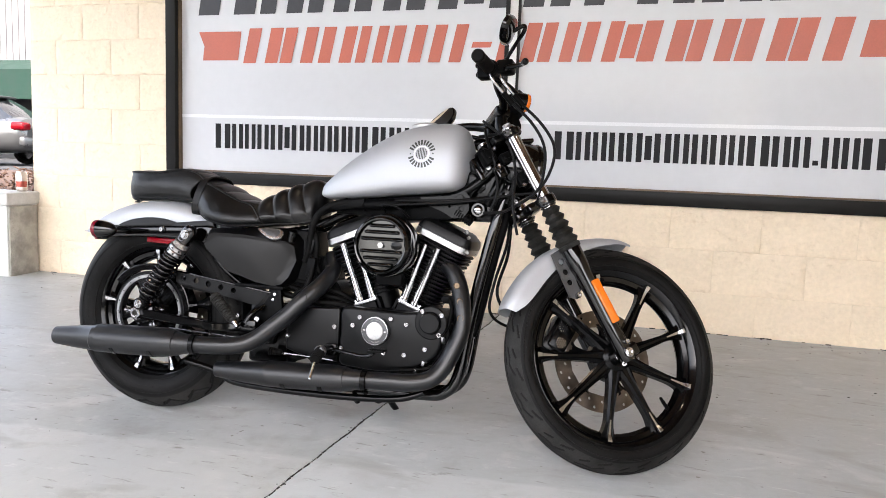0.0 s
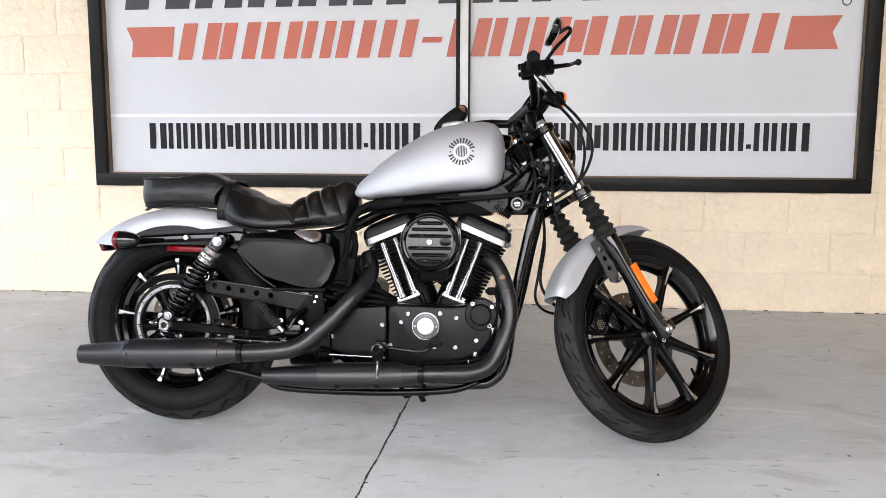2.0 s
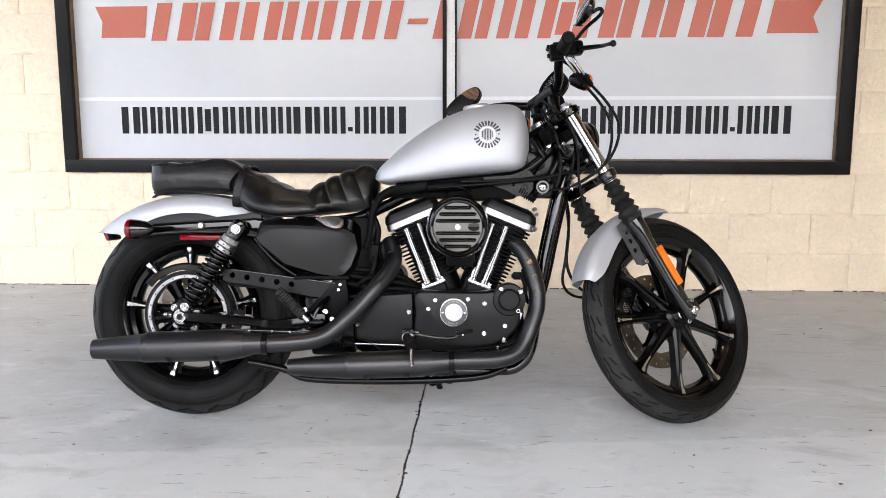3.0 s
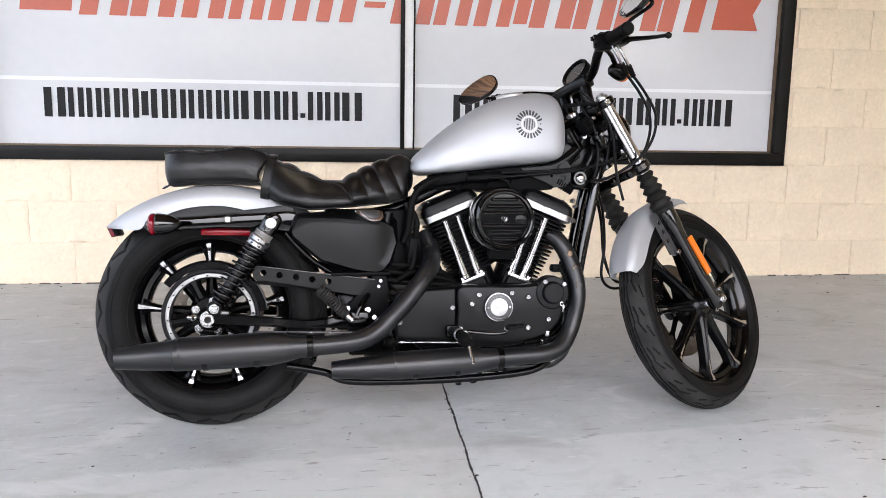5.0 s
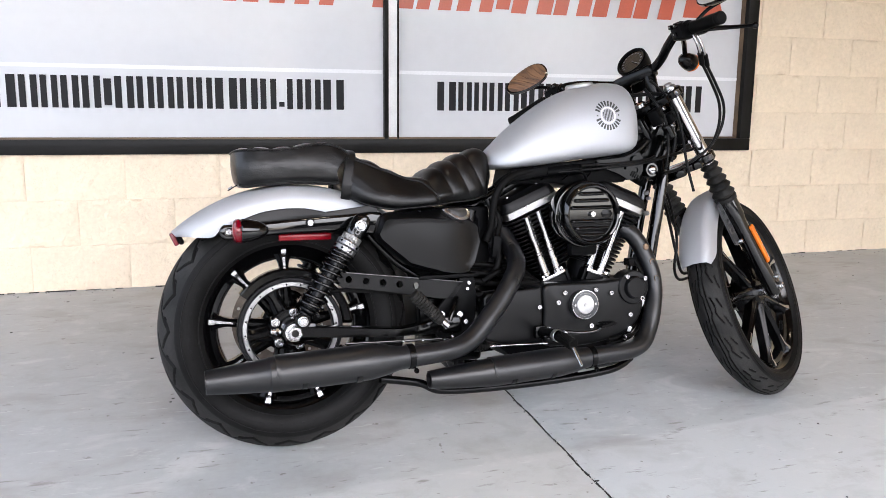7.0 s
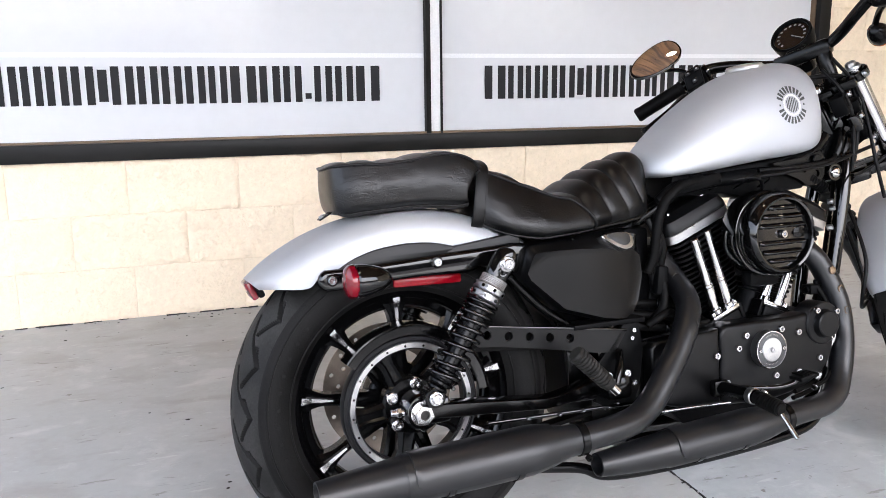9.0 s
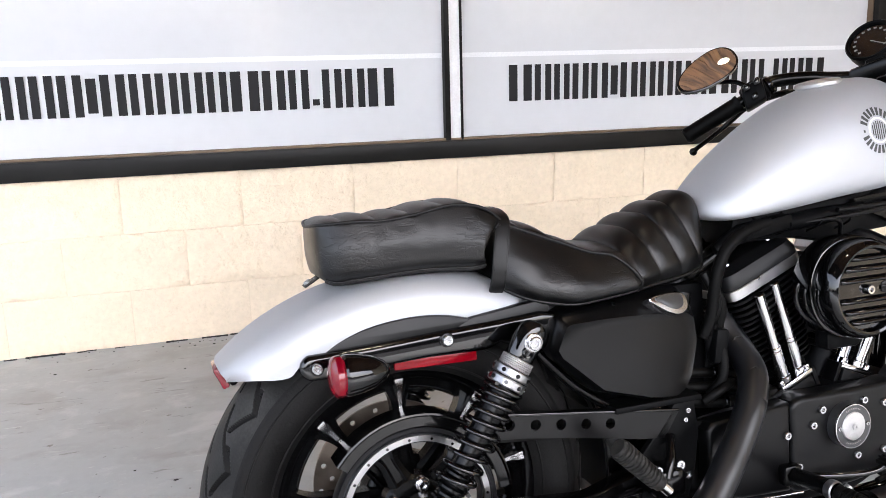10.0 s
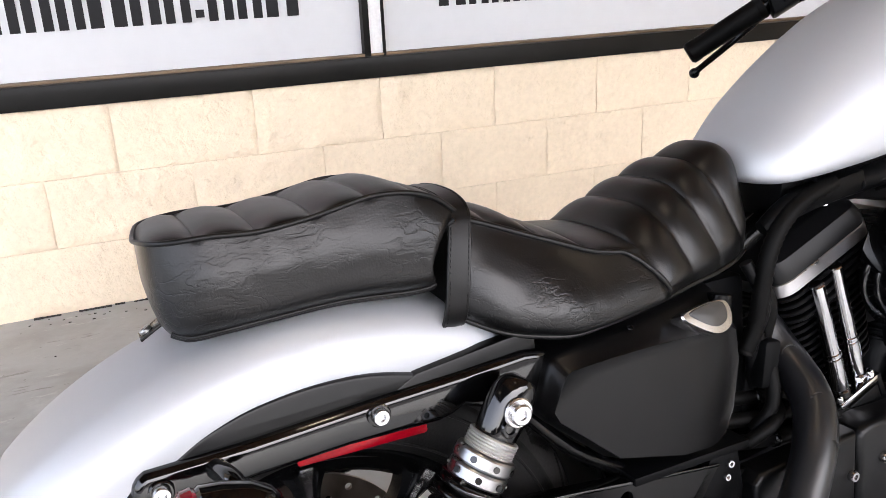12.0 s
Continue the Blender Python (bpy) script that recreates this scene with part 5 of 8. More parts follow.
def build_seat():
    # pillion pad
    front = lambda z: lerp_at((0.64, 0.659, 0.674, 0.692, 0.712, 0.724), (0.136, 0.132, 0.127, 0.134, 0.150, 0.170), z)
    pad = SeatForm(
        (-0.120, -0.117, -0.110, -0.096, -0.068, -0.025, 0.018, 0.048, 0.077, 0.106, 0.128, 0.147, 0.168),
        (0.690, 0.672, 0.656, 0.648, 0.650, 0.653, 0.655, 0.655, 0.653, 0.651, 0.652, 0.656, 0.662),
        (0.731, 0.734, 0.735, 0.736, 0.737, 0.735, 0.739, 0.744, 0.749, 0.748, 0.743, 0.734, 0.716),
        (0.735, 0.739, 0.742, 0.745, 0.747, 0.746, 0.749, 0.754, 0.758, 0.757, 0.752, 0.741, 0.723),
        (0.020, 0.038, 0.054, 0.066, 0.076, 0.080, 0.081, 0.082, 0.083, 0.085, 0.086, 0.085, 0.083),
        (0.022, 0.042, 0.058, 0.070, 0.078, 0.081, 0.081, 0.080, 0.079, 0.078, 0.077, 0.075, 0.070),
        lambda u: 0.0, (-0.124, -0.076, -0.026, 0.026, 0.078, 0.128, 0.180), 0.0085, lambda u: 0.0, 0.010, front)
    us = [-0.120 + 0.288 * i / 126 for i in range(127)]
    seat = pad.build("pillion_seat", us, "black quilted vinyl pillion seat")
    bm = bmesh.new()
    top = lifted(pad, [(u, 1.0) for u in us[2::4]], 0.0018)
    back = [V(-0.1215, -0.010, 0.732), V(-0.1215, 0.010, 0.732)]
    tube(bm, mirrored(top)[::-1] + back[::-1] + top, 0.0025, 8, 2)
    end = [V(front(z) + 0.001, pad.at(0.150, (z - 0.657) / 0.078).y - 0.001, z) for z in (0.716, 0.704, 0.692, 0.683, 0.674, 0.666, 0.660)]
    tube(bm, end, 0.0020, 8, 3)
    for k, r in ((0.0, 0.0028), (0.035, 0.0020)):
        tube(bm, lifted(pad, [(u, k) for u in us[6:112:5]]), r, 8, 2)
    part("piping", bm, LEATHER_SMOOTH, seat, "black piping along the seams")
    # rider's seat
    lean = lambda u: lerp_at((0.30, 0.355, 0.42, 0.478, 0.515, 0.540), (0.0, 0.33, 0.42, 0.40, 0.20, 0.0), u)
    side = lambda u: max(0.0, min(1.0, (u - 0.352) / 0.010))
    ride = SeatForm(
        (0.150, 0.188, 0.224, 0.262, 0.299, 0.329, 0.354, 0.394, 0.435, 0.478, 0.515, 0.540, 0.553, 0.558),
        (0.620, 0.600, 0.590, 0.584, 0.585, 0.588, 0.591, 0.597, 0.601, 0.611, 0.622, 0.632, 0.648, 0.664),
        (0.720, 0.706, 0.691, 0.676, 0.661, 0.654, 0.650, 0.662, 0.676, 0.692, 0.700, 0.696, 0.690, 0.684),
        (0.728, 0.722, 0.709, 0.689, 0.673, 0.667, 0.672, 0.695, 0.714, 0.731, 0.741, 0.734, 0.720, 0.700),
        (0.086, 0.110, 0.123, 0.130, 0.127, 0.121, 0.115, 0.103, 0.091, 0.078, 0.066, 0.052, 0.036, 0.020),
        (0.072, 0.077, 0.083, 0.090, 0.094, 0.096, 0.095, 0.091, 0.084, 0.076, 0.066, 0.051, 0.035, 0.018),
        lean, (0.140, 0.196, 0.245, 0.300, 0.354, 0.394, 0.435, 0.478, 0.590), 0.0080, side, 0.006)
    us = [0.150 + 0.408 * i / 180 for i in range(181)]
    seat = ride.build("rider_seat", us, "black pleated vinyl rider's seat")
    bm = bmesh.new()
    top = [(u, 1.0) for u in (0.176, 0.20, 0.224, 0.25, 0.275, 0.30, 0.32, 0.334)]
    tube(bm, lifted(ride, top + [(0.345, 0.88), (0.3525, 0.66), (0.3575, 0.40), (0.3595, 0.18), (0.3590, 0.01)], 0.0008), 0.0030, 10, 4)
    tube(bm, mirrored(lifted(ride, top)), 0.0030, 8, 2)
    tube(bm, lifted(ride, [(u, 0.0) for u in us[4:150:6]]), 0.0028, 8, 2)
    part("piping", bm, LEATHER_SMOOTH, seat, "black piping along the seams")
    # strap across the seat
    path = [V(0.146, -0.050, 0.606), V(0.146, -0.080, 0.614), V(0.148, -0.0915, 0.638), V(0.154, -0.0885, 0.672), V(0.161, -0.081, 0.702), V(0.166, -0.070, 0.721), V(0.168, -0.040, 0.731), V(0.168, 0, 0.734)]
    line = spline(path, 6)
    line += [V(p.x, -p.y, p.z) for p in line[:-1][::-1]]
    bm = bmesh.new()
    rings, edges = [], ([], [])
    for i, p in enumerate(line):
        d = (line[min(i + 1, len(line) - 1)] - line[max(i - 1, 0)]).normalized()
        nrm = V(1, 0, 0).cross(d).normalized()
        nrm = nrm if nrm.dot(p - V(0.16, 0, 0.66)) > 0 else -nrm
        across = d.cross(nrm).normalized()
        across = across if across.x > 0 else -across
        sec = [(-0.0122, 0.0), (-0.0122, 0.0028), (-0.0112, 0.0038), (-0.0092, 0.0034), (0.0, 0.0044), (0.0092, 0.0034), (0.0112, 0.0038), (0.0122, 0.0028), (0.0122, 0.0), (0.0, -0.002)]
        rings.append([p + across * a + nrm * h for a, h in sec])
        for k, a in enumerate((-0.0092, 0.0092)):
            edges[k].append(p + across * a + nrm * 0.0036)
    loft(bm, rings)
    strap = part("seat_strap", bm, LEATHER_SMOOTH, bike, "black vinyl strap with stitched edges")
    for row in edges:
        bm = bmesh.new()
        stitches(bm, row)
        part("stitching", bm, RUBBER, strap)
    # tab that bolts the seat to the fender
    bm = bmesh.new()
    box(bm, (-0.116, 0, 0.650), (0.034, 0.026, 0.0025), Matrix.Rotation(radians(-30), 3, "Y"), bev=0.0008)
    tab_ob = part("seat_tab", bm, SATIN, bike, "black steel seat tab")
    bm = bmesh.new()
    bolt(bm, (-0.124, 0, 0.6465), 0.0060, (-0.5, 0, 0.86), 0.004)
    part("tab_bolt", bm, COLLAR, tab_ob)


TANK_X = (0.548, 0.560, 0.585, 0.626, 0.695, 0.764, 0.833, 0.901, 0.953, 0.978, 0.993, 1.001)
TANK_T = (0.712, 0.733, 0.757, 0.795, 0.846, 0.886, 0.910, 0.921, 0.919, 0.906, 0.880, 0.845)
TANK_B = (0.695, 0.687, 0.682, 0.684, 0.690, 0.698, 0.706, 0.712, 0.719, 0.728, 0.744, 0.778)
TANK_W = (0.040, 0.066, 0.085, 0.100, 0.109, 0.113, 0.114, 0.112, 0.102, 0.088, 0.067, 0.040)


def tank_ring(x, n=56):
    t, b, w = lerp_at(TANK_X, TANK_T, x), lerp_at(TANK_X, TANK_B, x), lerp_at(TANK_X, TANK_W, x)
    mid = b + (t - b) * 0.27
    ring = []
    for i in range(n):
        a = 2 * math.pi * i / n
        c, s = math.cos(a), math.sin(a)
        y = w * (1 if c > 0 else -1) * abs(c) ** (0.86 if s > 0 else 0.50)
        z = mid + (t - mid) * abs(s) ** 0.88 if s > 0 else mid - (mid - b) * abs(s) ** 0.55
        ring.append(V(x, y, z))
    return ring


def build_tank():
    bm = bmesh.new()
    xs = [0.548 + 0.453 * (i / 70) for i in range(71)]
    loft(bm, [tank_ring(x) for x in xs])
    bvh = BVHTree.FromBMesh(bm)
    tank = part("fuel_tank", bm, SILVER, bike, "satin silver teardrop fuel tank with a round badge", angle=60)

    def on_tank(x, z):
        hit = bvh.ray_cast(V(x, -0.4, z), V(0, 1, 0))
        return hit[0] + V(0, -0.0009, 0)

    # round badge: ring of bars and a barred centre
    cx, cz = 0.876, 0.821
    gaps = (0, 180)

    def badge_bar(corners):
        bm = bmesh.new()
        bm.faces.new([bm.verts.new(on_tank(cx + x, cz + z)) for x, z in corners])
        part("badge_bar", bm, INK, tank)

    for i in range(24):
        a = 15 * i + 7
        if min(abs((a - g + 180) % 360 - 180) for g in gaps) >= 12:
            badge_bar([(r * math.cos(radians(a + da)), r * math.sin(radians(a + da))) for r, da in ((0.0262, -5.2), (0.0405, -4.4), (0.0405, 4.4), (0.0262, 5.2))])
    for a in gaps:
        q = radians(a + 2)
        badge_bar([(0.033 * math.cos(q) + dx, 0.033 * math.sin(q) + dz) for dx, dz in ((-0.002, -0.002), (0.002, -0.002), (0.002, 0.002), (-0.002, 0.002))])
    for i in range(-3, 4):
        h = math.sqrt(max(0.0, 0.0165 ** 2 - (i * 0.0046) ** 2))
        if h > 0.004:
            badge_bar([(i * 0.0046 + dx, dz) for dx, dz in ((-0.0013, -h), (0.0013, -h), (0.0013, h), (-0.0013, h))])
    bm = bmesh.new()
    ring = []
    for i in range(40):
        q = 2 * math.pi * i / 40
        ring.append([on_tank(cx + r * math.cos(q), cz + r * math.sin(q)) + V(0, 0.0004, 0) for r in (0.0195, 0.023)])
    vs = [[bm.verts.new(p) for p in r] for r in ring]
    for i in range(40):
        bm.faces.new((vs[i][0], vs[i][1], vs[(i + 1) % 40][1], vs[(i + 1) % 40][0]))
    part("badge_ring", bm, WHITE_MARK, tank, "pale ring inside the badge")
    # filler cap
    bm = bmesh.new()
    ax = V(-0.12, 0, 1).normalized()
    lathe(bm, [(0.036, -0.012), (0.037, 0.004), (0.040, 0.006), (0.0405, 0.012), (0.037, 0.0165), (0.015, 0.019), (0, 0.0195)], 40, (0.848, 0.0, 0.9025), ax)
    part("filler_cap", bm, SLEEVE, tank, "bright round fuel filler cap")


CRANK = V(0.800, 0, 0.250)


def cylinder_frame(sgn):
    """Local frame of one cylinder: z along its axis, x across it, y sideways. sgn -1: rear."""
    return Matrix.Translation(CRANK + V(0, 0.010, 0)) @ Matrix.Rotation(sgn * radians(22.5), 4, "Y")


def rounded_rect(w, d, r, n=5):
    out = []
    for cx, cy, a0 in ((w - r, d - r, 0), (-w + r, d - r, 90), (-w + r, -d + r, 180), (w - r, -d + r, 270)):
        for i in range(n + 1):
            a = radians(a0 + 90 * i / n)
            out.append((cx + r * math.cos(a), cy + r * math.sin(a)))
    return out


def slab(bm, m, w, d, r, z0, z1, cx=0.0, cy=0.0, top=1.0):
    ring = rounded_rect(w, d, r)
    e = min(0.0012, (z1 - z0) / 3)
    loft(bm, [[m @ V(cx + x * k, cy + y * k, z) for x, y in ring] for k, z in ((0.985, z0), (1, z0 + e), (top, z1 - e), (top * 0.985, z1))])


def build_cylinder(sgn):
    m = cylinder_frame(sgn)
    bm = bmesh.new()
    slab(bm, m, 0.056, 0.050, 0.045, 0.10, 0.30)
    barrel = part("cylinder", bm, WRINKLE, bike, "black finned engine cylinder")
    for i in range(11):
        bm = bmesh.new()
        z = 0.168 + 0.0118 * i
        k = 0.068 + 0.0012 * i
        slab(bm, m, k, k - 0.014, 0.034, z, z + 0.0048)
        part("fin", bm, WRINKLE, barrel)
    bm = bmesh.new()
    slab(bm, m, 0.070, 0.056, 0.03, 0.296, 0.345)
    head = part("cylinder_head", bm, WRINKLE, bike, "black finned cylinder head with rocker cover")
    for i in range(4):
        bm = bmesh.new()
        z = 0.300 + 0.0115 * i
        slab(bm, m, 0.078 + 0.0015 * i, 0.078, 0.03, z, z + 0.006)
        part("head_fin", bm, WRINKLE, head)
    bm = bmesh.new()
    slab(bm, m, 0.086, 0.082, 0.026, 0.3475, 0.3665)
    part("rocker_band", bm, COLLAR, head, "bright rocker box band")
    bm = bmesh.new()
    ring = rounded_rect(0.0855, 0.0815, 0.026)
    loft(bm, [[m @ V(x * k, y * k, z) for x, y in ring] for k, z in ((1, 0.3670), (1.0, 0.376), (0.93, 0.392), (0.72, 0.404), (0.68, 0.405))])
    part("rocker_cover", bm, DENIM, head, "matte black rocker cover")
    for x, y in ((-0.05, -0.052), (0.045, -0.052), (-0.05, 0.05), (0.045, 0.05)):
        bm = bmesh.new()
        bolt(bm, m @ V(x, y, 0.398), 0.0065, m.to_3x3() @ V(0, 0, 1), 0.008)
        part("cover_bolt", bm, STEEL, head)


def build_engine():
    bm = bmesh.new()
    outline = [(0.50, 0.245), (0.50, 0.36), (0.62, 0.372), (0.94, 0.372), (0.985, 0.34), (0.985, 0.26), (0.93, 0.20), (0.84, 0.165), (0.60, 0.165)]
    plate(bm, outline, -0.085, 0.13, bev=0.008)
    part("crankcase", bm, WRINKLE, bike, "black engine crankcase")
    for s in (-1, 1):
        build_cylinder(s)
    # gear cover and sprocket cover on the right-hand side
    bm = bmesh.new()
    out = [(p.x, p.z) for p in spline([(0.668, 0, 0.212), (0.668, 0, 0.30), (0.670, 0, 0.366), (0.74, 0, 0.371), (0.80, 0, 0.370), (0.86, 0, 0.370), (0.905, 0, 0.372), (0.955, 0, 0.350), (0.975, 0, 0.31), (0.962, 0, 0.262), (0.925, 0, 0.228), (0.865, 0, 0.206), (0.79, 0, 0.196), (0.72, 0, 0.199)], 4, True)]
    plate(bm, out, -0.120, -0.08, bev=0.010, seg=3)
    cover = part("gear_cover", bm, DENIM, bike, "matte black gear case cover")
    bm = bmesh.new()
    plate(bm, [(0.497, 0.232), (0.494, 0.345), (0.505, 0.356), (0.664, 0.366), (0.664, 0.208), (0.56, 0.214)], -0.119, -0.07, bev=0.008, seg=3)
    part("sprocket_cover", bm, DENIM, bike, "matte black sprocket cover")
    bm = bmesh.new()
    lathe_y(bm, [(0, -0.141), (0.026, -0.141), (0.029, -0.139), (0.0305, -0.128), (0.032, -0.126), (0.044, -0.125), (0.047, -0.122), (0.047, -0.08), (0, -0.08)], 40, (0.940, 0, 0.347))
    part("gear_cap", bm, DENIM, bike, "round black cap on the gear case")
    bm = bmesh.new()
    lathe_y(bm, [(0, -0.140), (0.024, -0.140), (0.028, -0.1395), (0.0375, -0.139), (0.0395, -0.137), (0.0395, -0.118), (0, -0.118)], 48, (0.781, 0, 0.311))
    part("timing_cover", bm, RING, cover, "grey ring timing cover with bright centre")
    bm = bmesh.new()
    lathe_y(bm, [(0, -0.1425), (0.018, -0.1425), (0.024, -0.142), (0.0255, -0.1405), (0.0255, -0.139), (0, -0.139)], 40, (0.781, 0, 0.311))
    hexnut(bm, (0.781, -0.1425, 0.311), 0.0062, 0.003)
    part("timing_centre", bm, SLEEVE, cover, "bright machined centre")
    bm = bmesh.new()
    lathe_y(bm, [(0.0372, -0.1385), (0.0378, -0.1402), (0.0394, -0.1400), (0.0398, -0.137)], 48, (0.781, 0, 0.311))
    part("timing_rim", bm, STEEL, cover, "bright machined rim")
    for s in (-1, 1):
        bm = bmesh.new()
        bolt(bm, (0.781 + s * 0.031, -0.139, 0.311), 0.004, (0, -1, 0), 0.003)
        part("timing_screw", bm, STEEL, cover)
    for k in (-1, 1):
        for i in range(9):
            a = radians(90 * k + 7 * (i - 4))
            q = Matrix.Rotation(-a, 3, "Y")
            bm = bmesh.new()
            box(bm, V(0.781, -0.1397, 0.311) + q @ V(0.0315, 0, 0), (0.0024, 0.0006, 0.0015), q, bev=0)
            part("cover_mark", bm, DIAL_MARK, cover)
    for x, z in ((0.708, 0.320), (0.652, 0.311), (0.728, 0.345), (0.822, 0.348), (0.869, 0.336), (0.9165, 0.378), (0.972, 0.371), (0.966, 0.315), (0.928, 0.272), (0.868, 0.250), (0.806, 0.250), (0.676, 0.252)):
        bm = bmesh.new()
        bolt(bm, (x, -0.120 if z < 0.36 or x < 0.9 else -0.126, z), 0.0074, (0, -1, 0), 0.007)
        part("case_screw", bm, STEEL, cover, "bright socket screw")
    bm = bmesh.new()
    bolt(bm, (0.506, -0.119, 0.273), 0.0088, (0, -1, 0), 0.008)
    part("cover_bolt", bm, CHROME, cover, "large bright cover bolt")
    # push-rod tubes and tappet blocks
    for (x0, z0), (x1, z1), y in (((0.700, 0.391), (0.648, 0.530), -0.062), ((0.738, 0.402), (0.686, 0.545), -0.056), ((0.836, 0.402), (0.886, 0.545), -0.056), ((0.872, 0.391), (0.925, 0.535), -0.062)):
        bm = bmesh.new()
        a, b = V(x0, y, z0), V(x1, y - 0.010, z1)
        f = lambda t: a.lerp(b, t)
        cyl(bm, f(0), f(0.40), 0.0112, n=24)
        cyl(bm, f(0.38), f(1.16), 0.0098, n=24)
        lathe(bm, [(0.0098, 0), (0.0112, 0.001), (0.0112, 0.006), (0.0098, 0.007)], 24, f(0.40), b - a)
        cyl(bm, f(-0.03), f(0.05), 0.0135, n=20)
        part("pushrod_tube", bm, CHROME, bike, "chrome push-rod tube")
    for sgn, x, z in ((-1, 0.722, 0.387), (1, 0.856, 0.387)):
        q = Matrix.Rotation(sgn * radians(22.5), 3, "Y")
        bm = bmesh.new()
        box(bm, (x, -0.055, z), (0.072, 0.040, 0.010), q, bev=0.002)
        for dx in (-0.03, 0.03):
            p = V(x, -0.067, z) + q @ V(dx, 0, 0.005)
            bolt(bm, p, 0.0065, q @ V(0, 0, 1), 0.009)
        part("tappet_plate", bm, CHROME, bike, "chrome tappet block plate")
        bm = bmesh.new()
        box(bm, V(x, -0.055, z) + q @ V(0, 0, -0.025), (0.062, 0.044, 0.040), q, bev=0.004)
        for dx in (-0.038, 0.038):
            box(bm, V(x, -0.059, z) + q @ V(dx, 0, -0.022), (0.009, 0.03, 0.05), q, bev=0.002)
        part("tappet_block", bm, WRINKLE, bike)
    # air cleaner
    c = (0.792, 0, 0.555)
    bm = bmesh.new()
    lathe_y(bm, [(0, -0.075), (0.070, -0.075), (0.088, -0.082), (0.0905, -0.095), (0.0905, -0.118), (0.0885, -0.126), (0.084, -0.128), (0, -0.128)], 72, c)
    air = part("air_cleaner", bm, GLOSS, bike, "round gloss black air cleaner with ribbed face")
    bm = bmesh.new()
    box(bm, (0.800, -0.088, 0.470), (0.082, 0.036, 0.062), bev=0.012)
    part("cleaner_bracket", bm, BLACK_PLASTIC, air, "black bracket below the air cleaner")
    bm = bmesh.new()
    lathe_y(bm, [(0.083, -0.126), (0.0855, -0.130), (0.0872, -0.140), (0.0865, -0.152), (0.0840, -0.162), (0.0800, -0.1695), (0.0755, -0.173), (0.0715, -0.1715), (0.0695, -0.167), (0.0685, -0.160), (0, -0.160)], 72, c)
    part("cleaner_cover", bm, GLOSS, air)
    for dz, hl in ((0.0545, 0.038), (0.0365, 0.052), (0.0175, 0.0625), (-0.0175, 0.0625), (-0.0365, 0.052), (-0.0545, 0.038)):
        rings = []
        bm = bmesh.new()
        for xx, k in ((-hl, 0.25), (-hl + 0.002, 0.62), (-hl + 0.006, 0.94), (-hl + 0.010, 1.0), (hl - 0.010, 1.0), (hl - 0.006, 0.94), (hl - 0.002, 0.62), (hl, 0.25)):
            rings.append([V(c[0] + xx, -0.1595 - 0.0105 * k * math.sin(q), c[2] + dz + 0.0056 * (0.5 + 0.5 * k) * math.cos(q)) for q in (math.pi * i / 10 for i in range(11))])
        loft(bm, rings)
        part("cover_slat", bm, GLOSS, air, "raised gloss black rib")
    bm = bmesh.new()
    plate(bm, [(0.823, 0.5475), (0.823, 0.5625), (0.829, 0.5655), (0.837, 0.567), (0.845, 0.5655), (0.851, 0.5625), (0.851, 0.5475), (0.837, 0.543)], -0.1618, -0.158, bev=0.0008)
    box(bm, (0.837, -0.1620, 0.555), (0.032, 0.002, 0.007), bev=0.0006)
    part("badge_plate", bm, SATIN, air, "small raised shield shape")
    bm = bmesh.new()
    bolt(bm, (0.792, -0.162, 0.555), 0.0085, (0, -1, 0), 0.008)
    part("centre_screw", bm, CHROME, air, "bright centre screw")
    # oil lines below the rear cylinder
    for i, (y, dz) in enumerate(((-0.085, 0.0), (-0.07, 0.022), (-0.055, 0.044))):
        bm = bmesh.new()
        tube(bm, [(0.44, y, 0.395 + dz), (0.50, y, 0.385 + dz), (0.56, y - 0.005, 0.378 + dz), (0.63, y, 0.374 + dz * 0.7), (0.69, y + 0.03, 0.366)], 0.0095, 10)
        part("oil_line", bm, RUBBER, bike, "black rubber oil line")
        bm = bmesh.new()
        cyl(bm, (0.548, y - 0.005, 0.379 + dz), (0.556, y - 0.005, 0.3785 + dz), 0.011, n=16)
        part("hose_clip", bm, SATIN, bike)
    # throttle body and manifold between the cylinders
    bm = bmesh.new()
    cyl(bm, (0.80, -0.08, 0.545), (0.80, 0.03, 0.545), 0.036, n=28)
    box(bm, (0.80, 0.0, 0.50), (0.10, 0.07, 0.09), bev=0.012)
    part("throttle_body", bm, WRINKLE, bike)
    bm = bmesh.new()
    outline = [(0.42, 0.20), (0.40, 0.34), (0.47, 0.39), (0.92, 0.36), (0.98, 0.27), (0.93, 0.17), (0.50, 0.15)]
    plate(bm, outline, 0.17, 0.12, bev=0.01)
    part("primary_cover", bm, SATIN, bike, "black primary cover on the far side")
    # starter and rear engine lumps
    bm = bmesh.new()
    cyl(bm, (0.60, -0.06, 0.405), (0.60, 0.10, 0.405), 0.036, n=28, bev=0.006)
    box(bm, (0.56, 0.02, 0.46), (0.07, 0.12, 0.10), bev=0.012)
    box(bm, (0.545, -0.052, 0.44), (0.02, 0.02, 0.14), Matrix.Rotation(radians(10), 3, "Y"), bev=0.005)
    part("starter_motor", bm, WRINKLE, bike)
    # sensor and bracket ahead of the gear case
    bm = bmesh.new()
    box(bm, (0.972, -0.060, 0.412), (0.034, 0.03, 0.022), bev=0.004)
    cyl(bm, (0.950, -0.064, 0.412), (0.998, -0.064, 0.412), 0.007)
    cyl(bm, (0.985, -0.060, 0.400), (0.985, -0.060, 0.432), 0.006)
    part("ignition_sensor", bm, BLACK_PLASTIC, bike)


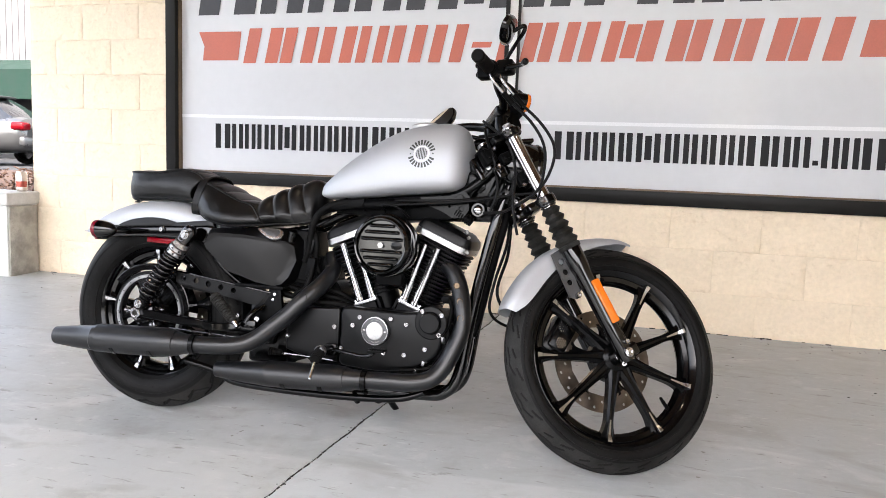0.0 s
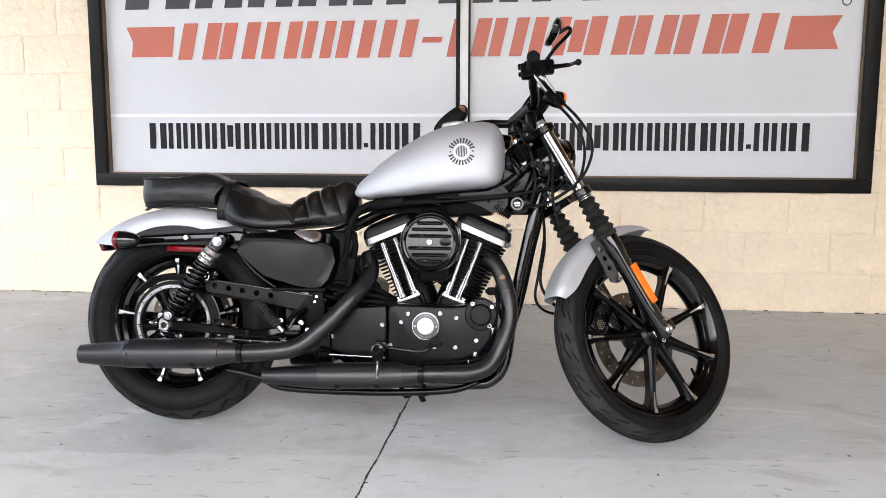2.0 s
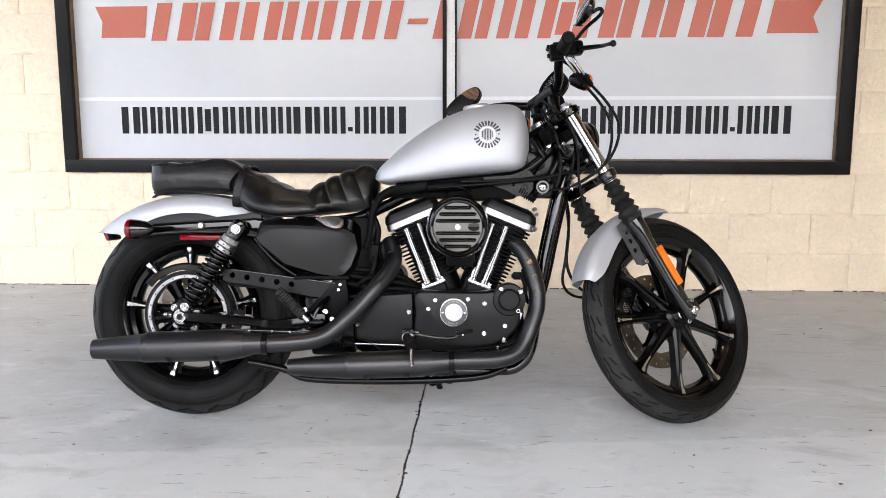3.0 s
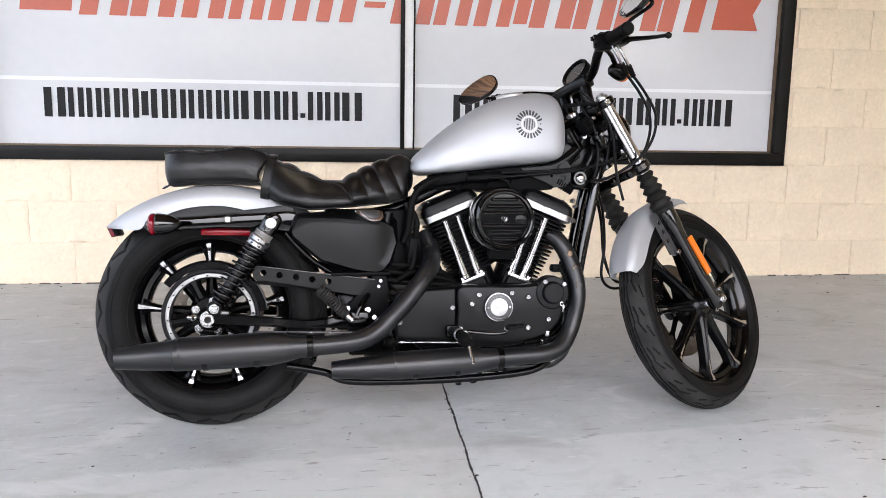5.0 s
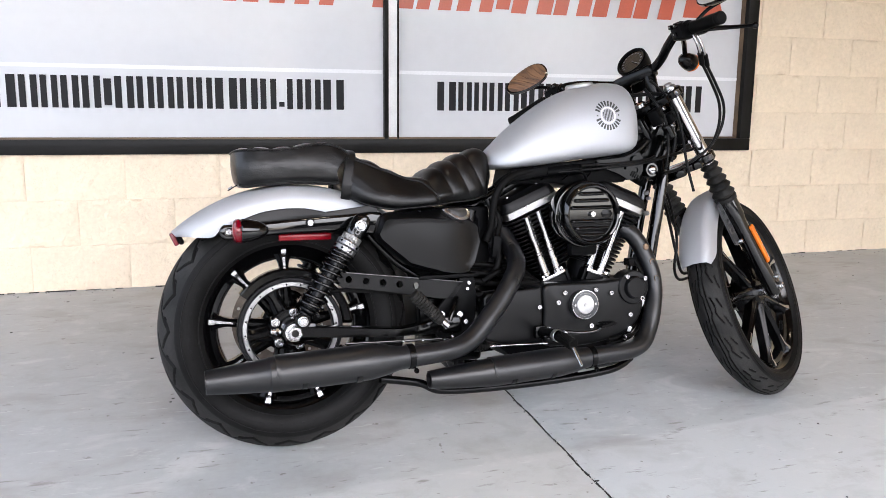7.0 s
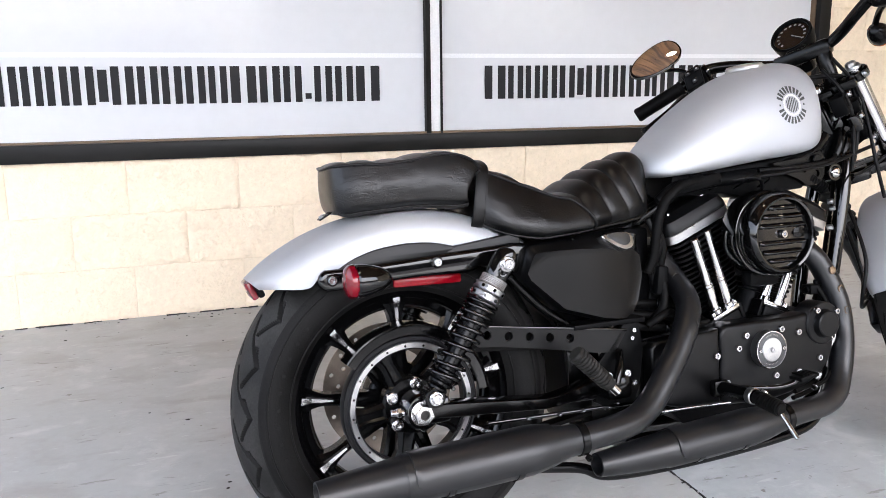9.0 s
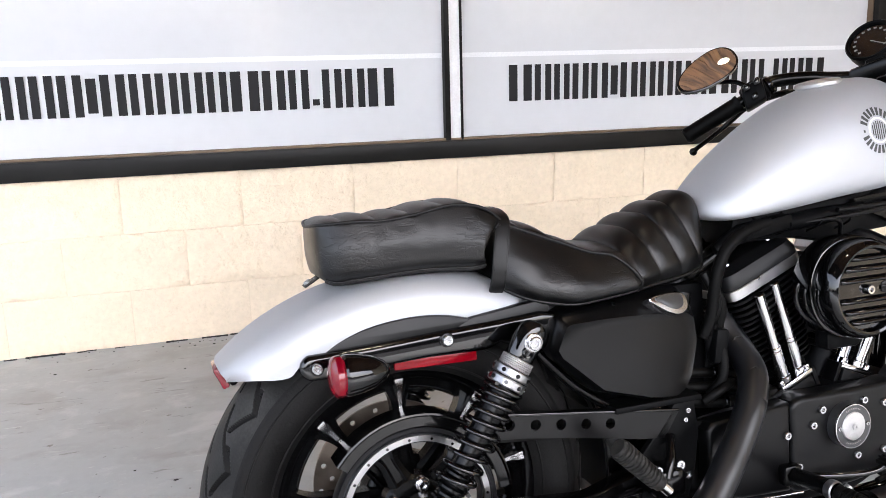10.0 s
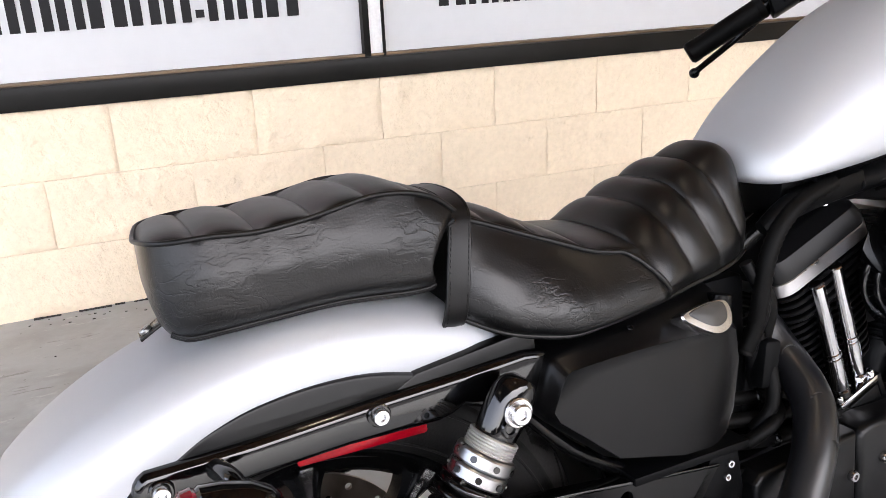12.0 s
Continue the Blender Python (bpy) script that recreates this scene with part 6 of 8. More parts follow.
def build_exhaust():
    rear = [(0.590, -0.020, 0.515), (0.602, -0.045, 0.475), (0.603, -0.072, 0.452), (0.598, -0.098, 0.434), (0.588, -0.118, 0.416), (0.573, -0.133, 0.398), (0.557, -0.145, 0.379), (0.541, -0.153, 0.360), (0.524, -0.160, 0.340), (0.504, -0.168, 0.320),
            (0.483, -0.177, 0.300), (0.462, -0.184, 0.280), (0.440, -0.191, 0.262), (0.412, -0.200, 0.247), (0.375, -0.211, 0.238), (0.310, -0.221, 0.233), (0.250, -0.225, 0.231)]
    bm = bmesh.new()
    tube(bm, rear, 0.0250, 24, 4)
    pipe = part("exhaust_pipe", bm, EXHAUST, bike, "matte black rear exhaust pipe with a drilled heat shield")
    for t in ((0.596, -0.0745, 0.474), (0.5845, -0.1275, 0.432), (0.5665, -0.1615, 0.390)):
        bm = bmesh.new()
        lathe(bm, [(0, -0.0016), (0.0090, -0.0014), (0.0102, 0.0008), (0.0112, -0.0012)], 16, t, (-0.25, -1, 0.1))
        part("shield_hole", bm, CRACK, pipe)
    front = [(0.955, -0.040, 0.510), (0.982, -0.056, 0.485), (1.005, -0.070, 0.440), (1.020, -0.086, 0.385), (1.022, -0.096, 0.330), (1.006, -0.112, 0.275), (0.985, -0.124, 0.228), (0.955, -0.140, 0.194), (0.905, -0.156, 0.180), (0.84, -0.166, 0.178), (0.765, -0.174, 0.176)]
    bm = bmesh.new()
    tube(bm, front, 0.0245, 24, 6)
    fpipe = part("exhaust_pipe", bm, EXHAUST, bike, "matte black front exhaust pipe sweeping under the engine")
    for t in ((1.000, -0.0945, 0.455), (1.014, -0.1040, 0.413), (1.0215, -0.1140, 0.366)):
        bm = bmesh.new()
        lathe(bm, [(0, -0.0014), (0.0072, -0.0012), (0.0084, 0.0007), (0.0094, -0.001)], 16, t, (0.05, -1, 0.1))
        part("shield_hole", bm, BRONZE, fpipe)
    for label, pts, rs in (
        ("matte black upper muffler with a slash-tapered tip", [(0.262, -0.225, 0.232), (0.235, -0.225, 0.231), (0.200, -0.2255, 0.229), (0.160, -0.226, 0.227), (0.05, -0.227, 0.223), (-0.072, -0.228, 0.220), (-0.076, -0.228, 0.220), (-0.14, -0.229, 0.218), (-0.213, -0.230, 0.216)],
         (0.0275, 0.0285, 0.036, 0.0415, 0.0415, 0.0405, 0.0385, 0.034, 0.0268)),
        ("matte black lower muffler under the engine", [(0.775, -0.174, 0.176), (0.755, -0.175, 0.175), (0.715, -0.177, 0.172), (0.675, -0.178, 0.170), (0.56, -0.182, 0.166), (0.470, -0.186, 0.164), (0.466, -0.186, 0.164), (0.40, -0.188, 0.163), (0.318, -0.190, 0.162)],
         (0.0265, 0.0275, 0.033, 0.0365, 0.0365, 0.0355, 0.0340, 0.0300, 0.0222)),
    ):
        bm = bmesh.new()
        tube(bm, pts, list(rs), 32, 1, cap=False)
        e, d = Vector(pts[-1]), (Vector(pts[-1]) - Vector(pts[-2])).normalized()
        lathe(bm, [(rs[-1], 0), (rs[-1] - 0.003, 0.0005), (rs[-1] - 0.004, -0.01), (rs[-1] - 0.006, -0.07), (0, -0.07)], 32, e, d)
        muf = part("muffler", bm, EXHAUST, bike, label, angle=25)
        x0, x1 = pts[5][0] + 0.012, pts[2][0] + 0.004
        bm = bmesh.new()
        rings = []
        for i in range(25):
            t = i / 24
            x = x0 + (x1 - x0) * t
            f = lambda k: lerp_at([p[0] for p in pts[::-1]], [p[k] for p in pts[::-1]], x)
            r = lerp_at([p[0] for p in pts[::-1]], list(rs)[::-1], x)
            low = radians(-28 + 34 * max(0.0, 1 - t / 0.10) ** 2)
            arc = [low + (radians(150) - low) * k / 20 for k in range(21)]
            ring = [V(x, f(1) - (r + 0.0030) * math.cos(q), f(2) + (r + 0.0030) * math.sin(q)) for q in arc]
            ring += [V(x, f(1) - (r + 0.0004) * math.cos(q), f(2) + (r + 0.0004) * math.sin(q)) for q in arc[::-1]]
            rings.append(ring)
        loft(bm, rings)
        part("heat_shield", bm, EXHAUST, muf)
        for u in (0.24, 0.72):
            xc = x0 + (x1 - x0) * u
            bm = bmesh.new()
            rings = []
            for x in (xc - 0.006, xc + 0.006):
                f = lambda k: lerp_at([p[0] for p in pts[::-1]], [p[k] for p in pts[::-1]], x)
                r = lerp_at([p[0] for p in pts[::-1]], list(rs)[::-1], x)
                arc = [radians(-110 + 84 * k / 16) for k in range(17)]
                rings.append([V(x, f(1) - (r + g) * math.cos(a), f(2) + (r + g) * math.sin(a)) for g, row in ((0.0016, arc), (0.0, arc[::-1])) for a in row])
            loft(bm, rings)
            part("clamp_band", bm, RIM, muf)
        bm = bmesh.new()
        q = Vector(pts[0])
        lathe(bm, [(rs[0], -0.008), (rs[0] + 0.003, -0.007), (rs[0] + 0.003, 0.007), (rs[0], 0.008)], 32, q, d)
        bolt(bm, q + V(0.01, -0.012, -rs[0] - 0.004), 0.006, (0, -1, -0.4), 0.008)
        part("clamp", bm, SATIN, muf)
    # support bar under the mufflers
    bm = bmesh.new()
    tube(bm, [(0.20, -0.17, 0.172), (0.30, -0.16, 0.150), (0.36, -0.16, 0.125), (0.5, -0.16, 0.118), (0.70, -0.15, 0.118), (0.86, -0.14, 0.128), (0.93, -0.12, 0.150)], 0.010, 12)
    part("muffler_support", bm, SATIN, bike, "black support bar below the mufflers")


def build_frame():
    head_lo, head_hi = V(1.137, 0, 0.699), V(1.050, 0, 0.845)
    bm = bmesh.new()
    cyl(bm, head_lo, head_hi, 0.031, n=28)
    part("steering_head", bm, GLOSS, bike, "gloss black steering head")
    for y in (-0.045, 0.045):
        bm = bmesh.new()
        tube(bm, [(1.115, y * 0.5, 0.745), (1.092, y * 0.9, 0.65), (1.070, y, 0.55), (1.046, y, 0.43), (1.028, y, 0.32), (1.010, y, 0.20), (0.975, y, 0.145), (0.90, y, 0.130), (0.60, y, 0.130), (0.45, y, 0.150), (0.40, y, 0.25)], 0.0165, 16, 5)
        part("down_tube", bm, GLOSS, bike, "gloss black frame down tube")
        bm = bmesh.new()
        tube(bm, [(1.08, y * 0.6, 0.80), (0.98, y, 0.715), (0.80, y * 0.8, 0.672), (0.66, y * 0.6, 0.655), (0.57, y * 0.6, 0.615), (0.48, y * 0.8, 0.580), (0.30, y * 1.2, 0.560), (0.18, y * 1.5, 0.560)], 0.0145, 14, 5)
        part("top_rail", bm, SATIN, bike, "black upper frame rail")
        bm = bmesh.new()
        tube(bm, [(0.48, y * 1.8, 0.575), (0.455, y * 1.9, 0.45), (0.44, y * 1.9, 0.33), (0.44, y * 1.6, 0.17)], 0.014, 12, 5)
        part("seat_post", bm, SATIN, bike)
    bm = bmesh.new()
    plate(bm, [(0.985, 0.735), (0.992, 0.775), (1.005, 0.782), (1.048, 0.752), (1.050, 0.735), (1.036, 0.722), (1.0, 0.722)], -0.038, -0.030, bev=0.002)
    part("tank_mount", bm, SATIN, bike, "black tank mounting bracket")
    bm = bmesh.new()
    bolt(bm, (1.030, -0.038, 0.757), 0.0085, (0, -1, 0), 0.007)
    part("mount_bolt", bm, COLLAR, bike)
    bm = bmesh.new()
    bolt(bm, (1.058, -0.040, 0.795), 0.008, (0, -1, 0), 0.012)
    part("mount_bolt", bm, COLLAR, bike)
    # ignition switch boss
    bm = bmesh.new()
    lathe_y(bm, [(0, -0.062), (0.012, -0.062), (0.014, -0.066), (0.019, -0.066), (0.021, -0.062), (0.021, -0.02), (0, -0.02)], 32, (1.040, 0, 0.672))
    ign = part("ignition_switch", bm, GLOSS, bike)
    bm = bmesh.new()
    lathe_y(bm, [(0, -0.076), (0.004, -0.0755), (0.0045, -0.074), (0.008, -0.0735), (0.0125, -0.070), (0.0145, -0.065), (0.0145, -0.060)], 32, (1.040, 0, 0.672))
    part("switch_barrel", bm, CHROME, ign, "chrome switch barrel")
    # wiring tray under the tank, coil and horn-like lumps
    bm = bmesh.new()
    tube(bm, [(0.555, -0.07, 0.635), (0.60, -0.075, 0.658), (0.68, -0.072, 0.668), (0.78, -0.07, 0.676), (0.88, -0.066, 0.684)], [0.010, 0.016, 0.015, 0.016, 0.010], 12, 6)
    box(bm, (0.655, -0.073, 0.668), (0.10, 0.03, 0.026), Matrix.Rotation(radians(-8), 3, "Y"), bev=0.004)
    plate(bm, [(0.60, 0.640), (0.61, 0.684), (0.72, 0.694), (0.86, 0.706), (0.975, 0.722), (0.99, 0.668), (0.96, 0.640), (0.86, 0.634), (0.80, 0.628), (0.74, 0.640)], -0.050, 0.062, bev=0.006)
    for x in (0.635, 0.70, 0.765, 0.83):
        tube(bm, [(x - 0.004, -0.058, 0.650), (x, -0.089, 0.668), (x + 0.004, -0.060, 0.688)], 0.0022, 6)
    part("wiring_loom", bm, BLACK_PLASTIC, bike, "black taped wiring loom under the tank")
    bm = bmesh.new()
    plate(bm, [(0.865, 0.700), (0.95, 0.708), (1.0, 0.722), (1.014, 0.706), (1.012, 0.668), (0.998, 0.648), (0.965, 0.645), (0.935, 0.662), (0.88, 0.682)], -0.062, -0.045, [(0.990, 0.672, 0.008), (0.935, 0.690, 0.005), (0.955, 0.678, 0.004)], bev=0)
    cyl(bm, (0.990, -0.046, 0.672), (0.990, -0.058, 0.672), 0.0075, n=20)
    cyl(bm, (0.985, -0.062, 0.702), (0.985, -0.07, 0.702), 0.012, n=24)
    part("coil_bracket", bm, SATIN, bike, "black slotted coil bracket")
    bm = bmesh.new()
    prof = []
    for i in range(8):
        prof += [(0.0105, 0.0072 * i), (0.0145, 0.0072 * i + 0.002), (0.0145, 0.0072 * i + 0.0048), (0.0105, 0.0068 * (i + 1))]
    lathe(bm, [(0, 0)] + prof + [(0, 0.0585)], 24, (0.972, -0.050, 0.664), (0.86, 0, -0.48))
    part("rubber_boot", bm, BLACK_PLASTIC, bike, "ribbed black rubber boot")
    bm = bmesh.new()
    tube(bm, [(1.118, 0.0, 0.70), (1.102, -0.010, 0.62), (1.082, -0.012, 0.53), (1.062, -0.010, 0.43), (1.046, -0.002, 0.36), (1.030, 0.0, 0.31)], 0.0135, 14)
    part("wiring_conduit", bm, BLACK_PLASTIC, bike, "black conduit along the front of the down tubes")
    bm = bmesh.new()
    plate(bm, [(0.985, 0.662), (0.968, 0.735), (0.985, 0.765), (1.010, 0.770), (1.022, 0.806), (1.048, 0.812), (1.086, 0.792), (1.128, 0.738), (1.134, 0.700), (1.122, 0.672), (1.035, 0.655)], -0.030, 0.026, bev=0.010)
    tube(bm, [(1.000, -0.034, 0.700), (1.030, -0.040, 0.745), (1.055, -0.038, 0.785)], 0.011, 12)
    tube(bm, [(1.060, -0.036, 0.690), (1.078, -0.040, 0.730), (1.090, -0.034, 0.765)], 0.012, 12)
    box(bm, (1.108, -0.030, 0.715), (0.034, 0.026, 0.05), Matrix.Rotation(radians(25), 3, "Y"), bev=0.006)
    box(bm, (1.020, -0.036, 0.790), (0.03, 0.024, 0.03), bev=0.006)
    box(bm, (1.045, -0.012, 0.668), (0.07, 0.05, 0.055), bev=0.012)
    part("neck_gusset", bm, SATIN, bike, "black neck casting below the steering head")
    bm = bmesh.new()
    tube(bm, [(0.745, -0.06, 0.66), (0.775, -0.09, 0.672), (0.81, -0.085, 0.665), (0.835, -0.06, 0.64)], 0.004, 8)
    tube(bm, [(1.09, -0.02, 0.72), (1.02, -0.075, 0.700), (0.92, -0.09, 0.690), (0.80, -0.09, 0.686)], 0.0045, 8)
    tube(bm, [(1.22, -0.03, 0.735), (1.10, -0.065, 0.712), (1.0, -0.085, 0.692), (0.86, -0.094, 0.678), (0.72, -0.08, 0.668)], 0.0042, 8)
    tube(bm, [(0.53, -0.07, 0.60), (0.548, -0.08, 0.55), (0.535, -0.075, 0.50), (0.55, -0.06, 0.44)], 0.008, 8)
    part("cable", bm, CABLE, bike, "black cables and wires")
    # bright spark-plug fittings at the front cylinder
    for p, r in (((1.012, -0.070, 0.606), 0.006), ((1.018, -0.070, 0.590), 0.005), ((1.014, -0.066, 0.548), 0.007)):
        bm = bmesh.new()
        hexnut(bm, p, r, 0.012, axis=(0.6, -1, 0.2), hole=0.4)
        part("plug_fitting", bm, COLLAR, bike)
    # hardware along the lower front of the engine
    bm = bmesh.new()
    tube(bm, [(0.86, -0.12, 0.206), (0.92, -0.11, 0.215), (0.965, -0.09, 0.242), (0.985, -0.06, 0.28)], 0.006, 8)
    tube(bm, [(0.85, -0.125, 0.194), (0.93, -0.112, 0.205), (0.98, -0.09, 0.235)], 0.005, 8)
    part("brake_line", bm, RUBBER, bike)
    for p, r, h in (((0.925, -0.115, 0.225), 0.009, 0.016), ((0.955, -0.105, 0.262), 0.008, 0.014), ((0.972, -0.108, 0.292), 0.007, 0.020), ((0.905, -0.128, 0.205), 0.006, 0.012)):
        bm = bmesh.new()
        hexnut(bm, p, r, h, axis=(0.25, -0.3, 1), hole=0.5)
        part("line_fitting", bm, STEEL, bike)
    for pts, r in (([(0.972, -0.108, 0.31), (0.985, -0.10, 0.345), (0.988, -0.085, 0.385), (0.975, -0.07, 0.42)], 0.006), ([(0.90, -0.132, 0.212), (0.945, -0.125, 0.222), (0.978, -0.112, 0.250), (0.995, -0.095, 0.300)], 0.0045), ([(1.000, -0.06, 0.33), (0.990, -0.075, 0.37), (0.996, -0.07, 0.42), (1.005, -0.055, 0.47)], 0.005)):
        bm = bmesh.new()
        tube(bm, pts, r, 10)
        part("oil_line", bm, RUBBER, bike)
    for pts in ([(0.525, -0.085, 0.395), (0.545, -0.095, 0.425), (0.552, -0.085, 0.470), (0.540, -0.070, 0.520)], [(0.505, -0.095, 0.388), (0.530, -0.105, 0.405), (0.555, -0.095, 0.410), (0.590, -0.060, 0.400)], [(0.545, -0.072, 0.585), (0.560, -0.078, 0.545), (0.556, -0.072, 0.500), (0.566, -0.060, 0.455)]):
        bm = bmesh.new()
        tube(bm, pts, 0.0085, 12)
        part("breather_hose", bm, RUBBER, bike, "black rubber breather hose")
    sleeve = spline([(0.66, -0.078, 0.676), (0.605, -0.084, 0.664), (0.568, -0.086, 0.640), (0.548, -0.086, 0.606), (0.540, -0.084, 0.566), (0.535, -0.080, 0.525), (0.522, -0.074, 0.490)], 9)
    bm = bmesh.new()
    tube(bm, sleeve, [0.0098 + 0.0012 * (i % 2) for i in range(len(sleeve))], 12, 1)
    part("cable_sleeve", bm, RUBBER, bike, "black braided cable sleeve")
    bm = bmesh.new()
    box(bm, (0.548, -0.082, 0.475), (0.026, 0.022, 0.060), Matrix.Rotation(radians(8), 3, "Y"), bev=0.006)
    part("connector", bm, BLACK_PLASTIC, bike, "black plug connector")
    # side stand folded out on the far side
    bm = bmesh.new()
    tube(bm, [(0.70, 0.10, 0.14), (0.72, 0.17, 0.075), (0.735, 0.235, 0.018)], [0.012, 0.011, 0.010], 12)
    box(bm, (0.738, 0.245, 0.014), (0.05, 0.04, 0.008), bev=0.003)
    part("side_stand", bm, SATIN, bike, "black side stand, folded out")
    bm = bmesh.new()
    tube(bm, [(0.70, -0.06, 0.118), (0.715, -0.075, 0.095), (0.725, -0.085, 0.098)], 0.007, 8)
    tube(bm, [(0.74, -0.03, 0.120), (0.765, -0.035, 0.092), (0.80, -0.05, 0.110)], 0.006, 8)
    part("stand_stop", bm, SATIN, bike)


def build_side_cover():
    # flat face, and the sloped border round it: x, z and how far the border lies behind the face
    face = ((0.241, 0.560), (0.290, 0.5605), (0.343, 0.559), (0.418, 0.552), (0.468, 0.547), (0.492, 0.533), (0.500, 0.492), (0.482, 0.440), (0.463, 0.418), (0.440, 0.411), (0.387, 0.421), (0.296, 0.449), (0.224, 0.511), (0.2175, 0.524), (0.233, 0.556))
    rim = ((0.232, 0.573, 0.014), (0.288, 0.577, 0.024), (0.343, 0.581, 0.034), (0.418, 0.586, 0.040), (0.476, 0.585, 0.040), (0.514, 0.560, 0.034), (0.515, 0.490, 0.040), (0.494, 0.432, 0.034), (0.469, 0.409, 0.030), (0.440, 0.403, 0.028), (0.385, 0.413, 0.026), (0.291, 0.443, 0.024), (0.218, 0.506, 0.020), (0.2105, 0.523, 0.018), (0.224, 0.566, 0.016))
    depth = lambda x: lerp_at((0.20, 0.30, 0.38, 0.44, 0.48, 0.525), (-0.142, -0.134, -0.126, -0.113, -0.098, -0.074), x)
    bm = bmesh.new()
    rings = []
    for k, back in ((-0.02, 0.060), (0.0, 0.004), (0.05, 0.0), (0.30, 0.0), (0.60, 0.0), (0.86, 0.0), (0.94, -0.0012), (1.0, -0.0008), (1.06, 0.0)):
        ring = []
        for (fx, fz), (rx, rz, d) in zip(face, rim):
            x, z = rx + (fx - rx) * k, rz + (fz - rz) * k
            ring.append(V(x, depth(x) + d * (1 - min(1.0, k)) + back, z))
        rings.append(ring)
    cx, cz = 0.365, 0.495
    for k in (0.8, 0.6, 0.4, 0.2):
        rings.append([V(cx + (x - cx) * k, depth(cx + (x - cx) * k) - 0.0015 * (1 - k), cz + (z - cz) * k) for x, z in face])
    loft(bm, rings)
    cover = part("side_cover", bm, COVER, bike, "matte black side cover with a bright badge", angle=50)
    bm = bmesh.new()
    bolt(bm, (0.330, -0.1125, 0.5765), 0.0035, (0, -0.6, 0.8), 0.002)
    part("cover_pin", bm, SATIN, cover)
    mid, across, rise, out = V(0.427, -0.1175, 0.5660), V(0.97, 0.20, -0.02), V(0, 0.42, 0.91), V(0.18, -0.90, 0.41)
    leaf = spline([(-0.043, 0.012, 0), (-0.004, 0.017, 0), (0.030, 0.014, 0), (0.038, 0.002, 0), (0.034, -0.012, 0), (0.020, -0.019, 0), (0.002, -0.018, 0), (-0.022, -0.006, 0)], 4, True)
    for name, mat, size, lift, rim, text in (("cover_badge", STEEL, 1.0, 0.0, 0.006, "bright brushed badge"), ("badge_dome", RING, 0.74, 0.003, 0.005, "darker domed badge centre")):
        bm = bmesh.new()
        rings = []
        for k, dy in ((1.0, -0.012), (1.0, rim * 0.7), (0.95, rim), (0.6, rim + 0.001), (0.2, rim + 0.0015)):
            rings.append([mid + across * (p.x * k * size) + rise * (p.y * k * size + (1 - size) * 0.012) + out * (dy + lift) for p in leaf])
        loft(bm, rings)
        part(name, bm, mat, cover, text)
    # battery tray edge and strut behind
    bm = bmesh.new()
    box(bm, (0.4225, 0.0, 0.490), (0.235, 0.12, 0.190), bev=0.01)
    box(bm, (0.40, -0.10, 0.408), (0.16, 0.05, 0.01), bev=0.002)
    part("battery_tray", bm, BLACK_PLASTIC, bike)
    bm = bmesh.new()
    tube(bm, [(0.20, -0.09, 0.52), (0.26, -0.095, 0.455), (0.33, -0.09, 0.405)], 0.008, 8, 4)
    part("stay", bm, SATIN, bike)


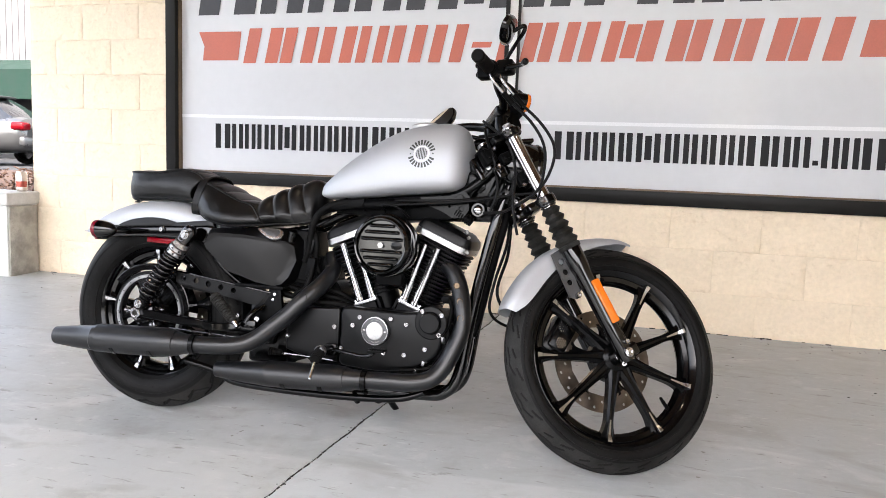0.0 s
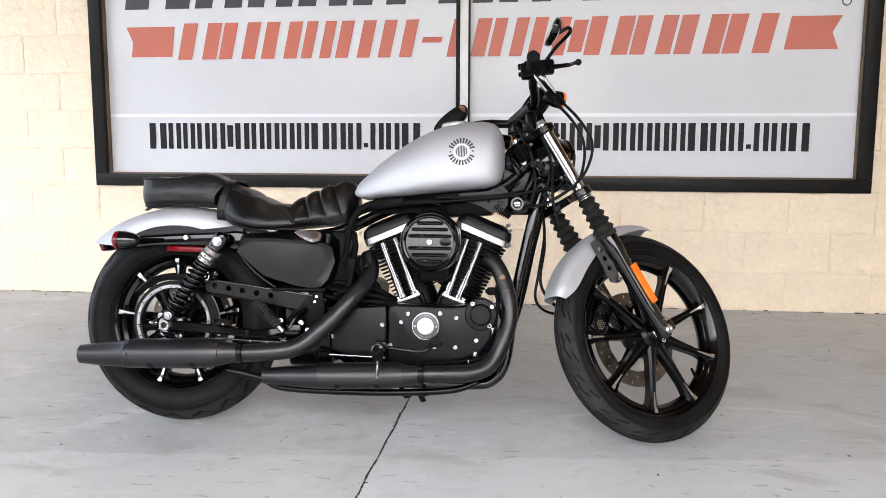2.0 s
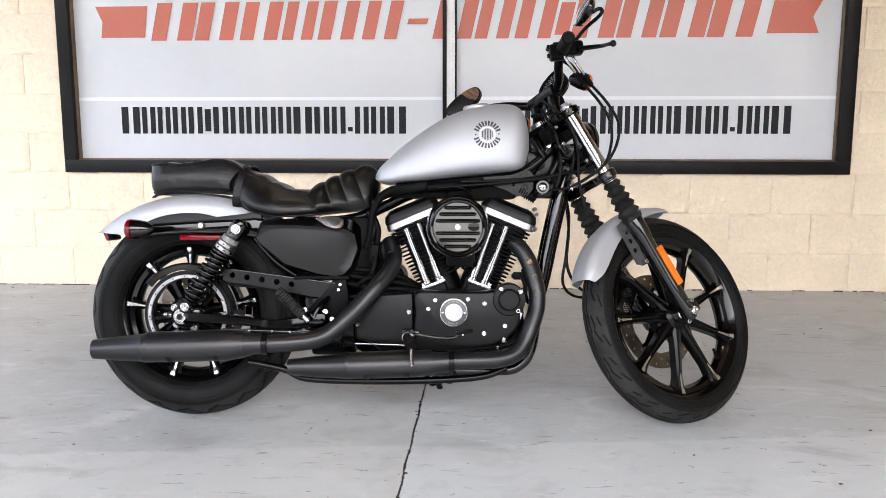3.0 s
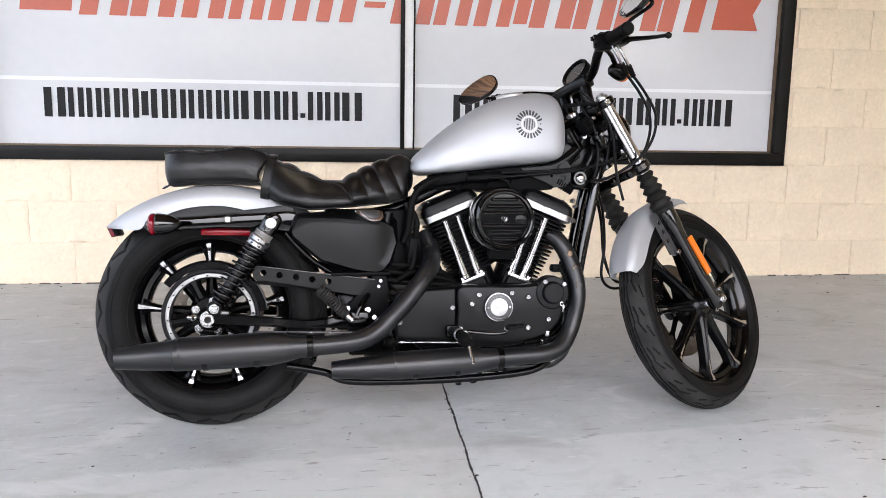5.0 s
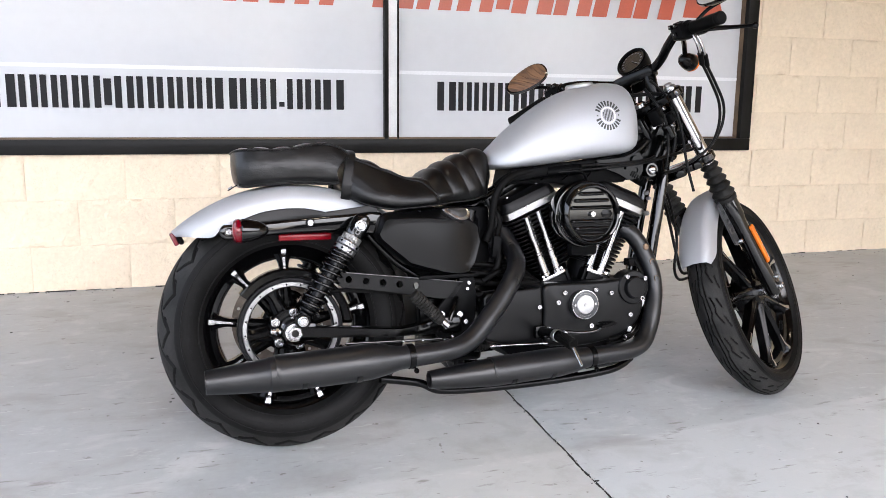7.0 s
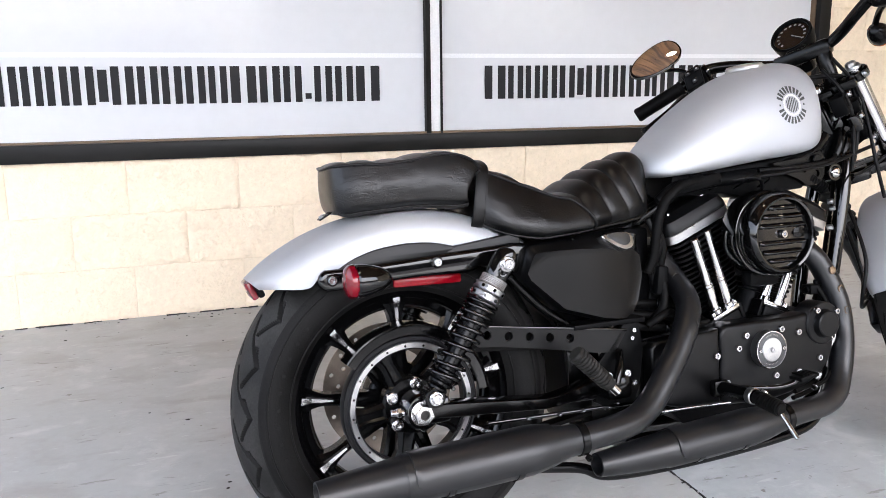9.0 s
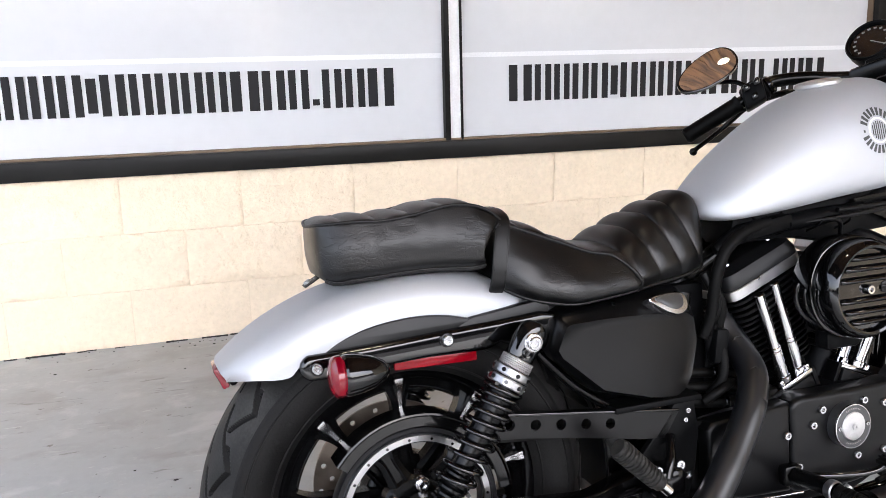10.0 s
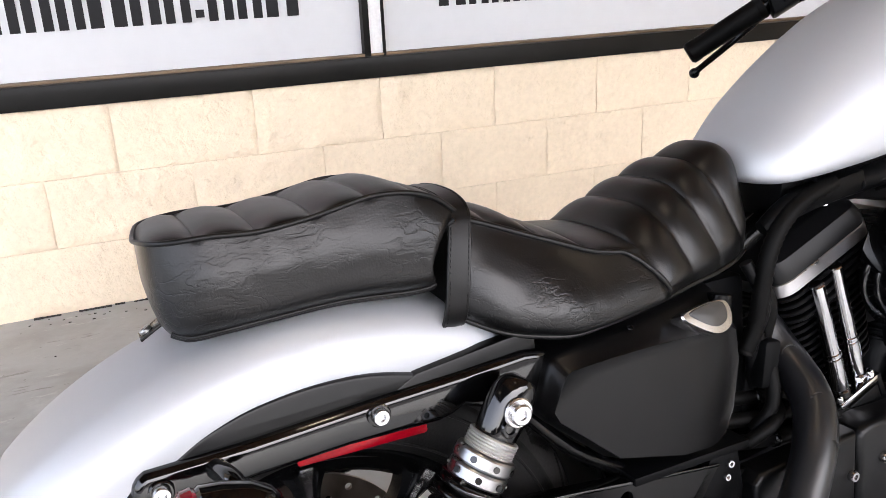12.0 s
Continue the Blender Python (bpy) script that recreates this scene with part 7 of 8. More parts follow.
def build_controls():
    # front peg, brake pedal
    bm = bmesh.new()
    tube(bm, [(0.650, -0.13, 0.246), (0.652, -0.18, 0.250), (0.656, -0.225, 0.250)], 0.014, 14)
    box(bm, (0.65, -0.130, 0.246), (0.036, 0.022, 0.036), bev=0.007)
    mount = part("peg_mount", bm, SATIN, bike, "black footpeg mount")
    bm = bmesh.new()
    lathe(bm, [(0.0145, 0), (0.0165, 0.002), (0.0165, 0.014), (0.0145, 0.016)], 20, (0.655, -0.212, 0.250), (0.02, -1, 0))
    bolt(bm, (0.664, -0.238, 0.254), 0.007, (0.5, -0.2, 0.8), 0.01)
    part("peg_collar", bm, COLLAR, mount)
    bm = bmesh.new()
    a, b = V(0.657, -0.226, 0.250), V(0.668, -0.284, 0.236)
    L = (b - a).length
    prof = [(0, 0), (0.0125, 0.0), (0.0135, 0.005)]
    for i in range(9):
        h = L * (0.16 + 0.085 * i)
        prof += [(0.0138, h), (0.0158, h + 0.001), (0.0158, h + 0.004), (0.0138, h + 0.005)]
    lathe(bm, prof + [(0.0140, L * 0.97), (0.0120, L), (0, L)], 24, a, b - a)
    part("footpeg", bm, RUBBER, mount, "black rubber footpeg")
    bm = bmesh.new()
    cyl(bm, (0.668, -0.282, 0.228), (0.672, -0.318, 0.188), 0.0048, 0.0042, n=12)
    part("peg_feeler", bm, STEEL, mount, "bright peg feeler pin")
    bm = bmesh.new()
    tube(bm, [(0.668, -0.165, 0.252), (0.71, -0.172, 0.247), (0.76, -0.178, 0.243), (0.79, -0.185, 0.248), (0.80, -0.19, 0.258)], 0.0055, 10)
    ped = part("brake_pedal", bm, GLOSS, bike, "gloss black brake pedal arm")
    bm = bmesh.new()
    box(bm, (0.812, -0.195, 0.263), (0.048, 0.034, 0.008), Matrix.Rotation(radians(-8), 3, "Y"), bev=0.002)
    for i in range(5):
        box(bm, (0.796 + 0.008 * i, -0.195, 0.268), (0.0035, 0.032, 0.004), bev=0.0008)
    part("pedal_pad", bm, RUBBER, ped, "ribbed rubber pedal pad")
    bm = bmesh.new()
    tube(bm, [(0.50, -0.14, 0.2215), (0.58, -0.141, 0.2195), (0.664, -0.145, 0.2170)], 0.0024, 8)
    cyl(bm, (0.504, -0.14, 0.2214), (0.514, -0.14, 0.2212), 0.0045, n=12)
    rod = part("brake_rod", bm, STEEL, bike, "bright brake rod")
    bm = bmesh.new()
    prof = [(0, 0)]
    for i in range(5):
        prof += [(0.0085, 0.0078 * i), (0.0125 - 0.0008 * i, 0.0078 * i + 0.0028), (0.0125 - 0.0008 * i, 0.0078 * i + 0.0048), (0.0085, 0.0078 * i + 0.0072)]
    lathe(bm, prof + [(0.005, 0.042), (0, 0.043)], 20, (0.456, -0.14, 0.223), (1, 0, -0.02))
    part("rod_boot", bm, RUBBER, rod, "ribbed rubber boot")
    # passenger peg, folded up
    bm = bmesh.new()
    a, b = V(0.358, -0.182, 0.305), V(0.286, -0.181, 0.376)
    L = (b - a).length
    prof = [(0, 0), (0.0125, 0.0), (0.0130, 0.004)]
    for i in range(11):
        h = L * (0.10 + 0.076 * i)
        prof += [(0.0133 + 0.00018 * i, h), (0.0156 + 0.00018 * i, h + 0.0015), (0.0156 + 0.00018 * i, h + 0.0055), (0.0133 + 0.00018 * i, h + 0.0068)]
    lathe(bm, prof + [(0.0155, L * 0.97), (0.0135, L), (0, L)], 24, a, b - a)
    peg = part("passenger_peg", bm, GAITER, bike, "folded ribbed rubber passenger footpeg")
    bm = bmesh.new()
    cyl(bm, a, a + (a - b).normalized() * 0.022, 0.009, n=16)
    part("peg_shaft", bm, CHROME, peg)
    bm = bmesh.new()
    box(bm, (0.392, -0.125, 0.29), (0.055, 0.08, 0.045), bev=0.01)
    tube(bm, [(0.385, -0.16, 0.300), (0.40, -0.15, 0.33), (0.42, -0.12, 0.35)], 0.008, 10)
    mnt = part("passenger_peg_mount", bm, RIM, bike, "gloss black peg bracket")
    for p, r in (((0.362, -0.166, 0.320), 0.0075), ((0.416, -0.146, 0.313), 0.0085), ((0.434, -0.142, 0.292), 0.0068), ((0.396, -0.140, 0.256), 0.0045), ((0.372, -0.136, 0.249), 0.0045), ((0.454, -0.116, 0.388), 0.0050), ((0.449, -0.116, 0.373), 0.0045)):
        bm = bmesh.new()
        bolt(bm, p, r, (0, -1, 0.1), 0.008)
        part("mount_screw", bm, STEEL, mnt, "bright socket screw")
    bm = bmesh.new()
    plate(bm, [(0.36, 0.318), (0.40, 0.362), (0.432, 0.402), (0.470, 0.405), (0.478, 0.352), (0.470, 0.290), (0.455, 0.240), (0.395, 0.236), (0.365, 0.255)], -0.118, -0.106, bev=0.004)
    part("peg_plate", bm, BLACK_PLASTIC, bike, "dull black frame plate behind the peg")
    bm = bmesh.new()
    box(bm, (0.290, -0.146, 0.2555), (0.34, 0.010, 0.006), Matrix.Rotation(radians(1.8), 3, "Y"), bev=0.002)
    bar = part("muffler_mount", bm, GLOSS, bike, "black muffler mounting bar")
    for x in (0.20, 0.265, 0.315, 0.372):
        bm = bmesh.new()
        bolt(bm, (x, -0.151, 0.2575 - 0.031 * (x - 0.265)), 0.0042, (0, -1, 0), 0.006)
        part("mount_screw", bm, STEEL, bar, "bright socket screw")
    bm = bmesh.new()
    box(bm, (0.430, 0.0, 0.255), (0.13, 0.20, 0.15), bev=0.012)
    box(bm, (0.375, 0.02, 0.300), (0.08, 0.16, 0.11), bev=0.012)
    part("frame_casting", bm, SATIN, bike, "black frame casting behind the engine")


def build_front():
    """Everything that turns with the handlebar, in axes at the front axle."""
    O3 = V(0, 0, 0)
    fw = build_wheel("front_wheel", O3, 0.3145, 0.240, 0.033, 0.051, 0.033, 65.0, FRONT_TREAD, FRONT)
    for y in (0.055,):
        bm = bmesh.new()
        brake_disc(bm, O3, 0.146, y)
        part("front_brake_disc", bm, DISC, fw, "drilled steel brake disc")
        bm = bmesh.new()
        for i in range(5):
            spoke(bm, O3, 72 * i + 20, 0.03, 0.105, 0.010, 0.008, y - 0.006, y - 0.004, 0.006)
        part("disc_carrier", bm, SATIN, fw)
    # caliper behind the far fork leg
    bm = bmesh.new()
    q = Matrix.Rotation(radians(28), 3, "Y")
    box(bm, (-0.142, 0.060, 0.055), (0.066, 0.062, 0.118), q, bev=0.012)
    box(bm, (-0.135, 0.028, 0.055), (0.055, 0.02, 0.10), q, bev=0.008)
    cal = part("brake_caliper", bm, SATIN, bike, "black front brake caliper", FRONT)
    bm = bmesh.new()
    for cx, cz in ((-0.138, 0.076), (-0.146, 0.030)):
        for i in range(-2, 3):
            for j in range(-2, 3):
                if abs(i) + abs(j) < 4:
                    p = V(cx + 0.006 * i + 0.003 * (j % 2), 0.0165, cz + 0.006 * j)
                    cyl(bm, p + V(0, 0.002, 0), p, 0.0022, n=6, bev=0)
    part("caliper_dots", bm, STEEL, cal)
    # fork legs
    for sgn in (-1, 1):
        y = sgn * 0.080
        at = lambda s, y=y: V(0, y, 0) + UP * s
        bm = bmesh.new()
        prof = [(0.0, -0.022), (0.018, -0.022), (0.023, -0.010), (0.0235, 0.10), (0.024, 0.24), (0.028, 0.265), (0.0285, 0.318), (0.026, 0.327), (0.0, 0.327)]
        lathe(bm, prof, 32, at(0), UP)
        box(bm, at(0.004) + V(0.012, 0, 0.006), (0.05, 0.040, 0.036), Matrix.Rotation(-RAKE, 3, "Y"), bev=0.008)
        leg = part("fork_slider", bm, GLOSS, bike, "gloss black lower fork leg", FRONT)
        bm = bmesh.new()
        cyl(bm, at(0.33), at(0.70), 0.0195, n=32)
        part("fork_tube", bm, CHROME, leg, "chrome upper fork tube")
        bm = bmesh.new()
        s, prof = 0.318, []
        prof.append((0.031, 0.0))
        prof.append((0.0325, 0.012))
        for i in range(5):
            base = 0.014 + 0.0235 * i
            rr = 0.0345 - 0.0017 * i
            prof += [(rr - 0.008, base), (rr, base + 0.010), (rr - 0.001, base + 0.013), (rr - 0.009, base + 0.0225)]
        prof += [(0.024, 0.134), (0.021, 0.136)]
        lathe(bm, prof, 32, at(s), UP)
        part("fork_gaiter", bm, GAITER, leg, "dusty ribbed rubber fork gaiter")
        bm = bmesh.new()
        lathe(bm, [(0, 0.705), (0.017, 0.705), (0.019, 0.700), (0.019, 0.690)], 24, at(0), UP)
        hexnut(bm, at(0.704), 0.012, 0.010, axis=UP, hole=0.3)
        part("fork_cap", bm, COLLAR, leg, "bright fork cap")
        if sgn < 0:
            bm = bmesh.new()
            box(bm, at(0.150) + V(0.006, -0.027, 0.004), (0.024, 0.008, 0.128), Matrix.Rotation(-RAKE, 3, "Y"), bev=0.003)
            part("fork_reflector", bm, AMBER, leg, "long amber reflector")
            bm = bmesh.new()
            cyl(bm, (0, y - 0.016, 0), (0, y - 0.032, 0), 0.013, n=24)
            hexnut(bm, (0, y - 0.030, 0), 0.0105, 0.006, hole=0.55)
            cyl(bm, (0.0, -0.0405, 0.0), (0.0, -0.062, 0.0), 0.0175, n=28)
            part("axle_end", bm, STEEL, leg, "bright axle end")
            bm = bmesh.new()
            bolt(bm, V(-0.002, -0.076, -0.024), 0.0075, (-0.2, -0.9, -0.4), 0.012)
            part("pinch_bolt", bm, STEEL, leg)
            bm = bmesh.new()
            bolt(bm, at(0.034) + V(0.010, -0.022, 0.0), 0.007, (0, -1, 0), 0.010)
            part("pinch_bolt", bm, STEEL, leg)
    # yokes
    for s, t, h in ((0.468, 0.028, 0.026), (0.683, 0.020, 0.024)):
        c = UP * s
        bm = bmesh.new()
        for sgn in (-1, 1):
            cyl(bm, c + V(0, sgn * 0.080, 0) - UP * h / 2, c + V(0, sgn * 0.080, 0) + UP * h / 2, 0.030, n=28, bev=0.004)
        rot = Matrix.Rotation(-RAKE, 3, "Y")
        box(bm, c - AHEAD * 0.028, (0.062, 0.17, h * 0.9), rot, bev=0.006)
        box(bm, c - AHEAD * 0.054, (0.05, 0.075, h), rot, bev=0.008)
        yoke = part("fork_yoke", bm, GLOSS if s < 0.6 else SATIN, bike, "black fork yoke", FRONT)
        for p, axis, r, h in ((c + V(0, -0.100, 0) - AHEAD * 0.022, (-0.3, -1, 0.1), 0.0085, 0.010), (c + V(0, 0.100, 0) - AHEAD * 0.022, (-0.3, 1, 0.1), 0.0085, 0.010), (c - AHEAD * 0.012 + V(0, -0.078, 0), (0, -1, 0), 0.008, 0.03)):
            bm = bmesh.new()
            bolt(bm, p, r, axis, h)
            part("yoke_bolt", bm, COLLAR, yoke)
    bm = bmesh.new()
    lathe(bm, [(0, 0), (0.018, 0), (0.018, 0.012), (0.012, 0.016), (0, 0.016)], 24, UP * 0.692 - AHEAD * 0.054, UP)
    part("stem_nut", bm, CHROME, bike, "", FRONT)
    # headlamp bracket, plug blocks and looms between the yokes
    rot = Matrix.Rotation(-RAKE, 3, "Y")
    bm = bmesh.new()
    box(bm, UP * 0.586 - AHEAD * 0.004, (0.020, 0.120, 0.120), rot, bev=0.006)
    box(bm, UP * 0.640 + AHEAD * 0.012, (0.060, 0.070, 0.018), rot, bev=0.005)
    part("headlamp_bracket", bm, SATIN, bike, "black headlamp bracket between the yokes", FRONT)
    for k, (ahead, yy, up, size) in enumerate(((-0.078, -0.040, 0.655, (0.040, 0.034, 0.046)), (-0.070, -0.052, 0.600, (0.030, 0.026, 0.040)), (-0.040, -0.060, 0.628, (0.034, 0.024, 0.030)), (-0.088, 0.020, 0.640, (0.050, 0.060, 0.070)), (-0.020, -0.050, 0.560, (0.030, 0.024, 0.044)))):
        bm = bmesh.new()
        box(bm, UP * up + AHEAD * ahead + V(0, yy, 0), size, rot, bev=0.005)
        box(bm, UP * (up + 0.004) + AHEAD * ahead + V(0, yy - size[1] / 2, 0), (size[0] * 0.5, 0.006, size[2] * 0.55), rot, bev=0.002)
        part("plug_block", bm, GLOSS if k % 2 else BLACK_PLASTIC, bike, "black plug block by the steering head", FRONT)
    for k, (y0, a1, y1) in enumerate(((-0.030, -0.074, -0.050), (0.022, -0.020, -0.058))):
        bm = bmesh.new()
        tube(bm, [UP * 0.735 - AHEAD * 0.04 + V(0, y0, 0), UP * 0.690 + AHEAD * (a1 + 0.012) + V(0, y1, 0), UP * 0.630 + AHEAD * a1 + V(0, y1 - 0.006, 0), UP * 0.560 + AHEAD * (a1 - 0.020) + V(0, y1 * 0.7, 0), UP * 0.515 + AHEAD * (a1 - 0.060) + V(0, y1 * 0.3, 0)], 0.0044 + 0.0012 * (k % 2), 12, 6)
        part("loom_cable", bm, CABLE, bike, "black wiring down the steering head", FRONT)
    for up, ahead, yy in ((0.664, -0.060, -0.060), (0.612, -0.074, -0.068), (0.535, -0.030, -0.066)):
        bm = bmesh.new()
        bolt(bm, UP * up + AHEAD * ahead + V(0, yy, 0), 0.0065, (-0.2, -1, 0.1), 0.007)
        part("bracket_bolt", bm, STEEL, bike, "", FRONT)
    # headlamp
    c = UP * 0.598 + AHEAD * 0.016
    bm = bmesh.new()
    lathe(bm, [(0, -0.085), (0.030, -0.080), (0.055, -0.062), (0.070, -0.035), (0.076, 0.0), (0.077, 0.030), (0.074, 0.036)], 40, c, (1, 0, -0.05))
    box(bm, c + V(-0.01, 0, 0.078), (0.09, 0.05, 0.012), Matrix.Rotation(radians(-14), 3, "Y"), bev=0.004)
    lamp = part("headlamp", bm, GLOSS, bike, "gloss black round headlamp", FRONT)
    bm = bmesh.new()
    lathe(bm, [(0.066, 0.030), (0.077, 0.030), (0.080, 0.036), (0.078, 0.046), (0.070, 0.050), (0.066, 0.046)], 40, c, (1, 0, -0.05), True)
    part("headlamp_rim", bm, GLOSS, lamp, "gloss black headlamp rim")
    bm = bmesh.new()
    lathe(bm, [(0.068, 0.044), (0.045, 0.054), (0.02, 0.058), (0, 0.059)], 32, c, (1, 0, -0.05))
    part("headlamp_lens", bm, LAMP_GLASS, lamp, "clear headlamp lens")
    # front fender
    bm = bmesh.new()
    rings = []
    for i in range(41):
        deg = 82 + 82 * i / 40
        t = i / 40
        R = 0.340 + 0.006 * t
        w = 0.050
        bottom = R - lerp_at((0, 0.10, 0.3, 0.5, 0.8, 0.93, 1.0), (0.012, 0.020, 0.034, 0.048, 0.060, 0.052, 0.034), t)
        if t < 0.12:
            w *= 0.55 + 0.45 * math.sin(t / 0.12 * math.pi / 2)
        if t > 0.9:
            w *= 0.80 + 0.20 * math.cos((t - 0.9) / 0.1 * math.pi / 2)
        rings.append(fender_section(radians(deg), O3, R, w, bottom))
    loft(bm, rings)
    part("front_fender", bm, SILVER, bike, "satin silver front fender", FRONT, angle=40)
    for sgn in (-1, 1):
        bm = bmesh.new()
        a, b = V(-0.196, 0, 0.262), V(-0.140, 0, 0.148)
        d = (b - a).normalized()
        n = V(-d.z, 0, d.x)
        ring = [a - n * 0.004 - d * 0.004, a - n * 0.022, b - n * 0.020, b + d * 0.012, b + n * 0.016, a + n * 0.020, a + n * 0.008 - d * 0.006]
        plate(bm, [(p.x, p.z) for p in ring], sgn * 0.070, sgn * 0.064, [(a.lerp(b, t).x - n.x * 0.002, a.lerp(b, t).z - n.z * 0.002, 0.0088) for t in (0.22, 0.46, 0.70)])
        br = part("fender_bracket", bm, BRACKET, bike, "dark drilled steel fender bracket", FRONT)
        bm = bmesh.new()
        bolt(bm, b + V(0.004, sgn * 0.071, -0.002), 0.008, (0, sgn, 0), 0.014)
        part("bracket_bolt", bm, STEEL, br)
    # handlebar
    bm = bmesh.new()
    base = UP * 0.692 - AHEAD * 0.022
    top = V(-0.386, 0, 0.668)
    for sgn in (-1, 1):
        tube(bm, [base + V(0, sgn * 0.040, 0), base.lerp(top, 0.5) + V(-0.004, sgn * 0.042, 0), top + V(0, sgn * 0.044, 0)], 0.0185, 16, 4)
    box(bm, top, (0.044, 0.130, 0.036), Matrix.Rotation(radians(-8), 3, "Y"), bev=0.009)
    part("riser", bm, SATIN, bike, "black handlebar riser", BARS)
    for sgn, ctl, end in ((-1, V(-0.472, -0.212, 0.700), V(-0.550, -0.345, 0.656)), (1, V(-0.478, 0.222, 0.694), V(-0.532, 0.372, 0.650))):
        d = (end - ctl).normalized()
        bm = bmesh.new()
        tube(bm, [top, top + V(-0.001, sgn * 0.055, 0.002), top + V(-0.012, sgn * 0.095, 0.014), V(-0.430, sgn * 0.140, 0.698), ctl - d * 0.035 + V(0.003, 0, 0.003), ctl, end - d * 0.02], 0.0132, 16, 6)
        bar = part("handlebar", bm, SATIN, bike, "satin black handlebar half", BARS)
        bm = bmesh.new()
        s0 = end - d * 0.128
        prof = [(0, 0.128), (0.014, 0.128), (0.0175, 0.124), (0.0175, 0.118)]
        for i in range(18):
            prof += [(0.0172, 0.112 - 0.0058 * i), (0.0164, 0.109 - 0.0058 * i)]
        prof += [(0.0185, 0.004), (0.0185, 0.0), (0, 0)]
        lathe(bm, prof, 24, s0, d)
        part("grip", bm, RUBBER, bar, "black rubber grip")
        # switch housing
        up = V(0, 0, 1)
        fwd = d.cross(up).normalized() * (-1 if sgn < 0 else 1)
        rot = Matrix((fwd, d * -sgn * -1, up)).transposed()
        mid = ctl + d * 0.006
        bm = bmesh.new()
        cyl(bm, mid - d * 0.028, mid + d * 0.022, 0.024, n=24, bev=0.004)
        box(bm, mid - fwd * 0.012 - up * 0.004, (0.044, 0.046, 0.046), rot, bev=0.006)
        box(bm, mid + fwd * 0.020, (0.040, 0.030, 0.030), rot, bev=0.006)
        part("switch_housing", bm, BLACK_PLASTIC, bar, "black handlebar switch housing")
        bm = bmesh.new()
        cyl(bm, mid - d * 0.040, mid - d * 0.029, 0.0205, n=24, bev=0.003)
        box(bm, mid - d * 0.0345 + fwd * 0.022, (0.024, 0.012, 0.020), rot, bev=0.003)
        part("housing_clamp", bm, GLOSS, bar, "gloss black clamp")
        bm = bmesh.new()
        bolt(bm, mid - d * 0.0345 + fwd * 0.026 + up * 0.010, 0.0042, up, 0.004)
        part("clamp_screw", bm, STEEL, bar)
        bm = bmesh.new()
        for a, b in ((-0.012, 0.012), (0.010, 0.012), (-0.001, -0.012)):
            box(bm, mid - fwd * 0.036 + d * a + up * b, (0.010, 0.014, 0.013), rot, bev=0.003)
            box(bm, mid + up * 0.021 + d * a - fwd * 0.016, (0.014, 0.013, 0.008), rot, bev=0.003)
        part("switch_button", bm, SATIN, bar)
        for a, b in ((-0.012, 0.012), (0.010, 0.012), (-0.001, -0.012)):
            bm = bmesh.new()
            box(bm, mid - fwd * 0.0413 + d * a + up * b, (0.0006, 0.0045, 0.0030), rot, bev=0)
            part("switch_mark", bm, DIAL_MARK, bar)
        # lever
        bm = bmesh.new()
        tip = V(-0.436, -0.382, 0.642) if sgn < 0 else V(-0.450, 0.398, 0.630)
        tube(bm, [mid + fwd * 0.042 - up * 0.004, mid + fwd * 0.050 + d * 0.03 - up * 0.005, (mid + fwd * 0.060).lerp(tip, 0.5) + fwd * 0.008, tip - (tip - mid).normalized() * 0.012, tip], [0.009, 0.0085, 0.0065, 0.0058, 0.0085], 12, 6, squash=0.8)
        bmesh.ops.create_uvsphere(bm, u_segments=14, v_segments=10, radius=0.0088, matrix=Matrix.Translation(tip))
        box(bm, mid + fwd * 0.034, (0.034, 0.026, 0.022), rot, bev=0.005)
        part("lever", bm, SATIN, bar, "satin black control lever")
        # master cylinder
        if sgn < 0:
            bm = bmesh.new()
            box(bm, mid + fwd * 0.038 + up * 0.006 - d * 0.010, (0.046, 0.055, 0.040), rot, bev=0.008)
            part("brake_reservoir", bm, BLACK_PLASTIC, bar, "black brake fluid reservoir")
        # mirror
        mc = V(-0.470, -0.322, 0.763) if sgn < 0 else V(-0.490, 0.304, 0.776)
        normal = (V(-0.884, 0.254, 0.384) if sgn < 0 else V(-0.84, -0.48, 0.22)).normalized()
        side = up.cross(normal).normalized()
        vert = normal.cross(side)
        bm = bmesh.new()
        shape = []
        for i in range(40):
            a = 2 * math.pi * i / 40
            shape.append((0.070 * abs(math.cos(a)) ** 0.85 * (1 if math.cos(a) > 0 else -1), (0.036 + 0.007 * math.cos(a) * sgn) * abs(math.sin(a)) ** 0.9 * (1 if math.sin(a) > 0 else -1)))
        tilt = radians(20) * sgn
        pt = lambda k, dy, s: mc + side * ((s[0] * math.cos(tilt) - s[1] * math.sin(tilt)) * k) + vert * ((s[0] * math.sin(tilt) + s[1] * math.cos(tilt)) * k) + normal * dy
        loft(bm, [[pt(k, dy, s) for s in shape] for k, dy in ((0.95, 0.004), (1.0, 0.003), (1.0, -0.006), (0.88, -0.014), (0.5, -0.019), (0.1, -0.020))])
        mir = part("mirror", bm, GLOSS, bike, "oval black mirror on a bent stem", BARS)
        bm = bmesh.new()
        loft(bm, [[pt(k, 0.0046 + 0.0030 * (1 - k * k), s) for s in shape] for k in (0.93, 0.8, 0.65, 0.5, 0.35, 0.2, 0.08, 0.02)], cap=False)
        part("mirror_glass", bm, MIRROR, mir, "mirror glass")
        bm = bmesh.new()
        foot = mid + fwd * 0.036 + up * 0.020
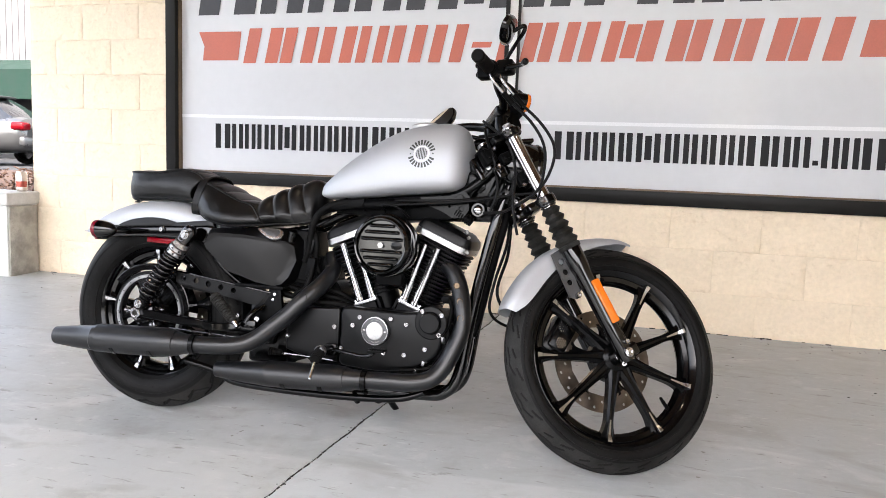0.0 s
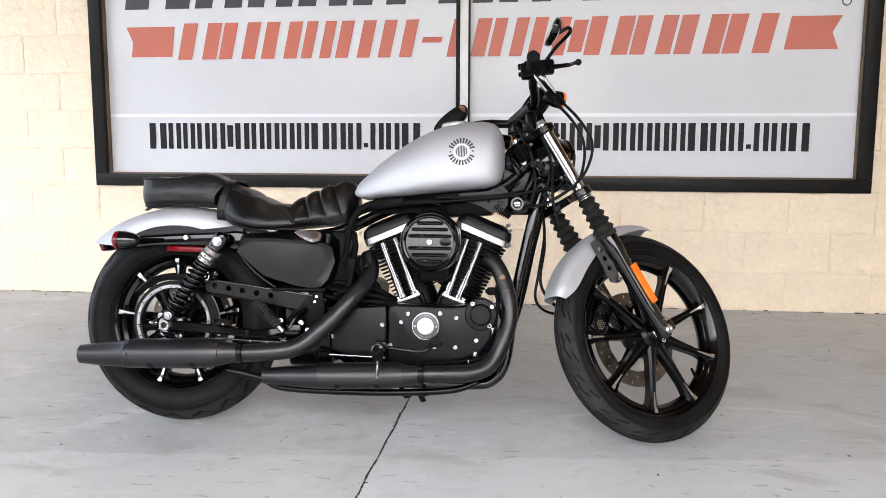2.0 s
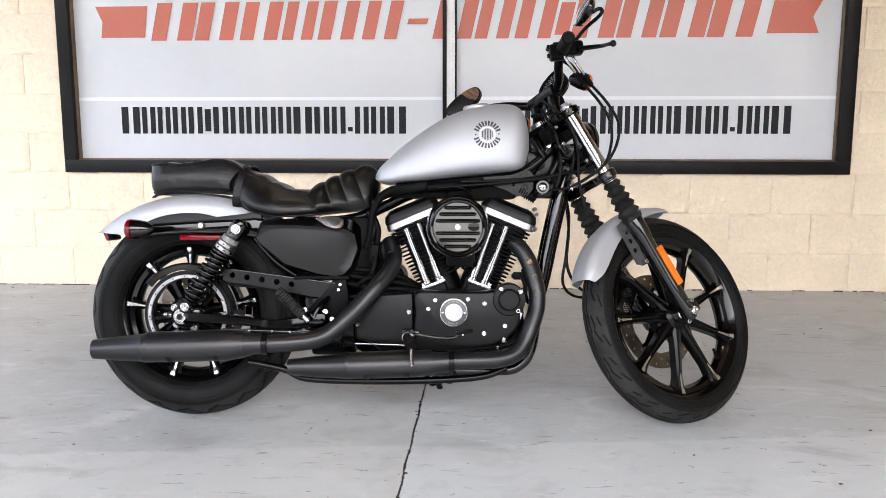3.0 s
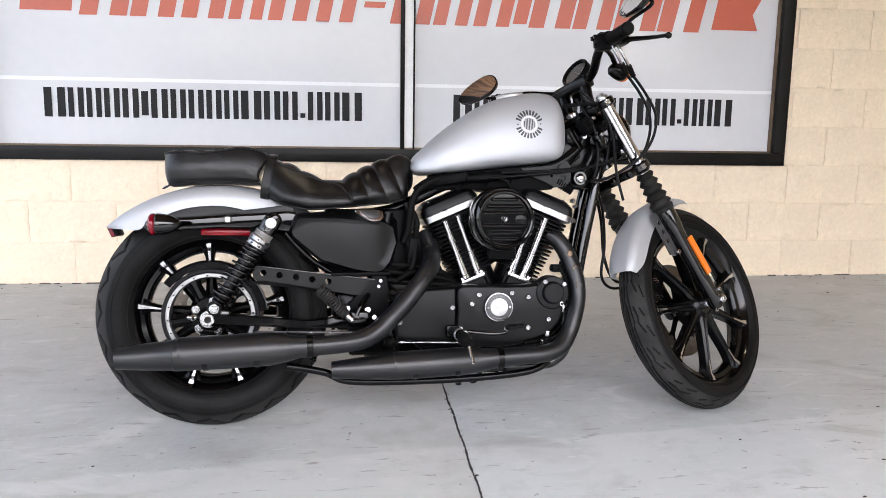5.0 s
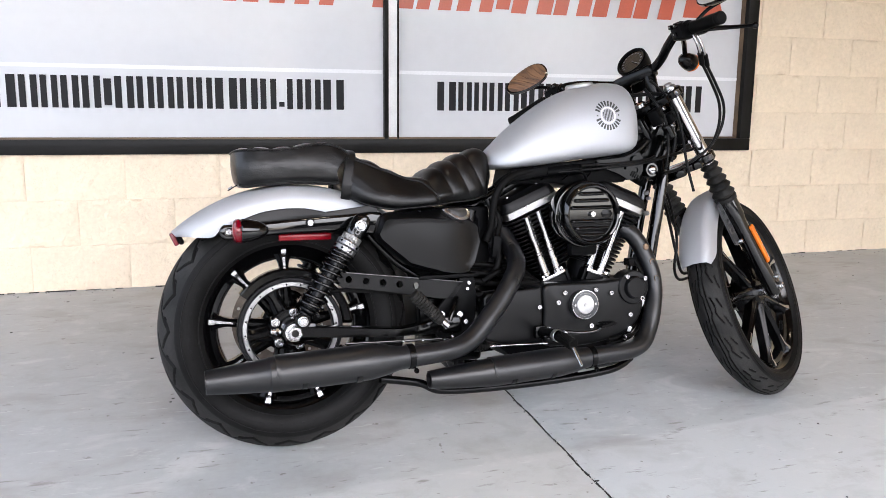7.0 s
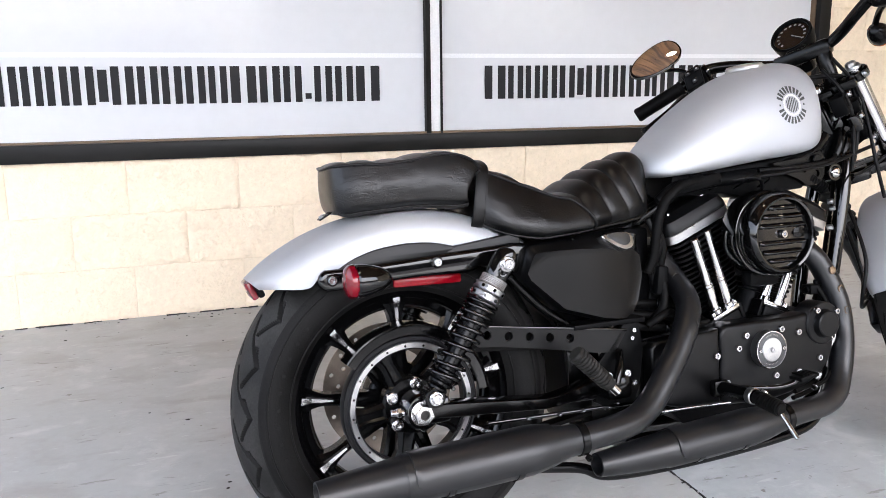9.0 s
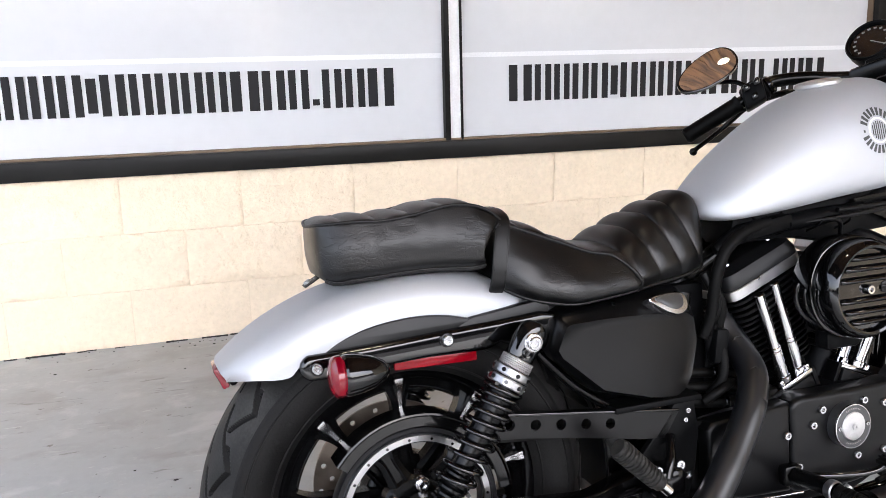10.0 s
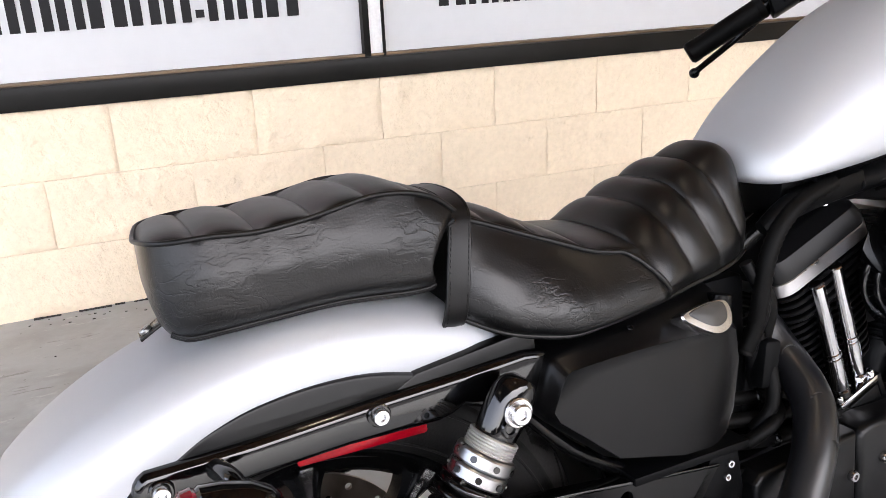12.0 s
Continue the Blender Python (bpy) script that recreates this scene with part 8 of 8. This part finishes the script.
        tube(bm, [foot, foot.lerp(mc, 0.35) + fwd * 0.022 + up * 0.008, mc + fwd * 0.046 - up * 0.012, mc + fwd * 0.044 + up * 0.004, mc - normal * 0.018], 0.0052, 10, 6)
        part("mirror_stem", bm, SATIN, mir)
        # front turn signal, below the housing
        sc = V(-0.368, sgn * 0.160, 0.652)
        bm = bmesh.new()
        lathe(bm, [(0, -0.042), (0.009, -0.040), (0.018, -0.030), (0.023, -0.010), (0.025, 0.008), (0.024, 0.012)], 28, sc, (1, 0, -0.05))
        tube(bm, [sc + V(-0.012, 0, 0.02), sc + V(-0.05, sgn * 0.02, 0.032), mid - d * 0.02 - up * 0.02], 0.007, 10)
        sig = part("turn_signal", bm, SATIN, bike, "black front turn signal with an amber lens", BARS)
        bm = bmesh.new()
        lathe(bm, [(0.024, 0.012), (0.025, 0.015), (0.0235, 0.021), (0.016, 0.025), (0, 0.027)], 28, sc, (1, 0, -0.05))
        part("signal_lens", bm, AMBER, sig, "amber signal lens")
    # speedometer
    c = V(-0.335, 0.020, 0.734)
    face = V(-0.86, 0, 0.51).normalized()
    bm = bmesh.new()
    lathe(bm, [(0, -0.045), (0.030, -0.043), (0.044, -0.030), (0.049, -0.008), (0.050, 0.010), (0.047, 0.014), (0.043, 0.012), (0.042, 0.006), (0, 0.006)], 44, c, face)
    box(bm, c + V(-0.005, -0.005, -0.060), (0.05, 0.05, 0.07), Matrix.Rotation(radians(-20), 3, "Y"), bev=0.012)
    spd = part("speedometer", bm, BLACK_PLASTIC, bike, "black round speedometer with white marks", BARS)
    q = basis(face)
    bm = bmesh.new()
    lathe(bm, [(0, 0.0068), (0.0415, 0.0068)], 40, c, face)
    part("dial", bm, GLASSBLACK, spd, "glossy black dial")
    bm = bmesh.new()
    vert = V(0, 0, 1) - face * face.z
    vert.normalize()
    side = vert.cross(face)
    for i in range(13):
        a = radians(220 - 260 * i / 12)
        p = c + face * 0.0078 + side * (-0.032 * math.cos(a)) + vert * (0.032 * math.sin(a))
        m = Matrix((side, vert, face)).transposed()
        box(bm, p, (0.0055, 0.0042, 0.0004), m, bev=0)
    a = radians(222)
    tube(bm, [c + face * 0.009, c + face * 0.009 + side * (-0.030 * math.cos(a)) + vert * (0.030 * math.sin(a))], 0.0009, 6, 1)
    part("dial_marks", bm, DIAL_MARK, spd, "white dial marks and needle")
    # cables from the right-hand switch housing
    mid = V(-0.472, -0.212, 0.700)
    for off in (0.0, 0.030):
        bm = bmesh.new()
        tube(bm, [mid + V(-0.012 + off, -0.022, -0.020), mid + V(0.0 + off, -0.024, -0.045), mid + V(0.035 + off, -0.012, -0.070)], 0.0040, 10, 5)
        ferr = part("cable_elbow", bm, STEEL, bike, "bright cable elbow", BARS)
        bm = bmesh.new()
        tube(bm, [mid + V(0.030 + off, -0.014, -0.067), mid + V(0.062 + off, 0.0, -0.086)], 0.0078, 10, 3)
        part("cable_boot", bm, RUBBER, ferr)
        bm = bmesh.new()
        tube(bm, [mid + V(0.058 + off, -0.001, -0.084), V(-0.350 + off, -0.20, 0.575), V(-0.308 + off, -0.19, 0.52), V(-0.295 + off * 0.6, -0.165, 0.46), V(-0.30, -0.12, 0.41), V(-0.36, -0.05, 0.37), V(-0.42, -0.03, 0.36)], 0.0042, 8, 8)
        part("throttle_cable", bm, CABLE, ferr, "black looping throttle cable")
    bm = bmesh.new()
    tube(bm, [V(-0.43, -0.06, 0.62), V(-0.36, -0.075, 0.56), V(-0.33, -0.07, 0.48), V(-0.33, -0.06, 0.38), V(-0.31, -0.05, 0.30)], 0.004, 8, 6)
    tube(bm, [V(-0.30, 0.05, 0.40), V(-0.31, 0.03, 0.30), V(-0.345, 0.02, 0.18), V(-0.345, 0.05, 0.10), V(-0.28, 0.075, 0.07), V(-0.18, 0.08, 0.08)], 0.0042, 8, 6)
    tube(bm, [V(-0.29, 0.06, 0.38), V(-0.30, 0.05, 0.27), V(-0.33, 0.04, 0.15), V(-0.26, 0.07, 0.09), V(-0.16, 0.075, 0.10)], 0.0045, 8, 6)
    part("brake_hose", bm, CABLE, bike, "black brake hose", FRONT)


rear_end()
for yy, ss in ((-0.147, -1), (0.147, 1)):
    shock(yy, ss)
rear_fender()
build_seat()
build_tank()
build_engine()
build_exhaust()
build_frame()
build_side_cover()
build_controls()
build_front()


lay_blocks(wall_north)
